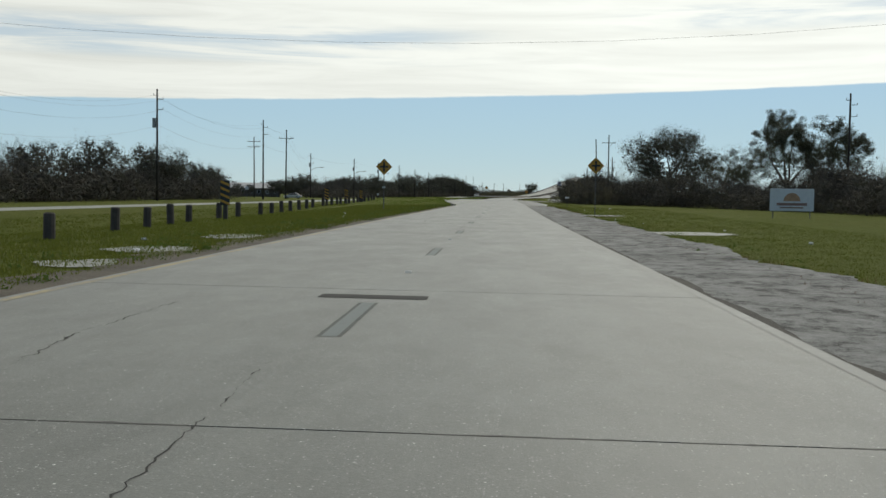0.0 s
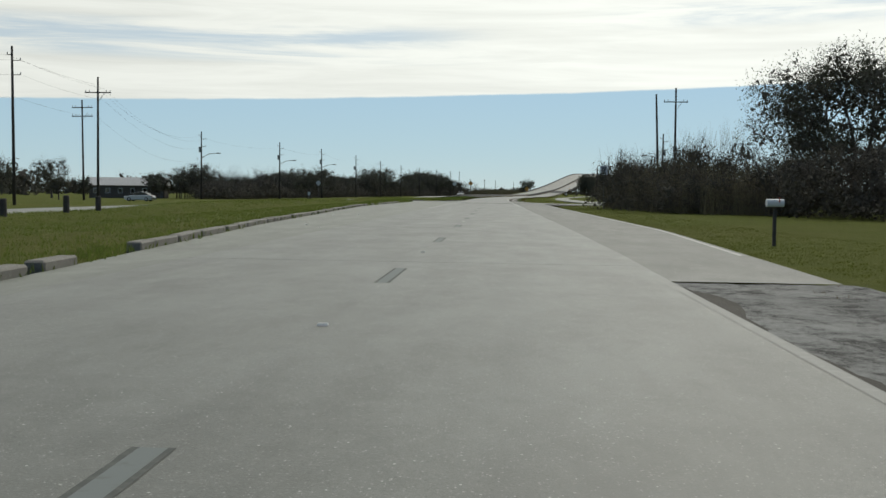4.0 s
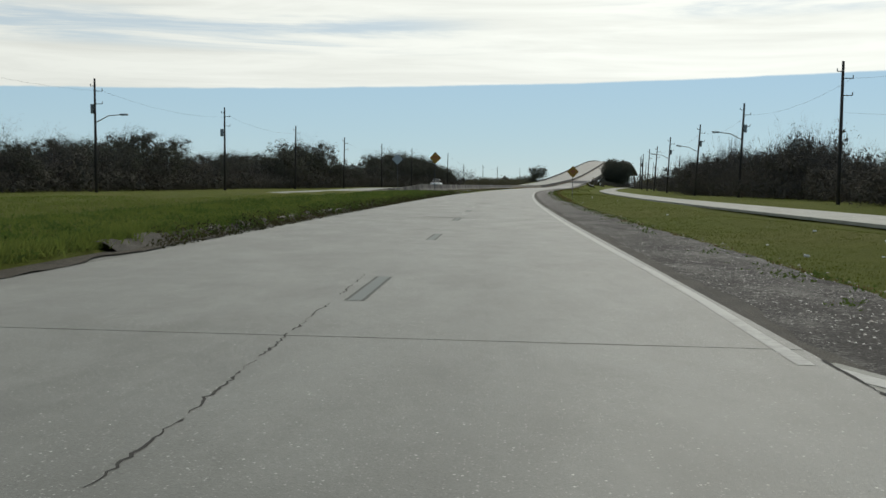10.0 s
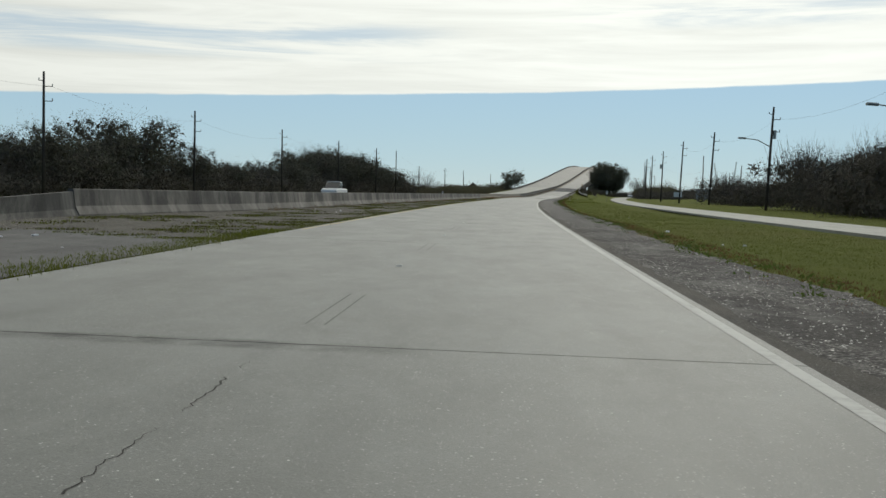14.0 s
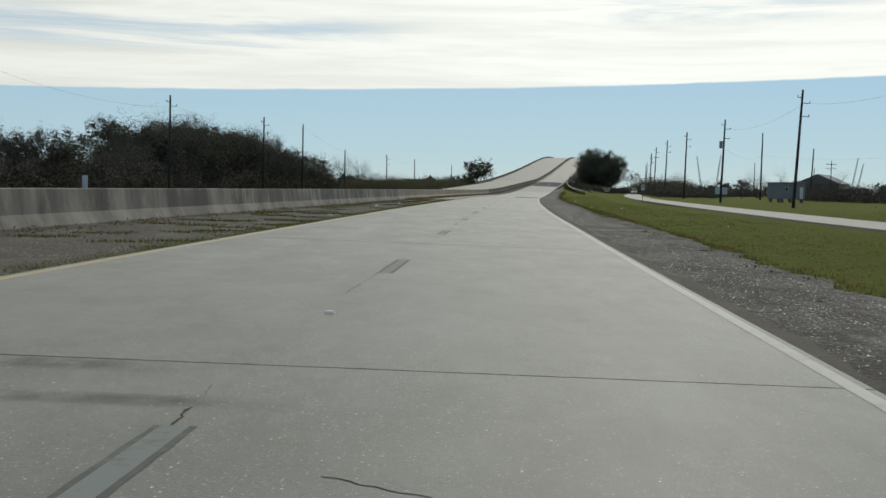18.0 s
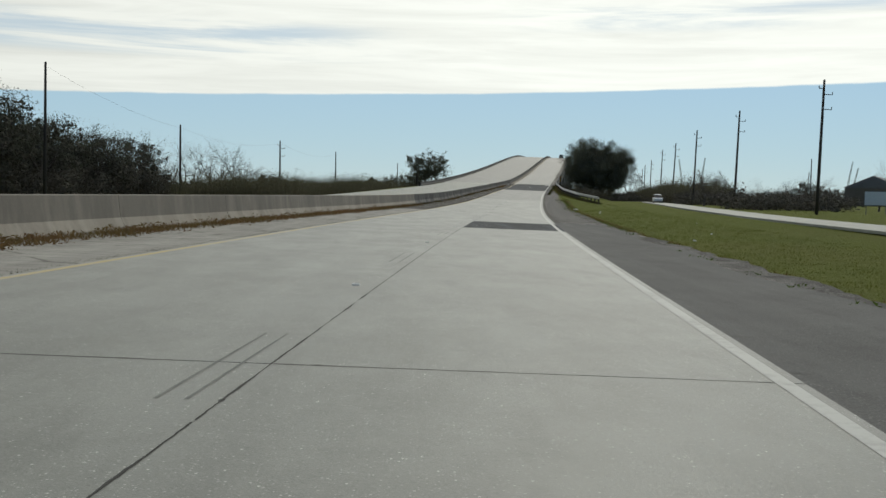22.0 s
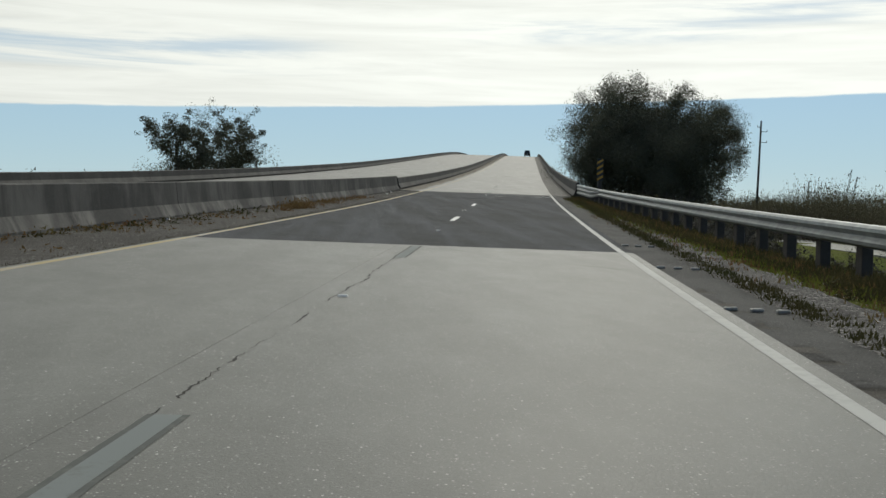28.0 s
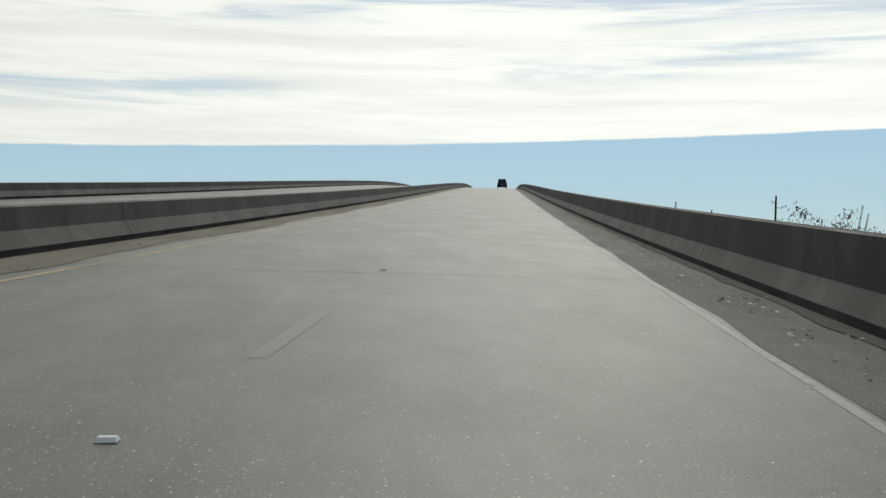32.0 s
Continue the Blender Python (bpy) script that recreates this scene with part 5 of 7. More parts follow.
# ---- vegetation builders ----
def leaf_tris(rs, centers, size, upright=0.0, out=None, loose=0.55):
    """One slim triangle for each leaf centre: turned at random, or lying roughly square to the directions in out."""
    n = len(centers)
    d = rs.normal(size=(n, 3))
    d[:, 2] += upright * 3
    e = rs.normal(size=(n, 3))
    if out is not None:
        k = out / (np.linalg.norm(out, axis=1)[:, None] + 1e-6) + rs.normal(size=(n, 3)) * loose
        k /= np.linalg.norm(k, axis=1)[:, None]
        d -= k * (d * k).sum(1)[:, None]
        e = k
    d /= np.linalg.norm(d, axis=1)[:, None]
    e = np.cross(d, e)
    e /= np.linalg.norm(e, axis=1)[:, None]
    L = size * rs.uniform(0.6, 1.5, (n, 1))
    wid = L * rs.uniform(0.35, 0.65, (n, 1))
    v = np.stack([centers - d * L * .5 + e * wid * .5, centers - d * L * .5 - e * wid * .5, centers + d * L * .6], 1).reshape(-1, 3)
    return v, np.arange(n * 3).reshape(-1, 3)


def masses(rs, centers, radii, each, size, mid):
    """The inner foliage and twigs of each lobe, shade put into their colour: larger sprays, as arrays."""
    m = len(centers)
    d = rs.normal(size=(m, each, 3))
    d *= rs.uniform(.05, .78, (m, each, 1)) / np.linalg.norm(d, axis=2)[..., None]
    c = (np.asarray(centers)[:, None] + d * np.asarray(radii).reshape(m, 1, 1) * (1, 1, .8)).reshape(-1, 3)
    c[:, 2] = np.abs(c[:, 2])
    return leaf_tris(rs, c, size, 0.0, c - mid, .7)


def tube_arrays(segs, sides=4):
    """Tapered prisms for (p, q, r0, r1) segments, as arrays."""
    V, T, k = [], [], 0
    for p, q, r0, r1 in segs:
        p, q = np.array(p), np.array(q)
        d = q - p
        d = d / (np.linalg.norm(d) + 1e-9)
        a = np.cross(d, (0.3, 0.9, 0.1) if abs(d[1]) < 0.9 else (1, 0, 0))
        a /= np.linalg.norm(a)
        b = np.cross(d, a)
        for c, r in ((p, r0), (q, r1)):
            for i in range(sides):
                t = i * math.tau / sides
                V.append(c + r * (math.cos(t) * a + math.sin(t) * b))
        for i in range(sides):
            j = (i + 1) % sides
            T += [(k + i, k + j, k + sides + j), (k + i, k + sides + j, k + sides + i)]
        k += 2 * sides
    return np.array(V), np.array(T)


def slivers(segs):
    """Fine twigs as slim triangles for (p, q, r0, r1) segments, as arrays."""
    P, Q = np.array([q[0] for q in segs], float), np.array([q[1] for q in segs], float)
    r0 = np.array([[max(q[2], .008)] for q in segs])
    d = Q - P
    e = np.cross(d, (0.31, 0.93, 0.17))
    e /= np.linalg.norm(e, axis=1)[:, None] + 1e-9
    V = np.stack([P - e * r0, P + e * r0, Q + d * .12], 1).reshape(-1, 3)
    return V, np.arange(len(V)).reshape(-1, 3)


def branching(rs, height, spread, forks=(5, 4, 4), trunk_frac=0.22, base_r=None, droop=0.0):
    """Limb segments and tip places of a tree of that height and crown radius, base at the origin."""
    base_r = base_r or height * 0.028
    segs, tips = [], []
    fork = np.array((rs.normal() * .03 * height, rs.normal() * .03 * height, height * trunk_frac))
    segs.append(((0, 0, -0.3), fork, base_r, base_r * .8))

    def grow(p, d, length, r, level):
        q = p
        steps = 3 if level < 2 else 2
        for s_ in range(steps):
            d = d + rs.normal(size=3) * 0.16
            d[2] += 0.10 - droop
            d = d / np.linalg.norm(d)
            n = q + d * length / steps
            segs.append((q, n, r * (1 - .22 * s_), r * (1 - .22 * (s_ + 1))))
            q = n
            if level >= 1:
                tips.append(q.copy())
        if level < len(forks) - 1:
            for _ in range(forks[level + 1]):
                e = d + rs.normal(size=3) * 0.75
                e[2] = abs(e[2]) * 0.6 + 0.12
                grow(q, e / np.linalg.norm(e), length * rs.uniform(.5, .75), r * .36, level + 1)
        tips.append(q.copy())

    for i in range(forks[0]):
        a = i * math.tau / forks[0] + rs.uniform(-.4, .4)
        el = rs.uniform(0.35, 1.25)
        d = np.array((math.cos(a) * math.cos(el), math.sin(a) * math.cos(el), math.sin(el)))
        k = 1.0 / math.sqrt((math.cos(el) / spread) ** 2 + (math.sin(el) / (height * (1 - trunk_frac))) ** 2)
        grow(fork, d, k * 0.52, base_r * .55, 0)
    return segs, np.array(tips)


def tree_meshes(seed, height, spread, forks, leaves, leaf, mat, clump=0.5, trunk_frac=0.22, droop=0.0, dome=0.0, core=0.3, lobes_n=34, low=-.25, full=0, again=0):
    """A tree's trunk and crown meshes. dome: the share of leaves in rounded lobes; full: the sprays inside each lobe."""
    rs = np.random.RandomState(seed)
    segs, tips = branching(rs, height, spread, forks, trunk_frac, None, droop)
    sc = height / max(1e-6, tips[:, 2].max())
    V, T = tube_arrays([q for q in segs if q[2] > .07], 6)
    V2, T2 = slivers([q for q in segs if q[2] <= .07])
    V, T = np.concatenate([V, V2]) * (1, 1, sc), np.concatenate([T, T2 + len(V)])
    tips = tips * (1, 1, sc)
    trunk = tri_mesh("trunk", V, T, M_BARK)
    per = rs.dirichlet(np.ones(len(tips)) * .6)
    idx = rs.choice(len(tips), leaves, p=per)
    g = rs.normal(size=(leaves, 3)).clip(-1.1, 1.1)
    c = tips[idx] + g * clump * (.8, .8, .6)
    size = leaf * (1.35 - .7 * np.linalg.norm(g, axis=1, keepdims=True) / 1.7)
    inner_v, inner_t = np.zeros((0, 3)), np.zeros((0, 3), int)
    if dome:
        # rounded lobes over a dome, thickest outside
        n = int(leaves * dome)
        m = lobes_n
        a, el = rs.uniform(0, math.tau, m), np.arcsin(rs.uniform(low, 1, m))
        k = rs.uniform(.55, 1.0, m)
        mid = height * .5
        lobes = np.stack([np.cos(a) * np.cos(el) * spread * k, np.sin(a) * np.cos(el) * spread * k, mid + np.sin(el) * height * .42 * k], 1)
        rad = spread * rs.uniform(.15, .30, m)
        j = rs.randint(0, m, n)
        d = rs.normal(size=(n, 3))
        d /= np.linalg.norm(d, axis=1)[:, None]
        # each lobe carries small tufts of leaves over its outside
        sub = rs.normal(size=(m, 14, 3))
        sub[:, :, 2] += .35
        sub = lobes[:, None] + sub / np.linalg.norm(sub, axis=2)[..., None] * (rad * 1.0)[:, None, None] * rs.uniform(.4, 1.08, (m, 14, 1)) * (1, 1, .85)
        t3 = rs.randint(0, 14, n)
        c[:n] = sub[j, t3] + d * (rad[j] * .40 * rs.uniform(.1, 1.05, n) ** .6)[:, None] + rs.normal(size=(n, 3)) * .06
        if full:
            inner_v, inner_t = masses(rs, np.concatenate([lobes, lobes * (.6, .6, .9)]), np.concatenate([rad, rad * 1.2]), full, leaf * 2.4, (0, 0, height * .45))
        else:
            q = int(n * core)
            e3 = rs.normal(size=(q, 3))
            e3 /= np.linalg.norm(e3, axis=1)[:, None]
            c[:q] = e3 * (rs.uniform(0, 1, (q, 1)) ** (1 / 3)) * (spread * .74, spread * .74, height * .35) + (0, 0, mid * .9)
            size[:q] *= 1.6
        c[:, 2] = np.where(c[:, 2] < height * .05, height * rs.uniform(.02, .25, len(c)), c[:, 2])
    for _ in range(again):
        c, size = np.concatenate([c, c * (.96, .96, .98) + rs.normal(size=c.shape) * .16]), np.concatenate([size, size])
    v, t = leaf_tris(rs, c, size, 0.0, (c - (0, 0, height * .45)) / (spread, spread, height * .5) if dome else None, 1.0)
    return trunk, tri_mesh("crown", np.concatenate([v, inner_v]), np.concatenate([t, inner_t + len(v)]), (mat, M_INNER_SHADE), np.arange(len(t) + len(inner_t)) >= len(t))


def tree(y, v, meshes, label, category="tree", group="", scale=1.0, turn=0.0, z=None):
    e = empty("tree", pose(road_x(y, v), y, (ground_z(min(y, 1500), v) if z is None else z) - 0.05, 0, 0, turn), label, category, group)
    e.scale = (scale, scale, scale)
    child("trunk", meshes[0], e)
    child("crown", meshes[1], e)
    return e


OAK = [tree_meshes(11, 16.6, 10.25, (8, 5, 4, 3), 210000, 0.145, M_LEAF, 0.5, 0.12, 0.0, 0.95, 0.22, 84, -.85, 0, 1), tree_meshes(12, 13.0, 8.2, (6, 4, 4), 44000, 0.15, M_LEAF, 0.7, 0.2, 0.0, 0.92, 0.14, 74, -.85, 46)]
THIN = [tree_meshes(21, 13.0, 4.6, (4, 4, 4, 3), 46000, 0.16, M_LEAF, 0.40, 0.14, 0.0, 0.42, 0.1, 46, -.35), tree_meshes(22, 10.0, 5.0, (6, 4, 3, 2), 4200, 0.2, M_SCRUB, 0.5, 0.2),
        tree_meshes(23, 11.5, 5.4, (5, 4, 4, 3), 24000, 0.14, M_LEAF, 0.4, 0.16, 0.0, 0.15, 0.1)]
BARE = [tree_meshes(31, 8.0, 3.5, (6, 5, 4, 3), 900, 0.075, M_SCRUB, 0.4, 0.12), tree_meshes(32, 9.0, 3.0, (5, 5, 4, 3), 700, 0.075, M_SCRUB, 0.4, 0.2)]
MID = [tree_meshes(41, 9.0, 4.6, (5, 4, 3), 7000, 0.155, M_LEAF, 0.55, 0.2, 0.0, 0.86, 0.13, 40, -.7, 22), tree_meshes(42, 10.0, 5.6, (6, 4, 3), 8200, 0.165, M_LEAF, 0.6, 0.16, 0.0, 0.86, 0.13, 46, -.7, 24)]
GROVE = tree_meshes(43, 13.0, 7.4, (6, 4, 3), 15000, 0.17, M_LEAF, 0.7, 0.16, 0.0, 0.88, 0.13, 64, -.7, 26)
LEFTOAK = tree_meshes(24, 12.0, 5.4, (7, 5, 4, 3), 60000, 0.15, M_LEAF, 0.30, 0.14, 0.0, 0.22, 0.1, 40, -.5)
ROUND = tree_meshes(51, 6.0, 2.4, (7, 4, 3), 5000, 0.15, M_LEAF, 0.4, 0.4, 0.0, 0.8, .2, 26, -.6, 20)


def bush_arrays(seed, w, h, n, leaf, twigs):
    """A shrub: leaves in uneven lobes over a fan of stems."""
    rs = np.random.RandomState(seed)
    lobes = [(rs.normal() * w * .24, rs.normal() * w * .24, h * rs.uniform(.25, .8), w * rs.uniform(.13, .26)) for _ in range(13)]
    k = rs.randint(0, len(lobes), n)
    L = np.array(lobes)[k]
    # each lobe carries small tufts of leaves
    sub = rs.normal(size=(len(lobes), 11, 3))
    sub *= rs.uniform(.35, 1.05, (len(lobes), 11, 1)) / np.linalg.norm(sub, axis=2, keepdims=True)
    g = rs.normal(size=(n, 3)).clip(-1.5, 1.5)
    c = L[:, :3] + (sub[k, rs.randint(0, 11, n)] * 1.25 + g * .24) * L[:, 3:4] * (.9, .9, .75)
    c[:, 2] = np.abs(c[:, 2])
    low = rs.uniform(size=n) < 0.22
    c[low] = np.stack([rs.normal(size=low.sum()) * w * .3, rs.normal(size=low.sum()) * w * .3, rs.uniform(0, h * .45, low.sum())], 1)
    size = leaf * (1.4 - .6 * np.linalg.norm(g, axis=1, keepdims=True) / 1.7)
    v, t = leaf_tris(rs, c, size, 0.0, (c - (0, 0, h * .2)) / (w, w, h), 1.0)
    # the closed foliage inside, in the shade-darkened leaf colour
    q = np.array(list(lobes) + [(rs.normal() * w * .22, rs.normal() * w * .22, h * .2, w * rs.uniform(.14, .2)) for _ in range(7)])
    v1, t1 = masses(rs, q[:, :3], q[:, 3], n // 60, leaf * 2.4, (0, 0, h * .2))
    st = []
    for _ in range(twigs):
        a = rs.uniform(0, math.tau)
        r = rs.uniform(0, .42) * w
        p = np.array((math.cos(a) * r * .6, math.sin(a) * r * .6, h * .2))
        q = np.array((math.cos(a) * r * 1.15, math.sin(a) * r * 1.15, h * rs.uniform(.7, 1.16)))
        st.append((p, q, 0.02, 0.006))
        for _ in range(4):
            m = p + (q - p) * rs.uniform(.55, .97)
            st.append((m, m + rs.normal(size=3) * (.3, .3, .15) + (q - p) * .12 + (0, 0, .25), 0.010, 0.004))
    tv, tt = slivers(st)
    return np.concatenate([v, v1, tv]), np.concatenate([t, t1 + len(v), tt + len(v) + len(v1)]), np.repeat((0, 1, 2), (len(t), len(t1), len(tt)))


BUSH = [bush_arrays(60 + i, 7.5, 4.6, 3000, 0.13, 60) for i in range(4)]
FARBUSH = [bush_arrays(66 + i, 7.5, 4.6, 1700, 0.16, 50) for i in range(4)]
LOWB = [bush_arrays(70 + i, 5.0, 2.4, 460, 0.15, 16) for i in range(3)]
FARB = [bush_arrays(90 + i, 6.0, 4.2, 240, 0.5, 10) for i in range(3)]


def reed_arrays(seed, w, n, h):
    rs = np.random.RandomState(seed)
    base = np.stack([rs.uniform(-w / 2, w / 2, n), rs.uniform(-w / 2, w / 2, n), np.zeros(n)], 1)
    H = h * rs.uniform(.6, 1.1, n)
    top = base + np.stack([rs.normal(size=n) * .3, rs.normal(size=n) * .3, H], 1)
    side = np.stack([np.cos(rs.uniform(0, 6.3, n)), np.sin(rs.uniform(0, 6.3, n)), np.zeros(n)], 1) * .014
    v = np.stack([base - side, base + side, top], 1).reshape(-1, 3)
    t = np.arange(n * 3).reshape(-1, 3)
    k = rs.randint(0, n, n * 3)
    f = rs.uniform(.35, 1.0, (n * 3, 1))
    v2, t2 = leaf_tris(rs, base[k] + (top[k] - base[k]) * f + rs.normal(size=(n * 3, 3)) * .1, 0.12, .4)
    return np.concatenate([v, v2]), np.concatenate([t, t2 + len(v)]), np.zeros(len(t) + len(t2), int)


REED = [reed_arrays(80 + i, 4.0, 260, 4.2) for i in range(3)]


def thicket(name, places, stock, mat, label):
    """Many shrubs grown into one another: one mesh. places: (y, v, scale, height scale)."""
    r = np.random.RandomState(len(places) + 5)
    V, T, K, k = [], [], [], 0
    for y, v, sc, hs in places:
        bv, bt, bk = stock[r.randint(len(stock))]
        a = r.uniform(0, math.tau)
        c, s_ = math.cos(a) * sc, math.sin(a) * sc
        yy = min(y, 1500)
        P = np.stack([bv[:, 0] * c - bv[:, 1] * s_ + road_x(yy, v), bv[:, 0] * s_ + bv[:, 1] * c + y, bv[:, 2] * sc * hs + ground_z(yy, v) - .1], 1)
        V.append(P)
        T.append(bt + k)
        K.append(bk)
        k += len(bv)
    ob = new(name, tri_mesh(name, np.concatenate(V), np.concatenate(T), (mat, M_INNER_SHADE, M_TWIG), np.concatenate(K)))
    return tagged(ob, label, "thicket", kind="stuff")


def row(y0, y1, vf, step, depth, sc, hs, seed):
    r = random.Random(seed)
    out = []
    y = y0
    while y < y1:
        for k in range(depth):
            out.append((y + r.uniform(-1, 1), vf(y) + (k * 3.6 + r.uniform(-1, 1)) * (1 if vf(y) > 0 else -1), sc * r.uniform(.8, 1.2), hs * r.uniform(.8, 1.15) * (1 + .5 * noise.noise((y * .045, k * 3.1, seed)))))
        y += step
    return out


R_EDGE = lambda y: table(y, (90, 140, 170, 195, 206, 250), (33, 33, 29, 19, 14.5, 14.5))
thicket("thicket", row(92, 204, lambda y: R_EDGE(y) + 1.5, 3.6, 2, 1.0, .85, 1), BUSH, M_SCRUB, "dense dark winter scrub along the verge")
thicket("thicket", row(200, 248, R_EDGE, 3.0, 2, .85, 1.2, 2), BUSH, M_CANE, "tall leafless scrub beside the turning lane")
thicket("reed_bed", row(196, 250, lambda y: R_EDGE(y) + 1.0, 2.2, 2, 1.0, .85, 3), REED, M_REED, "tall dry cane and reeds among scrub")
thicket("thicket", row(40, 212, lambda y: -56, 3.8, 2, 1.1, .82, 4), FARBUSH, M_SCRUB, "dense dark scrub beyond the far carriageway")
thicket("thicket", row(290, 410, lambda y: 34.5 + 1.5 * math.sin(y * .1), 3.6, 2, 1.1, .88, 5), BUSH, M_SCRUB, "low brown-green scrub behind the frontage road")
thicket("thicket", row(412, 534, lambda y: 34.5 + 1.5 * math.sin(y * .1), 3.6, 2, 1.1, 1.2, 5), BUSH, M_SCRUB, "dense brown-green scrub behind the frontage road")
thicket("thicket", row(560, 590, lambda y: 35, 3.2, 2, 1.0, .9, 6), FARBUSH, M_SCRUB, "scrub behind the frontage road")
thicket("thicket", row(330, 440, lambda y: -57, 4.0, 2, 1.05, .85, 7) + row(440, 640, lambda y: -57, 4.0, 2, 1.05, .9, 7), FARBUSH, M_SCRUB, "dark scrub at the wood's edge")
thicket("thicket", row(640, 790, lambda y: -57, 4.0, 2, 1.05, .95, 8), FARBUSH, M_SCRUB, "dark scrub at the wood's edge")
thicket("thicket", row(790, 1010, lambda y: -47 - 3 * math.sin(y * .07), 8.0, 2, 1.0, 1.0, 9), LOWB, M_SCRUB, "low marsh scrub beside the ramp")
thicket("reed_bed", row(770, 1010, lambda y: -33 - 2 * math.sin(y * .09), 4.0, 5, 1.5, .58, 33), REED, M_MARSH, "brown marsh reeds beside the ramp")
thicket("thicket", row(600, 760, lambda y: 64 + 8 * math.sin(y * .05), 4.0, 3, 1.1, 1.1, 10), LOWB, M_SCRUB, "low scrub across the field")
thicket("thicket", row(752, 1010, lambda y: 31 + 3 * math.sin(y * .09), 3.8, 4, 1.15, .78, 14), LOWB, M_SCRUB, "dark low scrub beyond the frontage road")
thicket("thicket", row(846, 1000, lambda y: 9.5, 2.6, 2, .8, .9, 15), LOWB, M_MARSH, "brown weeds and scrub below the parapet")
thicket("thicket", row(840, 960, lambda y: 30 + 2 * math.sin(y * .13), 4.5, 2, 1.0, 1.0, 11), LOWB, M_SCRUB, "dull winter scrub below the ramp")
thicket("reed_bed", row(850, 1000, lambda y: 30 + 2 * math.sin(y * .13), 3.2, 4, 1.3, .82, 34), REED, M_MARSH, "tall olive-brown marsh reeds below the ramp")
thicket("thicket", row(880, 1010, lambda y: 19, 4, 2, 1.0, .9, 12), LOWB, M_SCRUB, "low scrub below the bridge")

thicket("thicket", row(812, 851, lambda y: table(y, (764, 775, 800, 851), (10.0, 7.4, 5.6, 3.6)) + 2.0, 1.3, 2, .36, .85, 16), LOWB, M_SCRUB, "knee-high dark weeds and brambles behind the guard rail")

thicket("thicket", row(826, 905, lambda y: 56 + 3 * math.sin(y * .11), 3.6, 2, .85, .55, 21), FARBUSH, M_SCRUB, "low dark scrub across the field")

# far woods along the horizon
far = []
rf = random.Random(77)
for i in range(330):
    y = rf.uniform(1030, 1700)
    v = rf.choice((-1, 1)) * rf.uniform(45, 420) - 9
    far.append((y, v, rf.uniform(1.3, 2.4), rf.uniform(.6, 1.0)))
for i in range(240):
    far.append((rf.uniform(250, 1100), rf.choice((-1, 1)) * rf.uniform(150, 420), rf.uniform(1.5, 2.4), rf.uniform(.7, 1.1)))
thicket("far_wood", far, FARB, M_SCRUB, "far dark tree line on the horizon")

# ---- trees ----
tree(211, 31.6, OAK[1], "broad dark evergreen oak above the roadside scrub", "tree", "roadside trees", 1.22)
tree(190, 40, THIN[2], "thin-crowned tree above the scrub", "tree", "roadside trees", 1.05, 40)
tree(196, 50, THIN[0], "tall open-crowned tree above the scrub", "tree", "roadside trees", 1.35, 10)
tree(190, 57, THIN[0], "tall open-crowned tree with forked limbs", "tree", "roadside trees", 1.2, 130)
tree(214, 45, MID[0], "dark tree behind the scrub", "tree", "roadside trees", 1.0, 70)
tree(232, 33, MID[1], "dark tree behind the scrub", "tree", "roadside trees", .75, 20)
for y, v, k, sc in ((172, -56.5, 1, 1.05), (190, -64, 0, .85), (145, -58, 1, 1.0), (128, -58, 0, .9), (95, -60, 0, .95), (205, -60, 0, .75), (232, -66, 1, .9), (225, -75, 0, 1.0), (262, -72, 0, .8), (300, -95, 1, 1.1), (330, -92, 0, 1.0)):
    tree(y, v, MID[k], "dark evergreen tree in the scrub beyond the road", "tree", "trees beyond the far carriageway", sc, y * 7)
for y, v, sc in ((338, -72, 1.0), (341, -75, .95), (352, -72, 1.0), (286, -72, .7), (292, -70, .65), (334, -66, .8), (345, -68, .7), (329, -70, .75)):
    tree(y, v, ROUND, "round clipped dark evergreen near the house", "tree", "round trees by the house", sc, y * 5)
rw = random.Random(9)
for i in range(92):
    y = 345 + i * 3.2 + rw.uniform(-4, 4)
    tree(y, rw.uniform(-76, -56), MID[i % 2], "dark evergreen tree in the roadside wood", "tree", "trees of the wood", rw.uniform(.6, 1.0) * (1 + .22 * math.sin(y * .06)) * table(y, (345, 420, 470, 540, 560, 590, 605, 636), (.78, .84, 1.06, 1.2, 1.16, 1.14, 1.0, .85)), rw.uniform(0, 360))
for i in range(46):
    y = 644 + i * 3.2
    top = table(y, (640, 652, 665, 690, 735, 750, 785, 800), (.5, .45, .75, 1.3, 1.45, 1.2, .85, .5))
    tree(y, rw.uniform(-74, -58), (MID + [GROVE])[i % 3], "dark evergreen tree in a dense grove", "tree", "trees of the grove", 1.12 * top * (.72 if i % 3 == 2 else 1) * rw.uniform(.78, 1.1), rw.uniform(0, 360))
for i in range(34):
    y = rw.uniform(350, 640)
    tree(y, rw.uniform(-64, -57), BARE[i % 2], "leafless grey tree at the wood's edge", "tree", "leafless trees", rw.uniform(.7, 1.0), rw.uniform(0, 360))
for i in range(15):
    y = rw.uniform(784, 822)
    tree(y, rw.uniform(-70, -52), BARE[i % 2], "leafless grey tree beside the ramp", "tree", "leafless trees", rw.uniform(.95, 1.35), rw.uniform(0, 360))
for i in range(40):
    y = rw.uniform(292, 532)
    tree(y, rw.uniform(33, 44), BARE[i % 2], "leafless grey tree in the scrub", "tree", "leafless trees", rw.uniform(.55, .7) * table(y, (380, 430), (.75, 1.1)), rw.uniform(0, 360))
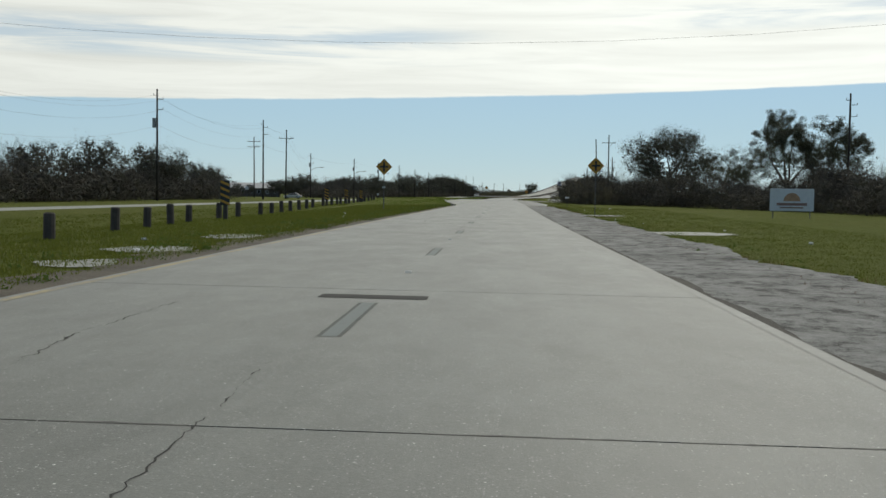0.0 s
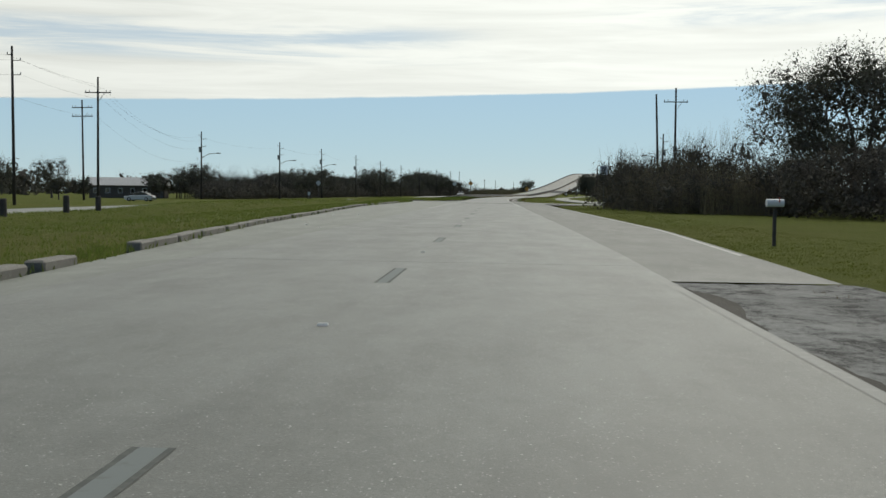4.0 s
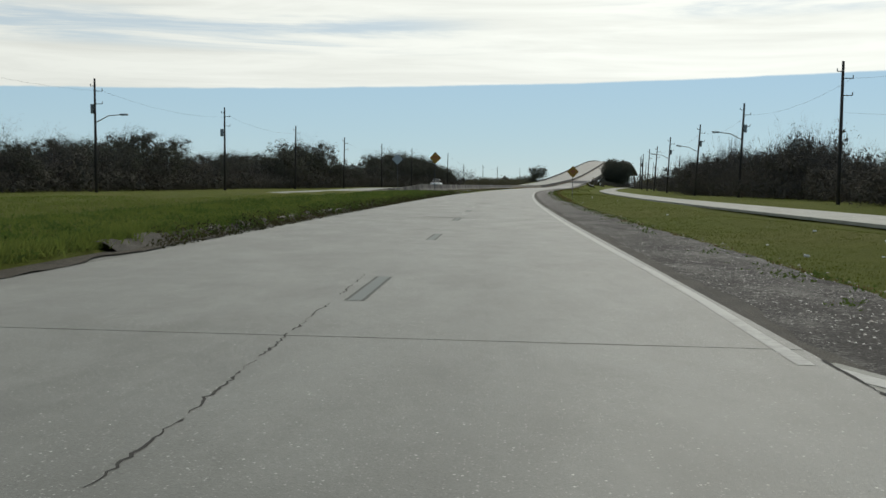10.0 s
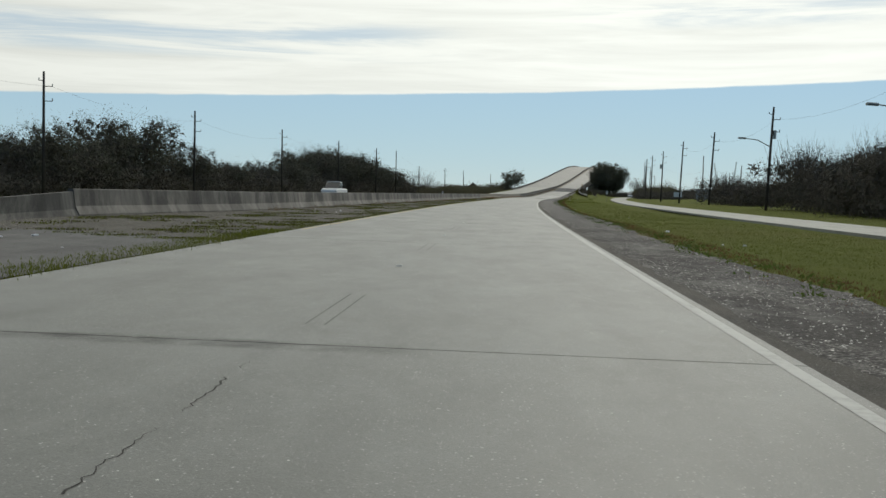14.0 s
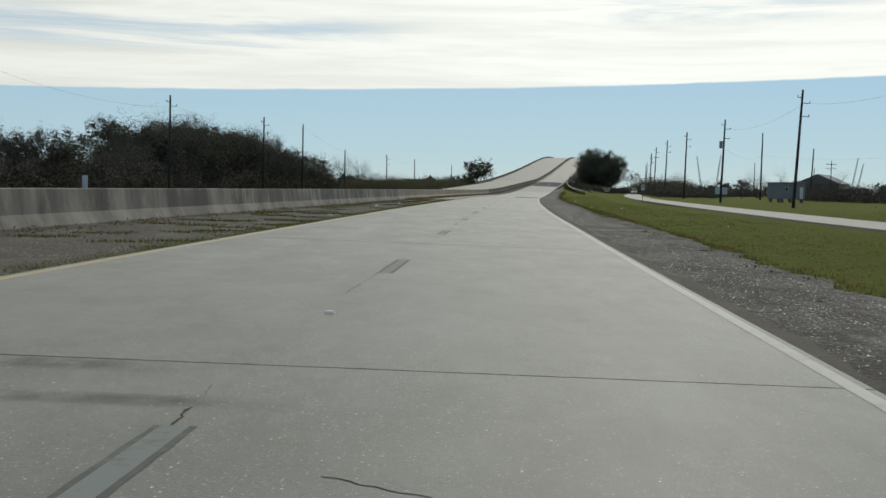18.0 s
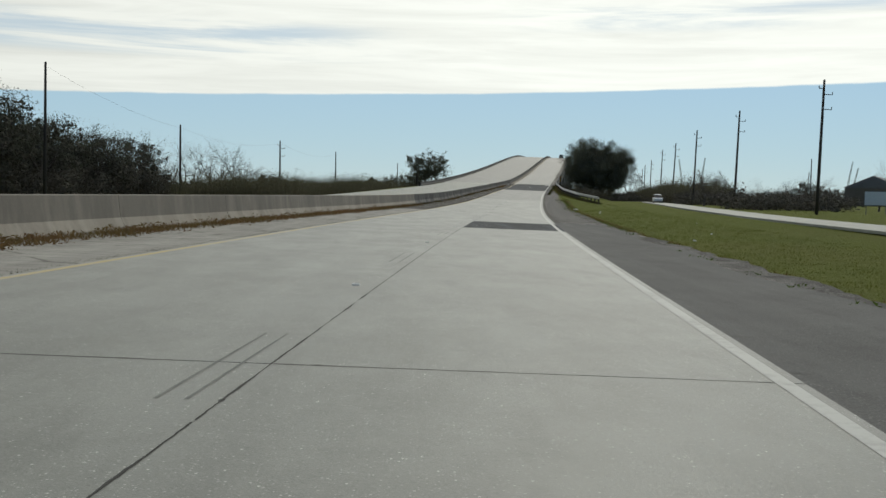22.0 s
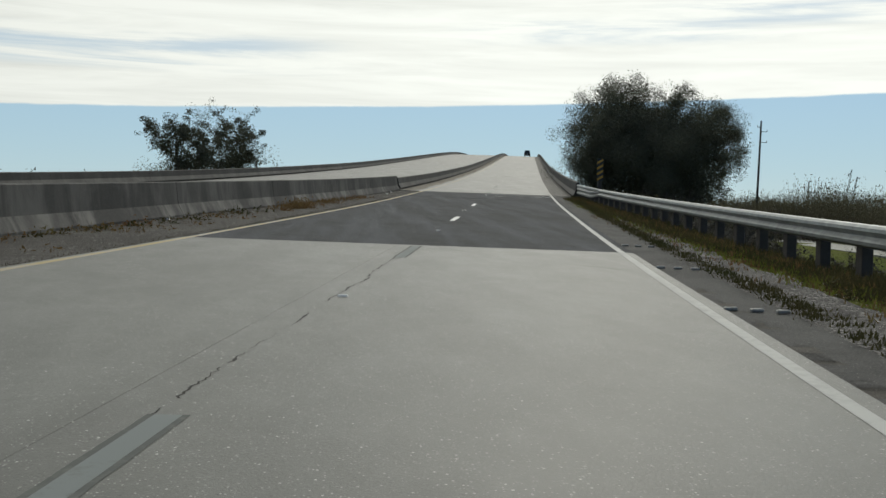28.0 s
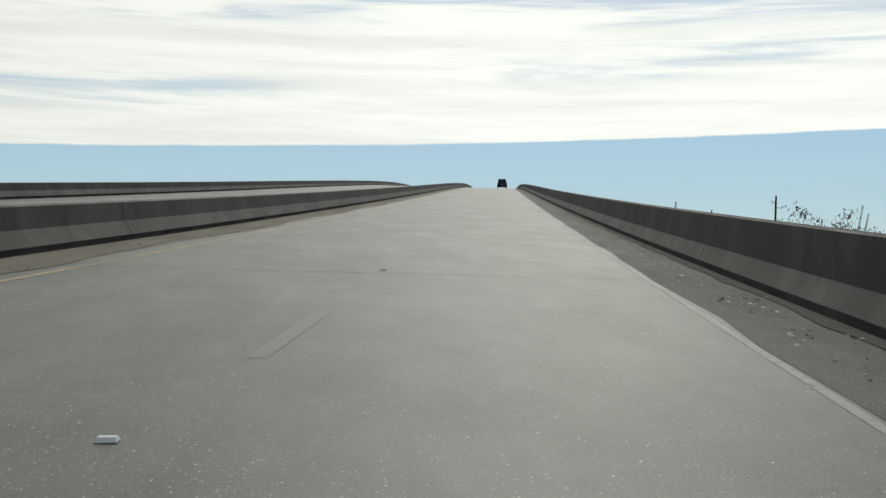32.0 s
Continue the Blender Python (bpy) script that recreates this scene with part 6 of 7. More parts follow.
for i in range(26):
    y = rw.uniform(760, 1000)
    tree(y, rw.uniform(42, 90), BARE[i % 2], "leafless grey tree across the field", "tree", "leafless trees", rw.uniform(.7, 1.0), rw.uniform(0, 360))
tree(358, -43.3, MID[1], "open-crowned tree beyond the far carriageway", "tree", "trees beyond the far carriageway", .76, 25)
tree(374, -47, BARE[1], "leafless grey tree beyond the far carriageway", "tree", "leafless trees", .85, 60)
tree(868, 62, MID[0], "dark evergreen tree across the field", "tree", "trees across the field", .7, 35)
tree(880, 68, BARE[1], "leafless grey tree across the field", "tree", "leafless trees", .8, 15)
tree(503, 36, MID[0], "dense dark tree behind the frontage road", "tree", "roadside trees", .8, 15)
tree(901, 13.95, OAK[0], "large spreading evergreen oak beside the bridge", "tree", "trees by the bridge", 1.0, 70)
tree(902, 7.0, BARE[0], "bare twiggy tree under the oak", "tree", "trees by the bridge", .93, 0)
tree(899, -31.5, LEFTOAK, "open-crowned evergreen tree beyond the parallel bridge", "tree", "trees by the bridge", 1.12, 80)
tree(905, -36, MID[0], "small evergreen tree in the marsh scrub", "tree", "trees by the bridge", .8, 10)
tree(930, -44, MID[1], "small evergreen tree in the marsh scrub", "tree", "trees by the bridge", .8, 60)
tree(1027, 43, MID[0], "small evergreen tree beyond the bridge", "tree", "trees by the bridge", .8, 30)
tree(1031, 38, BARE[0], "bare twiggy tree beyond the bridge", "tree", "trees by the bridge", .8, 90)
tree(990, 25.8, THIN[1], "bare twiggy tree below the bridge", "tree", "trees by the bridge", 1.12, 60)
tree(790, 28.0, THIN[1], "twiggy grey bush tree beyond the frontage road", "tree", "leafless trees", .6, 140)
tree(806, 28.0, BARE[1], "thin leafless tree beyond the frontage road", "tree", "leafless trees", .7, 200)
for i in range(10):
    tree(960 + i * 12, -50 - rw.uniform(0, 30), MID[i % 2], "small dark tree on the marsh", "tree", "marsh trees", rw.uniform(.5, .8), i * 50)

# ---- grass tufts and weeds ----
def tuft_field(name, places, n, h, mat, label, spread=.12):
    rs = np.random.RandomState(len(places) % 9973)
    P = np.repeat(np.array(places), n, 0)
    m = len(P)
    base = P + np.stack([rs.normal(size=m) * spread, rs.normal(size=m) * spread, np.zeros(m)], 1)
    ang = rs.uniform(0, math.tau, m)
    w = 0.006 + 0.05 * h + 0.006 * rs.uniform(size=m)
    side = np.stack([np.cos(ang) * w, np.sin(ang) * w, np.zeros(m)], 1)
    top = base + np.stack([rs.normal(size=m) * h * .4, rs.normal(size=m) * h * .4, h * rs.uniform(.5, 1.3, m)], 1)
    v = np.stack([base - side, base + side, top], 1).reshape(-1, 3)
    return tagged(new(name, tri_mesh(name, v, np.arange(m * 3).reshape(-1, 3), mat)), label, "grass", kind="stuff")


def scatter(n, y0, y1, va, vb, seed, lift=0.0):
    r = random.Random(seed)
    out = []
    for _ in range(n):
        y = r.uniform(y0, y1)
        a, b = (va(y) if callable(va) else va), (vb(y) if callable(vb) else vb)
        v = a + (b - a) * r.random() ** 1.4
        if v > opening(y):
            out.append((road_x(y, v), y, ground_z(y, v) + lift))
    return out


right_edge = lambda y: 5.2 if y < 128 else (table(y, (128, 262), (6, 6.2)) if y < 262 else table(y, (276, 279, 282, 288, 300, 620, 700, 853), (9.7, 7.2, 5.9, 4.6, 4.7, 5.6, 5.2, 4.4)))
tuft_field("grass", scatter(16000, 5, 118, -6.1, -18, 4), 9, .07, M_BLADE, "rough green grass beside the bollards")
tuft_field("grass", scatter(16000, 0, 128, 5.0, 16, 1) + scatter(5000, 130, 255, 6.0, 12, 2) + scatter(22000, 282, 800, right_edge, 13, 3), 6, .036, M_BLADE, "short green roadside grass")
tuft_field("grass", scatter(7000, 118, 255, lambda y: left_edge(y) - .3, -26, 5) + scatter(20000, 278, 410, lambda y: left_edge(y) - .3, -18, 6) + scatter(9000, 278, 335, lambda y: left_edge(y) - .3, -27, 16), 6, .085, M_LUSH, "lush green grass on the median")
tuft_field("grass", scatter(3600, 286, 400, lambda y: left_edge(y) - .2, lambda y: left_edge(y) - .7, 7), 8, .17, M_LUSH, "tall weeds over the broken kerb", .1)
tuft_field("grass", scatter(1500, 278, 286, lambda y: left_edge(y) - .4, lambda y: opening(y) + .3, 17), 9, .2, M_LUSH, "lush grass at the median nose", .15)
tuft_field("grass", scatter(1400, 236, 256, lambda y: left_edge(y) - .1, lambda y: left_edge(y) - 4, 75), 9, .2, M_LUSH, "lush grass mound at the end of the median", .2)
tuft_field("grass", scatter(1500, 118, 255, lambda y: left_edge(y) - .1, lambda y: left_edge(y) - .5, 8), 6, .13, M_LUSH, "weeds along the kerb", .1)
tuft_field("weeds", scatter(1500, 636, 700, lambda y: barrier_v(y) + .1, lambda y: barrier_v(y) + .7, 19, .08), 9, .2, M_DRY, "dense rust-brown weeds along the barrier foot", .15)
rail_line = lambda y: table(y, (764, 775, 800, 851), (10.0, 7.4, 5.6, 3.6))
tuft_field("weeds", scatter(520, 774, 850, lambda y: rail_line(y) + .3, lambda y: max(2.9, rail_line(y) - 1.7), 23, .06), 6, .10, M_DRY, "dry brown weeds under the guard rail", .14)
tuft_field("grass", scatter(1300, 774, 848, lambda y: rail_line(y) + .2, lambda y: max(3.0, rail_line(y) - 1.3), 24, .06), 7, .085, M_BLADE, "green weeds under the guard rail", .14)
tuft_field("weeds", scatter(150, 826, 840, lambda y: barrier_v(y) + .1, lambda y: barrier_v(y) + .9, 25, .1), 9, .2, M_DRY, "rust-brown weeds at the barrier's end", .16)
tuft_field("weeds", scatter(2400, 470, 853, lambda y: barrier_v(y) + .05, lambda y: barrier_v(y) + .8, 9, .08), 7, .10, M_DRY, "rust-brown dry weeds along the barrier foot", .13)
def weed_clumps(name, places, n, r, h, leaf, mat, label):
    """Low broad-leaved weeds: small mounds of leaves."""
    rs = np.random.RandomState(len(places) + n)
    P = np.array(places)
    k = rs.randint(0, len(P), n * len(P))
    big = rs.uniform(.5, 1.4, len(P))[k]
    d = rs.normal(size=(len(k), 3))
    d /= np.linalg.norm(d, axis=1)[:, None]
    d[:, 2] = np.abs(d[:, 2])
    c = P[k] + d * (rs.uniform(.2, 1, len(k)) ** .5 * big)[:, None] * (r, r, h)
    v, t = leaf_tris(rs, c, leaf)
    return tagged(new(name, tri_mesh(name, v, t, mat)), label, "weeds", kind="stuff")


weed_clumps("weeds", scatter(1700, 299, 402, lambda y: left_edge(y) + .26, lambda y: left_edge(y) - .5, 41, -.05), 40, .32, .24, .08, M_LUSHLEAF, "low broad-leaved weeds hanging over the broken kerb")
weed_clumps("weeds", scatter(2300, 297, 403, lambda y: left_edge(y) + .40, lambda y: left_edge(y) - .1, 52, -.02), 50, .34, .30, .06, M_ROUGHWEED, "dark brown-green weeds over the face of the broken kerb")
weed_clumps("weeds", scatter(1000, 279, 402, lambda y: left_edge(y) - .3, lambda y: left_edge(y) - 7, 42), 30, .4, .16, .08, M_LUSHLEAF, "low clover and weeds in the median grass")
weed_clumps("weeds", scatter(900, 286, 760, lambda y: right_edge(y) + .3, lambda y: right_edge(y) - 1.0, 43, .02), 26, .28, .12, .06, M_LUSHLEAF, "weed clumps at the grass edge")
weed_clumps("weeds", scatter(260, 2, 126, 4.4, 7.5, 44), 26, .3, .1, .06, M_LUSHLEAF, "weed clumps at the shoulder's edge")
weed_clumps("weeds", scatter(260, 2, 118, -5.9, -8.5, 45), 26, .3, .12, .06, M_LUSHLEAF, "weed clumps on the verge")
weed_clumps("weeds", scatter(26, 823, 827, -6.5, -7.1, 47, .05), 60, .35, .4, .07, M_DRY, "rust-brown weed clump at the barrier's foot")
weed_clumps("weeds", scatter(900, 440, 815, lambda y: barrier_v(y) + .05, lambda y: barrier_v(y) + .75, 48, .07), 34, .3, .22, .06, M_DRY, "rust-brown weeds along the barrier foot")
weed_clumps("weeds", scatter(300, 786, 851, 4.4, 7.5, 46), 30, .3, .18, .07, M_ROUGHWEED, "weed clumps below the guard rail")
tuft_field("grass", scatter(2600, 766, 806, lambda y: rail_line(y) - .4, lambda y: rail_line(y) + .9, 65), 9, .24, M_ROUGHWEED, "tall grass round the guard rail's flared end", .16)
tuft_field("grass", scatter(1500, 780, 850, lambda y: table(y, (772, 786, 830, 853), (2.6, 2.98, 3.08, 3.4)), lambda y: table(y, (772, 786, 830, 853), (2.9, 3.3, 3.4, 3.5)), 71, .11), 8, .05, M_ROUGHWEED, "strip of dull green grass along the asphalt shoulder", .07)
tuft_field("weeds", scatter(600, 786, 848, lambda y: rail_line(y) - .5, lambda y: rail_line(y) + .4, 72, .08), 8, .12, M_DRY, "rust-brown weeds round the rail posts", .15)
tuft_field("grass", scatter(1900, 786, 848, lambda y: rail_line(y) - .9, lambda y: rail_line(y) + .6, 73, .08), 8, .09, M_ROUGHWEED, "dull green weeds round the rail posts", .15)
weed_clumps("weeds", scatter(150, 786, 832, lambda y: barrier_v(y) + .1, lambda y: -6.1, 74, .08), 50, .4, .16, .06, M_DRY, "rust-brown weeds spreading over the left shoulder")
tuft_field("weeds", scatter(900, 800, 851, 4.2, 6.5, 10), 8, .12, M_DRY, "dry weeds under the guard rail", .15)
tuft_field("weeds", scatter(3600, 800, 852, lambda y: rail_line(y) - .3, lambda y: rail_line(y) + 4.5, 21), 12, .2, M_ROUGHWEED, "green and brown weeds on the slope behind the guard rail", .2)
tuft_field("weeds", scatter(8000, 290, 760, lambda y: right_edge(y) + .7, lambda y: right_edge(y) - 1.0, 11, .02), 6, .06, M_DRY, "dry weeds along the gravel edge", .12)
tuft_field("weeds", scatter(900, 0, 128, 4.0, 6.2, 12), 6, .10, M_DRY, "dry weeds on the old shoulder", .12)
tuft_field("weeds", scatter(1500, 396, 560, lambda y: -5.7, lambda y: barrier_v(y) + .5, 13, .09), 6, .11, M_DRY, "weeds in the cracks of the left shoulder", .2)
tuft_field("grass", scatter(5200, 398, 600, -5.56, -6.0, 61, .17), 8, .045, M_BLADE, "strip of grass along the yellow line", .13)
tuft_field("weeds", scatter(700, 399, 420, -5.6, -6.3, 66, .16), 9, .085, M_BLADE, "straggling grey-green weeds beside the apron", .18)
tuft_field("weeds", scatter(5000, 398, 690, -5.54, -5.75, 62, .17), 7, .03, M_ROUGHWEED, "brown weeds along the yellow line", .12)
tuft_field("weeds", scatter(3600, 690, 840, -5.5, -5.72, 67, .17), 7, .035, M_ROUGHWEED, "dark strip of weeds along the yellow line", .1)
weed_clumps("weeds", scatter(420, 590, 702, lambda y: barrier_v(y) + .1, lambda y: barrier_v(y) + .9, 63, .08), 60, .45, .26, .07, M_DRY, "tall rust-brown weeds piled along the barrier")
weed_clumps("weeds", scatter(330, 700, 822, lambda y: barrier_v(y) + .05, lambda y: barrier_v(y) + .8, 64, .08), 50, .4, .2, .07, M_ROUGHWEED, "dark weeds at the foot of the barrier")
crack_rows = []
rc = random.Random(31)
for k in range(250):
    y = 413 + 190 * rc.random() ** 1.4
    a = rc.uniform(left_edge(y) + .4, -5.8)
    for q in range(26):
        v = a + q * .035 + rc.uniform(-.06, .06)
        yy = y + rc.uniform(-.08, .08) + q * rc.uniform(0, .05)
        if v < -5.5:
            crack_rows.append((road_x(yy, v), yy, surf(yy, v) - .03))
tuft_field("grass", crack_rows[::2], 7, .055, M_BLADE, "grass growing along shoulder cracks", .13)
tuft_field("weeds", crack_rows[1::2], 6, .05, M_ROUGHWEED, "brown weeds along shoulder cracks", .13)


# ---- poles and wires ----
def bracket(e, z, side, length=0.9):
    part("bracket", bm_box(length, 0.09, 0.07, (side * length / 2, 0, z)), M_POLE, e)
    part("insulator", bm_tube([(side * length, 0, z + 0.03), (side * length, 0, z + .28)], [0.06, 0.045], 6), M_STEEL, e)


def utility_pole(y, v, h, kind="plain", lean=0.0, turn=0.0, side=1, label=None):
    label = label or {"plain": "dark timber utility pole with side brackets", "lamp": "dark timber utility pole carrying a street lamp", "cross": "dark timber utility pole with a long crossarm",
                      "bare": "bare dark timber pole", "double": "dark timber utility pole with two crossarms", "transformer": "dark timber utility pole with a transformer can"}[kind]
    e = empty("utility_pole", pose(road_x(y, v), y, ground_z(y, v) - 0.3, 0, lean, turn), label, "utility pole", "utility poles")
    h = h + 0.6
    part("pole", bm_tube([(0, 0, 0), (0, 0, h * .5), (0, 0, h)], [.19, .16, .12], 8), M_POLE, e, "", True)
    if kind in ("plain", "lamp", "transformer"):
        bracket(e, h - 1.5, side)
        bracket(e, h - 3.0, side)
        bracket(e, h - 0.9, -side, 0.5)
    if kind == "lamp":
        part("lamp_arm", bm_tube([(0, 0, h * .62), (-side * 1.6, 0, h * .68), (-side * 3.2, 0, h * .69)] if v > 0 else [(0, 0, h * .62), (1.6, 0, h * .68), (3.2, 0, h * .69)], [.07, .06, .05], 6), M_STEEL, e)
        s2 = -side if v > 0 else 1
        head = bm_box(.95, .36, .22, (s2 * 3.5, 0, h * .69), .05)
        part("lamp_head", head, M_STEEL, e)
        part("bracket_can", bm_tube([(s2 * -.35, 0, h * .70), (s2 * -.35, 0, h * .78)], [.2, .2], 8), M_STEEL, e)
    if kind == "transformer":
        part("transformer_can", bm_tube([(-side * .45, 0, h * .66), (-side * .45, 0, h * .745)], [.28, .28], 10), M_STEEL, e)
    if kind in ("cross", "double"):
        for z in ([h - 2.0] if kind == "cross" else [h - 1.2, h - 2.6]):
            part("crossarm", bm_box(3.4, .12, .13, (0, 0, z)), M_POLE, e)
            for x in (-1.6, -1.1, 1.1, 1.6):
                part("insulator", bm_tube([(x, 0, z + .06), (x, 0, z + .34)], [.05, .04], 6), M_STEEL, e)
        part("brace", bm_tube([(.9, .05, h - 2.0), (0, .05, h - 3.2)], [.03, .03], 5), M_STEEL, e)
    return e


LEFT_POLES = [(60, -52, 15.5, "plain"), (156, -51.7, 16.1, "transformer"), (223.8, -51, 16.4, "plain"), (248.4, -51.2, 15.8, "cross"), (284, -67, 15.9, "double"), (328, -60.0, 13.4, "lamp"), (369, -53, 13.3, "lamp"), (405.2, -49.7, 13.2, "lamp"),
              (453.5, -48.5, 13.2, "transformer"), (500.6, -48.4, 12.8, "plain"), (549, -48.5, 12.5, "plain"), (602, -49, 12.8, "plain"), (653.9, -49.2, 13.3, "plain"), (705, -50.3, 13.8, "plain"),
              (732, -49.8, 14.1, "bare"), (774, -50, 10.3, "bare"), (829.7, -50.3, 10.9, "plain"), (888.4, -52.5, 11.2, "bare"), (896.6, -33.4, 9.2, "bare"), (1006, -57, 12, "bare")]
for y, v, h, k in LEFT_POLES:
    utility_pole(y, v, h, k, random.Random(int(y)).uniform(-.6, .6))
RIGHT_POLES = [(146, 45, 15.3, "plain", 0), (262, 22.2, 15.0, "bare", -2.0), (268.7, 25.4, 16.5, "cross", 0), (318, 31, 12.8, "lamp", .6), (377, 29, 12.3, "plain", .3), (424.1, 29.1, 12.1, "lamp", 2.0), (474.6, 30.2, 12.4, "lamp", 3.2),
               (523, 29.8, 12.2, "lamp", 2.6), (574, 30.5, 11.9, "plain", 3.0), (626.7, 31.1, 13.1, "plain", 2.6), (676.3, 30.8, 12.9, "transformer", 1.6), (727.2, 30.4, 13.4, "plain", 1.2), (727.8, 46.3, 13.6, "bare", .4), (739, 59, 11, "bare", 2.5),
               (773, 30, 13.7, "plain", 1.5), (821, 30, 13.8, "plain", 1.6), (869, 30.5, 13.6, "plain", 2.2), (937.7, 32.9, 15.3, "plain", 1.5), (985, 33, 14, "plain", 1.0), (1035, 34, 14, "plain", 1.0), (1085, 36, 14, "plain", 1.0), (900, 70, 12, "bare", 0), (860, 90, 12, "double", 0)]
for y, v, h, k, lean in RIGHT_POLES:
    utility_pole(y, v, h, k, lean)


def wire(points, label="slack overhead power line between the poles"):
    segs = []
    for a, b in zip(points, points[1:]):
        a, b = np.array(a), np.array(b)
        sag = 0.00045 * np.linalg.norm(b - a) ** 2 * 0.9
        pts = [a + (b - a) * f - np.array((0, 0, 4 * sag * f * (1 - f))) for f in np.linspace(0, 1, 13)]
        segs += [(p, q, .009, .009) for p, q in zip(pts, pts[1:])]
    v, t = tube_arrays(segs, 3)
    tagged(new("power_line", tri_mesh("power_line", v, t, M_WIRE)), label, "power line", "power lines")


def top_of(y, v, h, dx, dz):
    return (road_x(y, v) + dx, y, ground_z(y, v) + h + dz)


for dx, dz in ((.9, -1.2), (.9, -2.7), (-.5, -.6), (0.2, -5.0)):
    wire([top_of(y, v, h, dx, dz) for y, v, h, k in LEFT_POLES[:4]] + [top_of(*LEFT_POLES[5][:3], dx, dz)])
wire([top_of(y, v, h, .9, -1.2) for y, v, h, k in LEFT_POLES[5:14]])
wire([top_of(y, v, h, .2, -.2) for y, v, h, k in LEFT_POLES[14:18]])
wire([top_of(y, v, h, .9, -1.2) for y, v, h, k, l in RIGHT_POLES[3:11]])
wire([top_of(*RIGHT_POLES[10][:3], .2, -4.0), top_of(*RIGHT_POLES[12][:3], .2, -4.4), top_of(*RIGHT_POLES[13][:3], 0, -2), top_of(700, 95, 12, 0, 0)])
wire([top_of(377, 29, 12.3, 0, -4.2), top_of(372, 75, 12, 0, -3)])
wire([top_of(*LEFT_POLES[0][:3], 0, -2), top_of(72, 48, 16, 0, 0)], "overhead power line crossing the road")


# ---- signs ----
def diamond(e, z, diag, mat, back=False):
    h = diag / 2
    bm = bmesh.new()
    r = 0.06
    pts = []
    for k in range(4):
        a = k * math.pi / 2
        for o in (-1, 1):
            b = a + o * 0.07
            pts.append((math.cos(b) * (h - r * .6), math.sin(b) * (h - r * .6)))
    f = [bm.verts.new((x, 0, z + q)) for x, q in pts]
    g = [bm.verts.new((x, .006, z + q)) for x, q in pts]
    bm.faces.new(f)
    bm.faces.new(g[::-1])
    for i in range(len(f)):
        j = (i + 1) % len(f)
        bm.faces.new((f[j], f[i], g[i], g[j]))
    return part("plate", bm, mat, e)


def border(e, z, diag):
    h = diag / 2 - 0.07
    bm = bmesh.new()
    for k in range(4):
        a, b = k * math.pi / 2, (k + 1) * math.pi / 2
        p, q = Vector((math.cos(a) * h, -.004, z + math.sin(a) * h)), Vector((math.cos(b) * h, -.004, z + math.sin(b) * h))
        s_ = 1 - .022 / h
        c = Vector((0, -.004, z))
        bm.faces.new([bm.verts.new(x) for x in (p, q, c + (q - c) * s_, c + (p - c) * s_)])
    part("border", bm, M_BLACK, e)


def post(e, h, mat=M_POST, w=.06):
    part("post", bm_box(w, .035, h, (0, .03, h / 2 - .3), .004), mat, e)


def warning_sign(y, v, zc, diag, motif, turn=0.0, lean=0.0, label="yellow diamond warning sign on a steel post", back=False):
    g = ground_z(y, v)
    e = empty("warning_sign", pose(road_x(y, v), y, g, 0, lean, turn), label, "road sign", "diamond signs")
    zc -= g
    diamond(e, zc, diag, M_ALU if back else M_YELLOW)
    post(e, zc + .3 + (diag * .4 if back else -.1))
    if not back:
        border(e, zc, diag)
    if motif == "cross":
        part("symbol", bm_box(.62, .004, .13, (0, -.005, zc)), M_BLACK, e)
        part("symbol", bm_box(.13, .004, .72, (0, -.0065, zc)), M_BLACK, e)
    if motif == "lines":
        for k, w in ((.19, .34), (0.02, .68), (-.16, .3)):
            part("lettering_bar", bm_box(w, .004, .09, (0, -.005, zc + k)), M_RED, e)
    return e


warning_sign(79.1, -9.1, 3.15, 1.22, "cross", 0, 0, "yellow diamond crossroads warning sign on a steel post")
warning_sign(79.4, 6.45, 3.42, 1.24, "cross", 0, 0, "yellow diamond crossroads warning sign on a steel post")
warning_sign(395.8, -8.5, 3.92, 1.27, "lines", 2, 1.2, "yellow diamond warning sign with faded lettering")
warning_sign(395.2, 6.3, 2.58, 1.27, "lines", -2, .6, "yellow diamond warning sign with faded lettering")
warning_sign(397.7, -12.7, 3.8, 1.22, "", 0, -1.2, "grey back of a diamond road sign on a post", True)
warning_sign(350, -40, 3.3, 1.2, "", 5, 0, "grey back of a diamond road sign on a post", True)


def letters(text, size, m, mat, parent):
    cu = bpy.data.curves.new("lettering", "FONT")
    cu.body, cu.size, cu.align_x, cu.align_y, cu.extrude = text, size, "CENTER", "CENTER", 0.002
    tmp = bpy.data.objects.new("lettering", cu)
    scene.collection.objects.link(tmp)
    dg = bpy.context.evaluated_depsgraph_get()
    me = bpy.data.meshes.new_from_object(tmp.evaluated_get(dg))
    bpy.data.objects.remove(tmp)
    me.materials.clear()
    me.materials.append(mat)
    ob = child("lettering", me, parent)
    ob.matrix_basis = m
    return ob


def plate_sign(name, y, v, z0, w, h, label, category, mat=M_SIGNWHITE, legs=1, turn=0.0, legmat=M_POST):
    g = ground_z(y, v)
    e = empty(name, pose(road_x(y, v), y, g, 0, 0, turn), label, category)
    z0 -= g
    part("plate", bm_box(w, .02, h, (0, 0, z0 + h / 2), .005), mat, e)
    for x in ([0] if legs == 1 else [-w * .42, w * .42]):
        part("post", bm_box(.07, .05, z0 + h * .8 + .3, (x, .04, (z0 + h * .8) / 2 - .15)), legmat, e)
    return e, z0


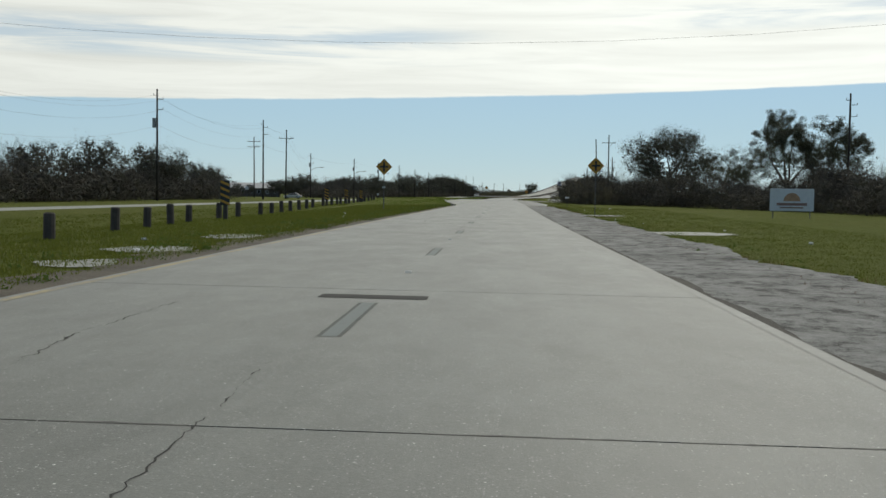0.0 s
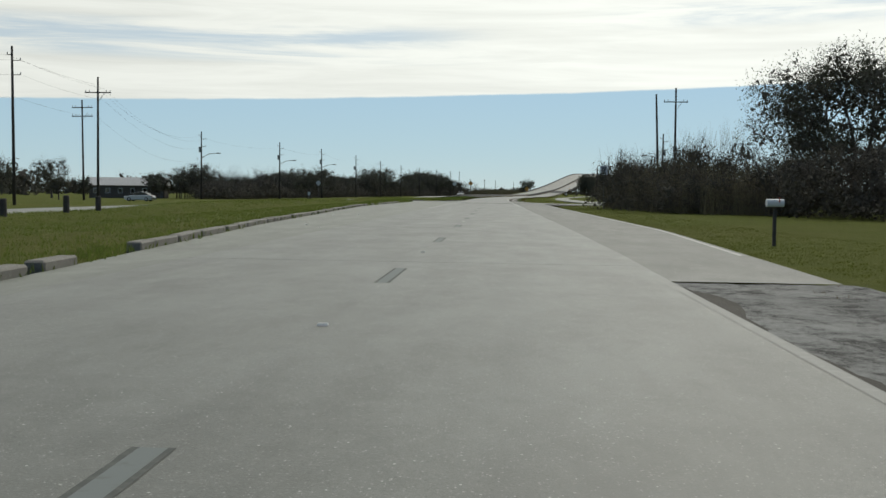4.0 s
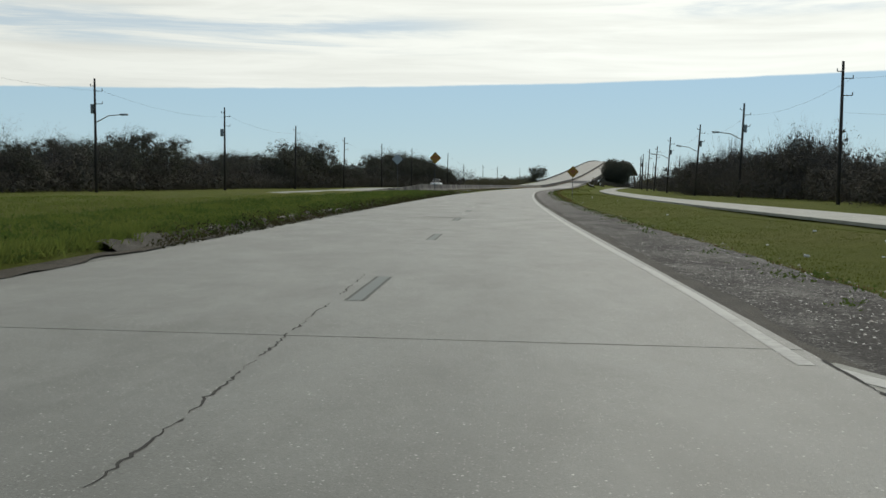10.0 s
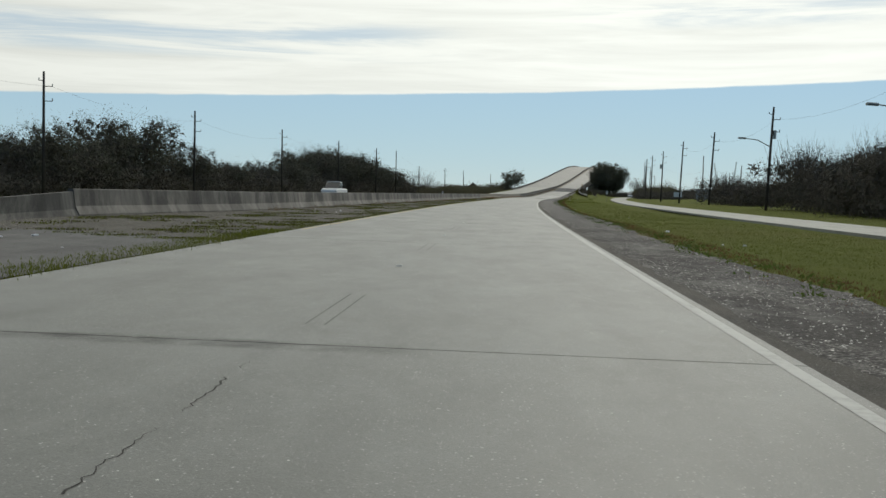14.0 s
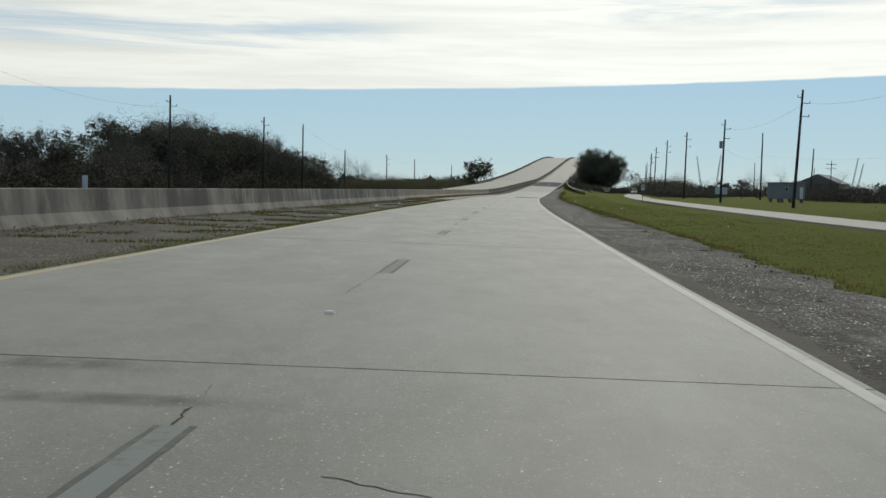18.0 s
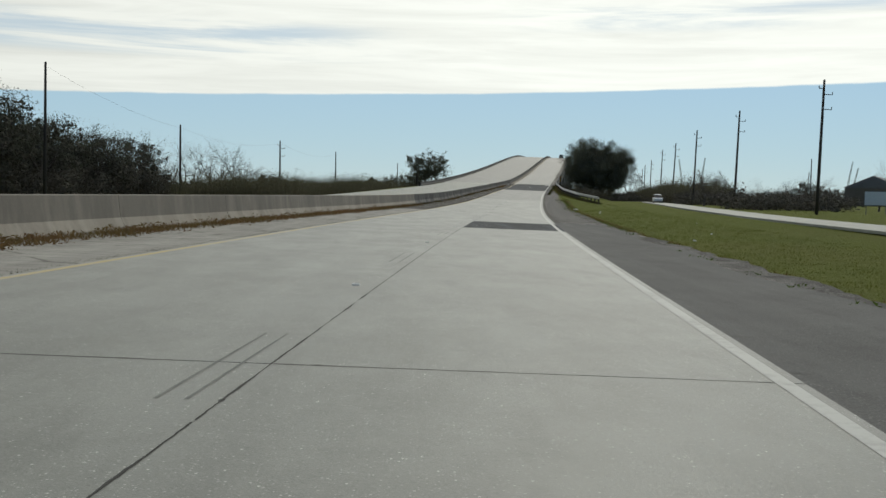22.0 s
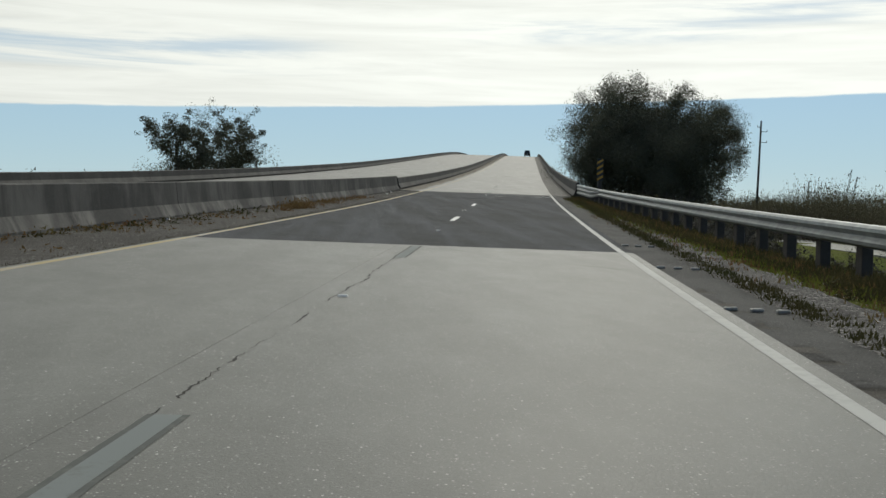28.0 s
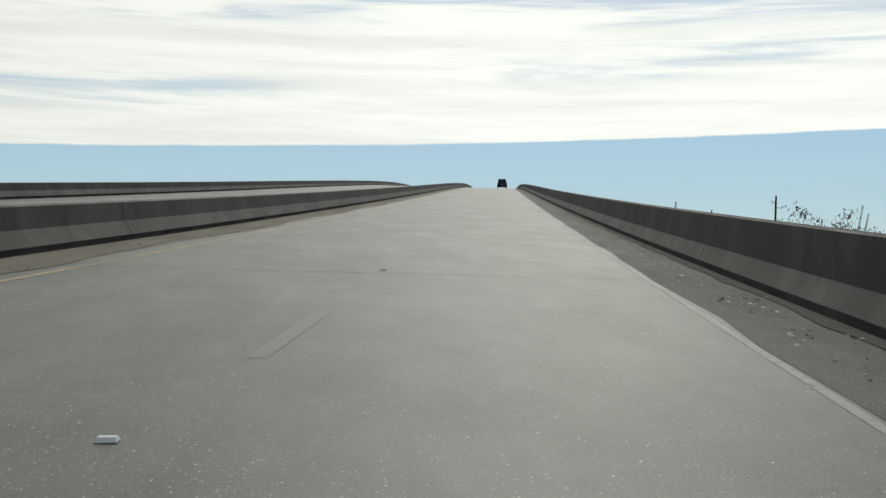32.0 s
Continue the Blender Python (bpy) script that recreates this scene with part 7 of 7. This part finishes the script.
e, z0 = plate_sign("speed_limit_sign", 228, 11.3, 3.3, .78, .96, "white speed limit sign on a steel post", "road sign")
letters("55", .5, pose(0, -.016, z0 + .28, 90), M_BLACK, e)
for k, w in ((.80, .56), (.65, .44)):
    part("lettering_bar", bm_box(w, .006, .08, (0, -.012, z0 + k)), M_BLACK, e)
e, z0 = plate_sign("notice_board", 81, 21, .3, 3.2, 1.65, "white board with an orange emblem on low posts", "sign board", M_SIGNWHITE, 2)
bm = bmesh.new()
bmesh.ops.create_circle(bm, cap_ends=True, segments=16, radius=.62, matrix=pose(0, -.014, z0 + .72, 90))
for v_ in bm.verts:
    if v_.co.z < z0 + .72:
        v_.co.z = z0 + .72
part("emblem", bm, plain("emblem_orange", (.42, .25, .15), .7), e)
part("lettering_bar", bm_box(2.2, .006, .2, (0, -.013, z0 + .5)), plain("emblem_brown", (.26, .15, .12), .7), e)
part("lettering_bar", bm_box(1.7, .006, .1, (0, -.013, z0 + .25)), plain("emblem_brown", (.26, .15, .12), .7), e)
e, z0 = plate_sign("field_sign", 736, 39.3, .9, 2.6, 1.5, "plain pale sign board in the field", "sign board", M_SIGNWHITE, 2)
e, z0 = plate_sign("roadside_sign", 650, 16.2, 1.35, .5, .75, "small white sign on a post by the frontage road", "road sign")
part("lettering_bar", bm_box(.34, .006, .1, (0, -.012, z0 + .5)), M_BLACK, e)
e, z0 = plate_sign("white_marker_sign", 347.4, -41.6, .6, .55, .75, "small white sign on a post on the median", "road sign")
e, z0 = plate_sign("marker_post", 530, -10.0, 1.0, .12, .3, "short white marker post on the barrier", "marker post")
e, z0 = plate_sign("marker_post", 630, -8.9, .95, .12, .25, "short white marker post on the barrier", "marker post")
e, z0 = plate_sign("roadside_sign", 205, -50, 1.6, .7, .6, "small pale sign beyond the far carriageway", "road sign", M_SIGNWHITE)


def object_marker(y, v, z0, h=.95, w=.32, label="black and yellow striped hazard marker on a post", lean=1):
    g = ground_z(y, v)
    e = empty("hazard_marker", pose(road_x(y, v), y, g), label, "road sign", "striped hazard markers")
    z0 -= g
    part("plate", bm_box(w, .012, h, (0, 0, z0 + h / 2)), M_BLACK, e)
    for k in range(4):
        bm = bmesh.new()
        b = z0 + .02 + k * (h / 4)
        q = [(-w / 2 + .01, b + .16), (w / 2 - .01, b - .02), (w / 2 - .01, b + .10), (-w / 2 + .01, b + .28)]
        q = [(x * lean, min(max(z, z0 + .005), z0 + h - .005)) for x, z in q][::lean]
        bm.faces.new([bm.verts.new((x, -.009, z)) for x, z in q])
        part("stripe", bm, M_YELLOW, e)
    part("post", bm_box(.2, .16, z0 + 1.0, (0, .09, z0 / 2 + .2), .01), M_TIMBER, e)


object_marker(50.5, -13.4, .5, 1.2, .45)
object_marker(101, -17.1, .5, 1.1, .42)
object_marker(120, -18.1, .5, 1.1, .42)
object_marker(138, -18.9, .5, 1.1, .42)
object_marker(846, 4.5, surf(846, 4.5) + 1.05, 1.15, .34, "black and yellow striped hazard marker by the guard rail", -1)

# mailbox
e = empty("mailbox", pose(road_x(145.3, 8), 145.3, ground_z(145.3, 8)), "white mailbox on a dark timber post", "mailbox")
part("post", bm_box(.1, .1, 1.25, (0, 0, .45), .01), M_TIMBER, e)
bm = bmesh.new()
bmesh.ops.create_cone(bm, cap_ends=True, segments=16, radius1=.13, radius2=.13, depth=.5, matrix=Matrix.Translation((0, 0, 1.27)) @ Matrix.Rotation(radians(90), 4, "Y"))
for v_ in bm.verts:
    v_.co.z = max(v_.co.z, 1.17)
part("box", bm, M_SIGNWHITE, e)
part("flag", bm_box(.03, .02, .16, (.1, -.14, 1.38)), M_RED, e)

# timber bollards
bol = bmesh.new()
add_tube(bol, [(0, 0, -.3), (0, 0, .72), (0, 0, .76)], [.15, .145, .11], 10)
bol_me = bpy.data.meshes.new("bollard")
bol.to_mesh(bol_me)
bol.free()
bol_me.materials.append(M_TIMBER)
y = 14.0
rb = random.Random(3)
while y < 168:
    v = table(y, (14, 26, 50, 110, 172), (-10.6, -11.6, -14.4, -17.6, -21.0)) + rb.uniform(-.1, .1)
    o = new("timber_bollard", bol_me)
    o.matrix_basis = pose(road_x(y, v), y, ground_z(y, v), rb.uniform(-2, 2), rb.uniform(-2, 2), rb.uniform(0, 90)) @ Matrix.Diagonal((1, 1, rb.uniform(.9, 1.1), 1))
    tagged(o, "short dark timber bollard set in the grass", "bollard", "timber bollards")
    y += rb.choice((3.8, 4.2, 4.6, 4.2, 7.5))

# ---- guard rail on the ramp ----
rail_v = lambda y: table(y, (764, 775, 800, 851), (10.0, 7.4, 5.6, 3.6))
ground_rail = lambda y: surf(y, 4.0) - 0.12 - max(0, rail_v(y) - 6) * .12
guard = empty("guard_rail", pose(road_x(764, rail_v(764)), 764, 0), "galvanised steel guard rail on dark posts along the ramp", "guard rail")
org = Vector((road_x(764, rail_v(764)), 764, 0))
prof = [(.0, .44), (.04, .445), (.085, .485), (.09, .535), (.03, .59), (.015, .61), (.03, .63), (.09, .685), (.085, .735), (.04, .775), (0, .785), (-.012, .77)]
y = 764.0
seg_y = stations(764, 851, 3.81)
THRIE = [(0, .26), (.05, .28), (.06, .35), (0, .40), (0, .44), (.06, .50), (.06, .55), (0, .60), (0, .64), (.06, .69), (.05, .76), (0, .79)]
for a, b in zip(seg_y, seg_y[1:]):
    verts, faces = [], []
    shape = THRIE if a > 838 else prof
    for yy in (a, b + .1):
        for du, dz in shape:
            if a > 838 and yy == a and a < 842:
                dz = .78 - (.78 - dz) * .62
            v = rail_v(yy) - du
            verts.append((road_x(yy, v) - org.x, yy - org.y, ground_rail(yy) + dz + .08))
    n = len(shape)
    faces = [(k, k + 1, n + k + 1, n + k) for k in range(n - 1)]
    child("rail_length", mesh_of("rail_length", verts, faces, M_STEEL, False), guard)
post_me = mesh_of("rail_post", *(lambda b: ([tuple(v.co) for v in b.verts], [tuple(v.index for v in f.verts) for f in b.faces]))((lambda b: (b.verts.index_update(), b)[1])(bm_box(.18, .2, 1.1, (.16, 0, .28), .01))), M_TIMBER)
for yy in stations(765, 850, 1.905):
    o = child("rail_post", post_me, guard)
    o.matrix_basis = pose(road_x(yy, rail_v(yy)) - org.x, yy - org.y, ground_rail(yy))


# ---- vehicles ----
def lofted(sections, name, mat, parent, bevel=.03):
    """A body from (y, half width, z0, z1) cross-sections."""
    bm = bmesh.new()
    rings = []
    for y, w, z0, z1 in sections:
        c = min(.10, (z1 - z0) * .25)
        rings.append([bm.verts.new(p) for p in ((-w * .96, y, z0), (-w, y, z0 + c), (-w, y, z1 - c), (-w * .9, y, z1), (w * .9, y, z1), (w, y, z1 - c), (w, y, z0 + c), (w * .96, y, z0))])
    n = 8
    for r0, r1 in zip(rings, rings[1:]):
        for k in range(n):
            bm.faces.new((r0[k], r0[(k + 1) % n], r1[(k + 1) % n], r1[k]))
    bm.faces.new(rings[0][::-1])
    bm.faces.new(rings[-1])
    bmesh.ops.recalc_face_normals(bm, faces=bm.faces[:])
    return part(name, bm, mat, parent)


def wheel(e, x, y, r=.33):
    side = 1 if x > 0 else -1
    w = part("wheel", bm_tube([(x - .1, y, r), (x + .1, y, r)], [r, r], 20), M_TYRE, e, "", True)
    part("rim", bm_tube([(x + side * .06, y, r), (x + side * .112, y, r)], [r * .66, r * .6], 14), M_RIM, w)


def car(y, v, z, turn, kind, paintm, label):
    e = empty("car", pose(road_x(y, v), y, z, 0, 0, turn), label, "car", "vehicles")
    if kind == "sedan":
        lofted([(-2.3, .78, .34, .70), (-2.2, .86, .24, .88), (-1.5, .89, .2, .96), (0, .9, .2, .93), (1.2, .89, .2, .90), (2.0, .84, .24, .78), (2.25, .74, .34, .62)], "body", paintm, e)
        lofted([(-1.75, .66, .90, .97), (-1.05, .70, .9, 1.38), (-.2, .71, .9, 1.46), (.45, .69, .9, 1.38), (1.25, .64, .88, .93)], "glasshouse", M_GLASS, e, 0)
        lofted([(-1.1, .60, 1.37, 1.41), (-.2, .62, 1.44, 1.485), (.5, .60, 1.36, 1.40)], "roof", paintm, e)
        ends, ys = (-2.3, 2.25), (-1.4, 1.4)
    elif kind == "suv":
        lofted([(-2.35, .86, .42, .9), (-2.25, .92, .3, 1.05), (0, .94, .28, 1.05), (1.3, .93, .28, 1.02), (2.2, .88, .34, .92), (2.35, .8, .45, .8)], "body", paintm, e)
        lofted([(-2.25, .78, 1.0, 1.08), (-2.1, .76, 1.0, 1.66), (0, .77, 1.0, 1.74), (.7, .74, 1.0, 1.66), (1.35, .70, 1.0, 1.06)], "glasshouse", M_GLASS, e, 0)
        lofted([(-2.15, .70, 1.65, 1.70), (0, .72, 1.72, 1.77), (.75, .68, 1.64, 1.69)], "roof", paintm, e)
        ends, ys = (-2.36, 2.36), (-1.4, 1.45)
    else:
        lofted([(-2.8, .92, .5, 1.05), (-.5, .94, .45, 1.08), (.0, .94, .45, 1.1), (1.5, .93, .45, 1.1), (2.6, .9, .45, 1.02), (2.8, .84, .5, .9)], "body", paintm, e)
        lofted([(-.75, .80, 1.05, 1.1), (-.6, .78, 1.05, 1.78), (.6, .76, 1.05, 1.82), (1.4, .74, 1.05, 1.12)], "glasshouse", M_GLASS, e, 0)
        lofted([(-.7, .74, 1.76, 1.82), (.65, .72, 1.80, 1.86)], "roof", paintm, e)
        part("load_bed", bm_box(1.6, 1.9, .06, (0, -1.75, 1.09)), M_TYRE, e)
        ends, ys = (-2.82, 2.82), (-1.75, 1.75)
    for x in (-.8, .8):
        for yy in ys:
            wheel(e, x, yy, .36 if kind != "sedan" else .32)
        part("tail_lamp", bm_box(.22, .05, .16, (x * .88, ends[0] + .03, .82), .01), M_LAMPRED, e)
        part("head_lamp", bm_box(.3, .05, .14, (x * .82, ends[1] - .04, .74), .01), M_LAMPWHITE, e)
    part("bumper", bm_box(1.5, .1, .18, (0, ends[0], .5), .02), M_TYRE, e)
    part("number_plate", bm_box(.32, .02, .16, (0, ends[0] - .05, .62)), M_SIGNWHITE, e)
    return e


car(1112, .1, surf(1112, 0), -8.8, "suv", M_CARDARK, "dark sport utility vehicle driving over the bridge")
car(510, -20.2, opp_h(510, -20), 176, "pickup", M_CARWHITE, "white pickup truck on the opposite carriageway")
car(276, -55, ground_z(276, -55), 86, "sedan", M_CARSILVER, "silver sedan beyond the far carriageway")
car(838, 24.7, NAT + .13 + rise(838), 171, "suv", M_CARWHITE, "pale sport utility vehicle on the frontage road")


# ---- buildings ----
def house(y, v, w, d, hw, hr, turn, wall, roofm, label, name="house"):
    e = empty(name, pose(road_x(min(y, 1500), v), y, ground_z(min(y, 1500), v) - .1, 0, 0, turn), label, name)
    part("wall", bm_box(w, d, hw, (0, 0, hw / 2), .02), wall, e)
    bm = bmesh.new()
    o = .45
    a = [bm.verts.new(p) for p in ((-w / 2 - o, -d / 2 - o, hw - .1), (w / 2 + o, -d / 2 - o, hw - .1), (w / 2 + o, d / 2 + o, hw - .1), (-w / 2 - o, d / 2 + o, hw - .1), (-w / 2 - o, 0, hw + hr), (w / 2 + o, 0, hw + hr))]
    for f in ((0, 1, 5, 4), (2, 3, 4, 5), (1, 2, 5), (3, 0, 4), (0, 3, 2, 1)):
        bm.faces.new([a[i] for i in f])
    part("roof", bm, roofm, e)
    for x in np.arange(-w / 2 + 1.4, w / 2 - 1, 2.6):
        wi = part("window", bm_box(1.0, .08, 1.1, (x, -d / 2 - .02, hw * .58)), M_SIGNWHITE, e)
        part("pane", bm_box(.84, .02, .94, (x, -d / 2 - .065, hw * .58)), M_GLASS, wi)
    part("door", bm_box(.95, .06, 2.05, (w / 2 - .9, -d / 2 - .03, 1.05)), M_ROOF, e)
    return e


house(348, -82, 16, 9, 3.0, 1.7, 12, plain("brown_siding", (0.11, 0.095, 0.08), 0.85, 0.0, 0.15), plain("pale_roof", (.42, .42, .42), .7), "low white house with a pale roof among trees")
house(255, -92, 14, 9, 3.0, 1.9, -6, M_WALLWHITE, plain("pale_roof", (.42, .42, .42), .7), "low white house behind the scrub")
house(985, 112, 26, 18, 6.5, 4.0, 60, plain("brown_cladding", (0.12, 0.105, 0.09), 0.7, 0.1, 0.15), M_ROOF, "large grey metal building with a gable roof", "building")
house(940, 118, 14, 10, 4.0, .8, 50, M_WALLWHITE, M_WALLWHITE, "low white metal outbuilding", "building")

# portable cabin on the field
e = empty("portable_cabin", pose(road_x(692, 44.5), 692, ground_z(692, 44.5), 0, 0, 38), "grey-blue portable cabin raised on blocks", "cabin")
part("body", bm_box(3.0, 5.6, 2.7, (0, 0, 1.95), .04), M_WALLBLUE, e)
part("roof", bm_box(3.3, 5.9, .18, (0, 0, 3.4), .05), M_ROOF, e)
for yy in np.arange(-2.6, 2.61, .4):
    for x in (-1.515, 1.515):
        part("rib", bm_box(.05, .1, 2.5, (x, float(yy), 1.95), .008), M_WALLBLUE, e)
for x in np.arange(-1.35, 1.36, .45):
    part("rib", bm_box(.1, .05, 2.5, (float(x), -2.815, 1.95), .008), M_WALLBLUE, e)
wi = part("window", bm_box(.10, .6, .6, (-1.56, -1.2, 2.3)), M_SIGNWHITE, e)
part("pane", bm_box(.02, .5, .5, (-1.615, -1.2, 2.3)), M_GLASS, wi)
part("door", bm_box(.9, .08, 2.0, (.3, -2.82, 1.65)), M_SIGNWHITE, e)
for x in (-1.2, 1.2):
    for yy in (-2.3, 0, 2.3):
        part("block", bm_box(.4, .4, .7, (x, yy, .3)), M_KERB, e)


# far cranes and masts
def crane(y, v, h, lean, label="far lattice crane boom above the trees"):
    e = empty("crane", pose(road_x(1500, v), y, NAT - .2, 0, lean, 0), label, "crane", "far cranes")
    bm = bmesh.new()
    s_ = h * .018
    for x, q in ((-s_, -s_), (s_, -s_), (s_, s_), (-s_, s_)):
        add_tube(bm, [(x, q, 0), (x * .5, q * .5, h)], [.18, .12], 4)
    part("boom", bm, M_STEEL, e)
    bm = bmesh.new()
    n = 14
    for i in range(n):
        k = 1 - .5 * i / n
        sg = 1 if i % 2 else -1
        add_tube(bm, [(-s_ * k * sg, -s_ * k, h * i / n), (s_ * k * sg, -s_ * k, h * (i + 1) / n)], [.1, .1], 4)
    part("lacing", bm, M_STEEL, e)


for y, v, h, lean in ((1750, 175, 46, 7), (1750, 160, 44, -9), (1760, 335, 46, 10), (1770, 345, 40, 12), (1640, 250, 30, 3)):
    crane(y, v, h, lean)

# litter and tufts on the verges
rl = random.Random(15)
bm = bm_box(.16, .1, .06, (0, 0, .03), .015)
lit_me = bpy.data.meshes.new("litter")
bm.to_mesh(lit_me)
bm.free()
lit_me.materials.append(M_LITTER)
for k in range(120):
    y = rl.uniform(5, 850)
    v = rl.uniform(4.5, 12) if rl.random() < .65 else rl.uniform(-9.5, -6)
    if v < 0 and y > 424:
        v = rl.uniform(barrier_v(y) + .2, -6)
    z = max(ground_z(y, v), surf(y, v) - .03 if (-5.4 > v > left_edge(y)) else -9)
    o = new("litter", lit_me)
    o.matrix_basis = pose(road_x(y, v), y, z, rl.uniform(-20, 20), 0, rl.uniform(0, 360)) @ Matrix.Diagonal([rl.uniform(.3, .9)] * 3 + [1])
    tagged(o, "scrap of white litter on the roadside", "litter", "roadside litter")

# loose stones on the shoulders
def stones(name, places, size, mat, label):
    rs = np.random.RandomState(len(places) % 997)
    P = np.array(places)
    n = len(P)
    tet = np.array([(1, 0, -.2), (-.5, .87, -.2), (-.5, -.87, -.2), (0, 0, .25)])
    sc = size * rs.uniform(.5, 1.6, (n, 1, 1))
    a = rs.uniform(0, math.tau, n)
    R_ = np.stack([np.stack([np.cos(a), -np.sin(a), 0 * a], 1), np.stack([np.sin(a), np.cos(a), 0 * a], 1), np.stack([0 * a, 0 * a, 1 + 0 * a], 1)], 1)
    v = (np.einsum("nij,kj->nki", R_, tet) + rs.normal(size=(n, 4, 3)) * (.2, .2, .08)) * sc + P[:, None, :]
    t = (np.array([(0, 1, 3), (1, 2, 3), (2, 0, 3)])[None] + 4 * np.arange(n)[:, None, None]).reshape(-1, 3)
    return tagged(new(name, tri_mesh(name, v.reshape(-1, 3), t, mat)), label, "gravel", kind="stuff")


M_STONE = plain("loose_stone", (0.20, 0.19, 0.175), 0.6, 0.0, 0.5, 30.0)


def on_shoulder(n, y0, y1, va, vb, seed, drop=.03):
    r = random.Random(seed)
    out = []
    for _ in range(n):
        y, v = r.uniform(y0, y1), r.uniform(va, vb)
        out.append((road_x(y, v), y, surf(y, v) - drop + .006))
    return out


stones("gravel", on_shoulder(24000, 286, 850, 2.5, 4.7, 1) + on_shoulder(5000, 0, 128, 2.5, 5.0, 2, .035) + on_shoulder(900, 255, 264, 3.0, 8.5, 3, .02), .0095, M_STONE, "loose grey gravel on the shoulder")
stones("gravel", on_shoulder(7000, 426, 850, -7.8, -5.7, 4), .011, M_STONE, "loose gravel on the left shoulder")
stones("gravel", on_shoulder(7000, 288, 800, 2.5, 4.9, 6), .021, plain("dull_stone", (0.12, 0.114, 0.105), 0.5, 0.0, 0.5, 20.0), "larger dull stones on the gravel shoulder")
stones("gravel", on_shoulder(26000, 288, 800, 2.6, 4.5, 7), .0125, plain("pale_chip", (0.44, 0.43, 0.40), 0.6, 0.0, 0.4, 30.0), "pale limestone chips on the gravel shoulder")
stones("gravel", on_shoulder(900, 855, 960, 2.5, 3.3, 8, -.004), .022, M_TIMBER, "dark twigs and crumbs of dirt in the bridge gutter")
stones("gravel", on_shoulder(260, 855, 960, 2.45, 3.25, 9, -.004), .03, M_STONE, "grey debris in the bridge gutter")
stones("gravel", on_shoulder(200, 855, 960, -6.5, -5.7, 10, -.006), .024, M_TIMBER, "dark debris in the bridge's left gutter")
tube = new("white_pipe", bpy.data.meshes.new("white_pipe"))
bm = bm_tube([(-.34, 0, .045), (.34, .02, .045)], [.045, .045], 10)
bm.to_mesh(tube.data)
bm.free()
tube.data.materials.append(M_LITTER)
tube.matrix_basis = pose(road_x(725.1, 5.55), 725.1, ground_z(725.1, 5.55) + .03, 0, 0, 12)
tagged(tube, "short length of white plastic pipe in the grass", "litter")
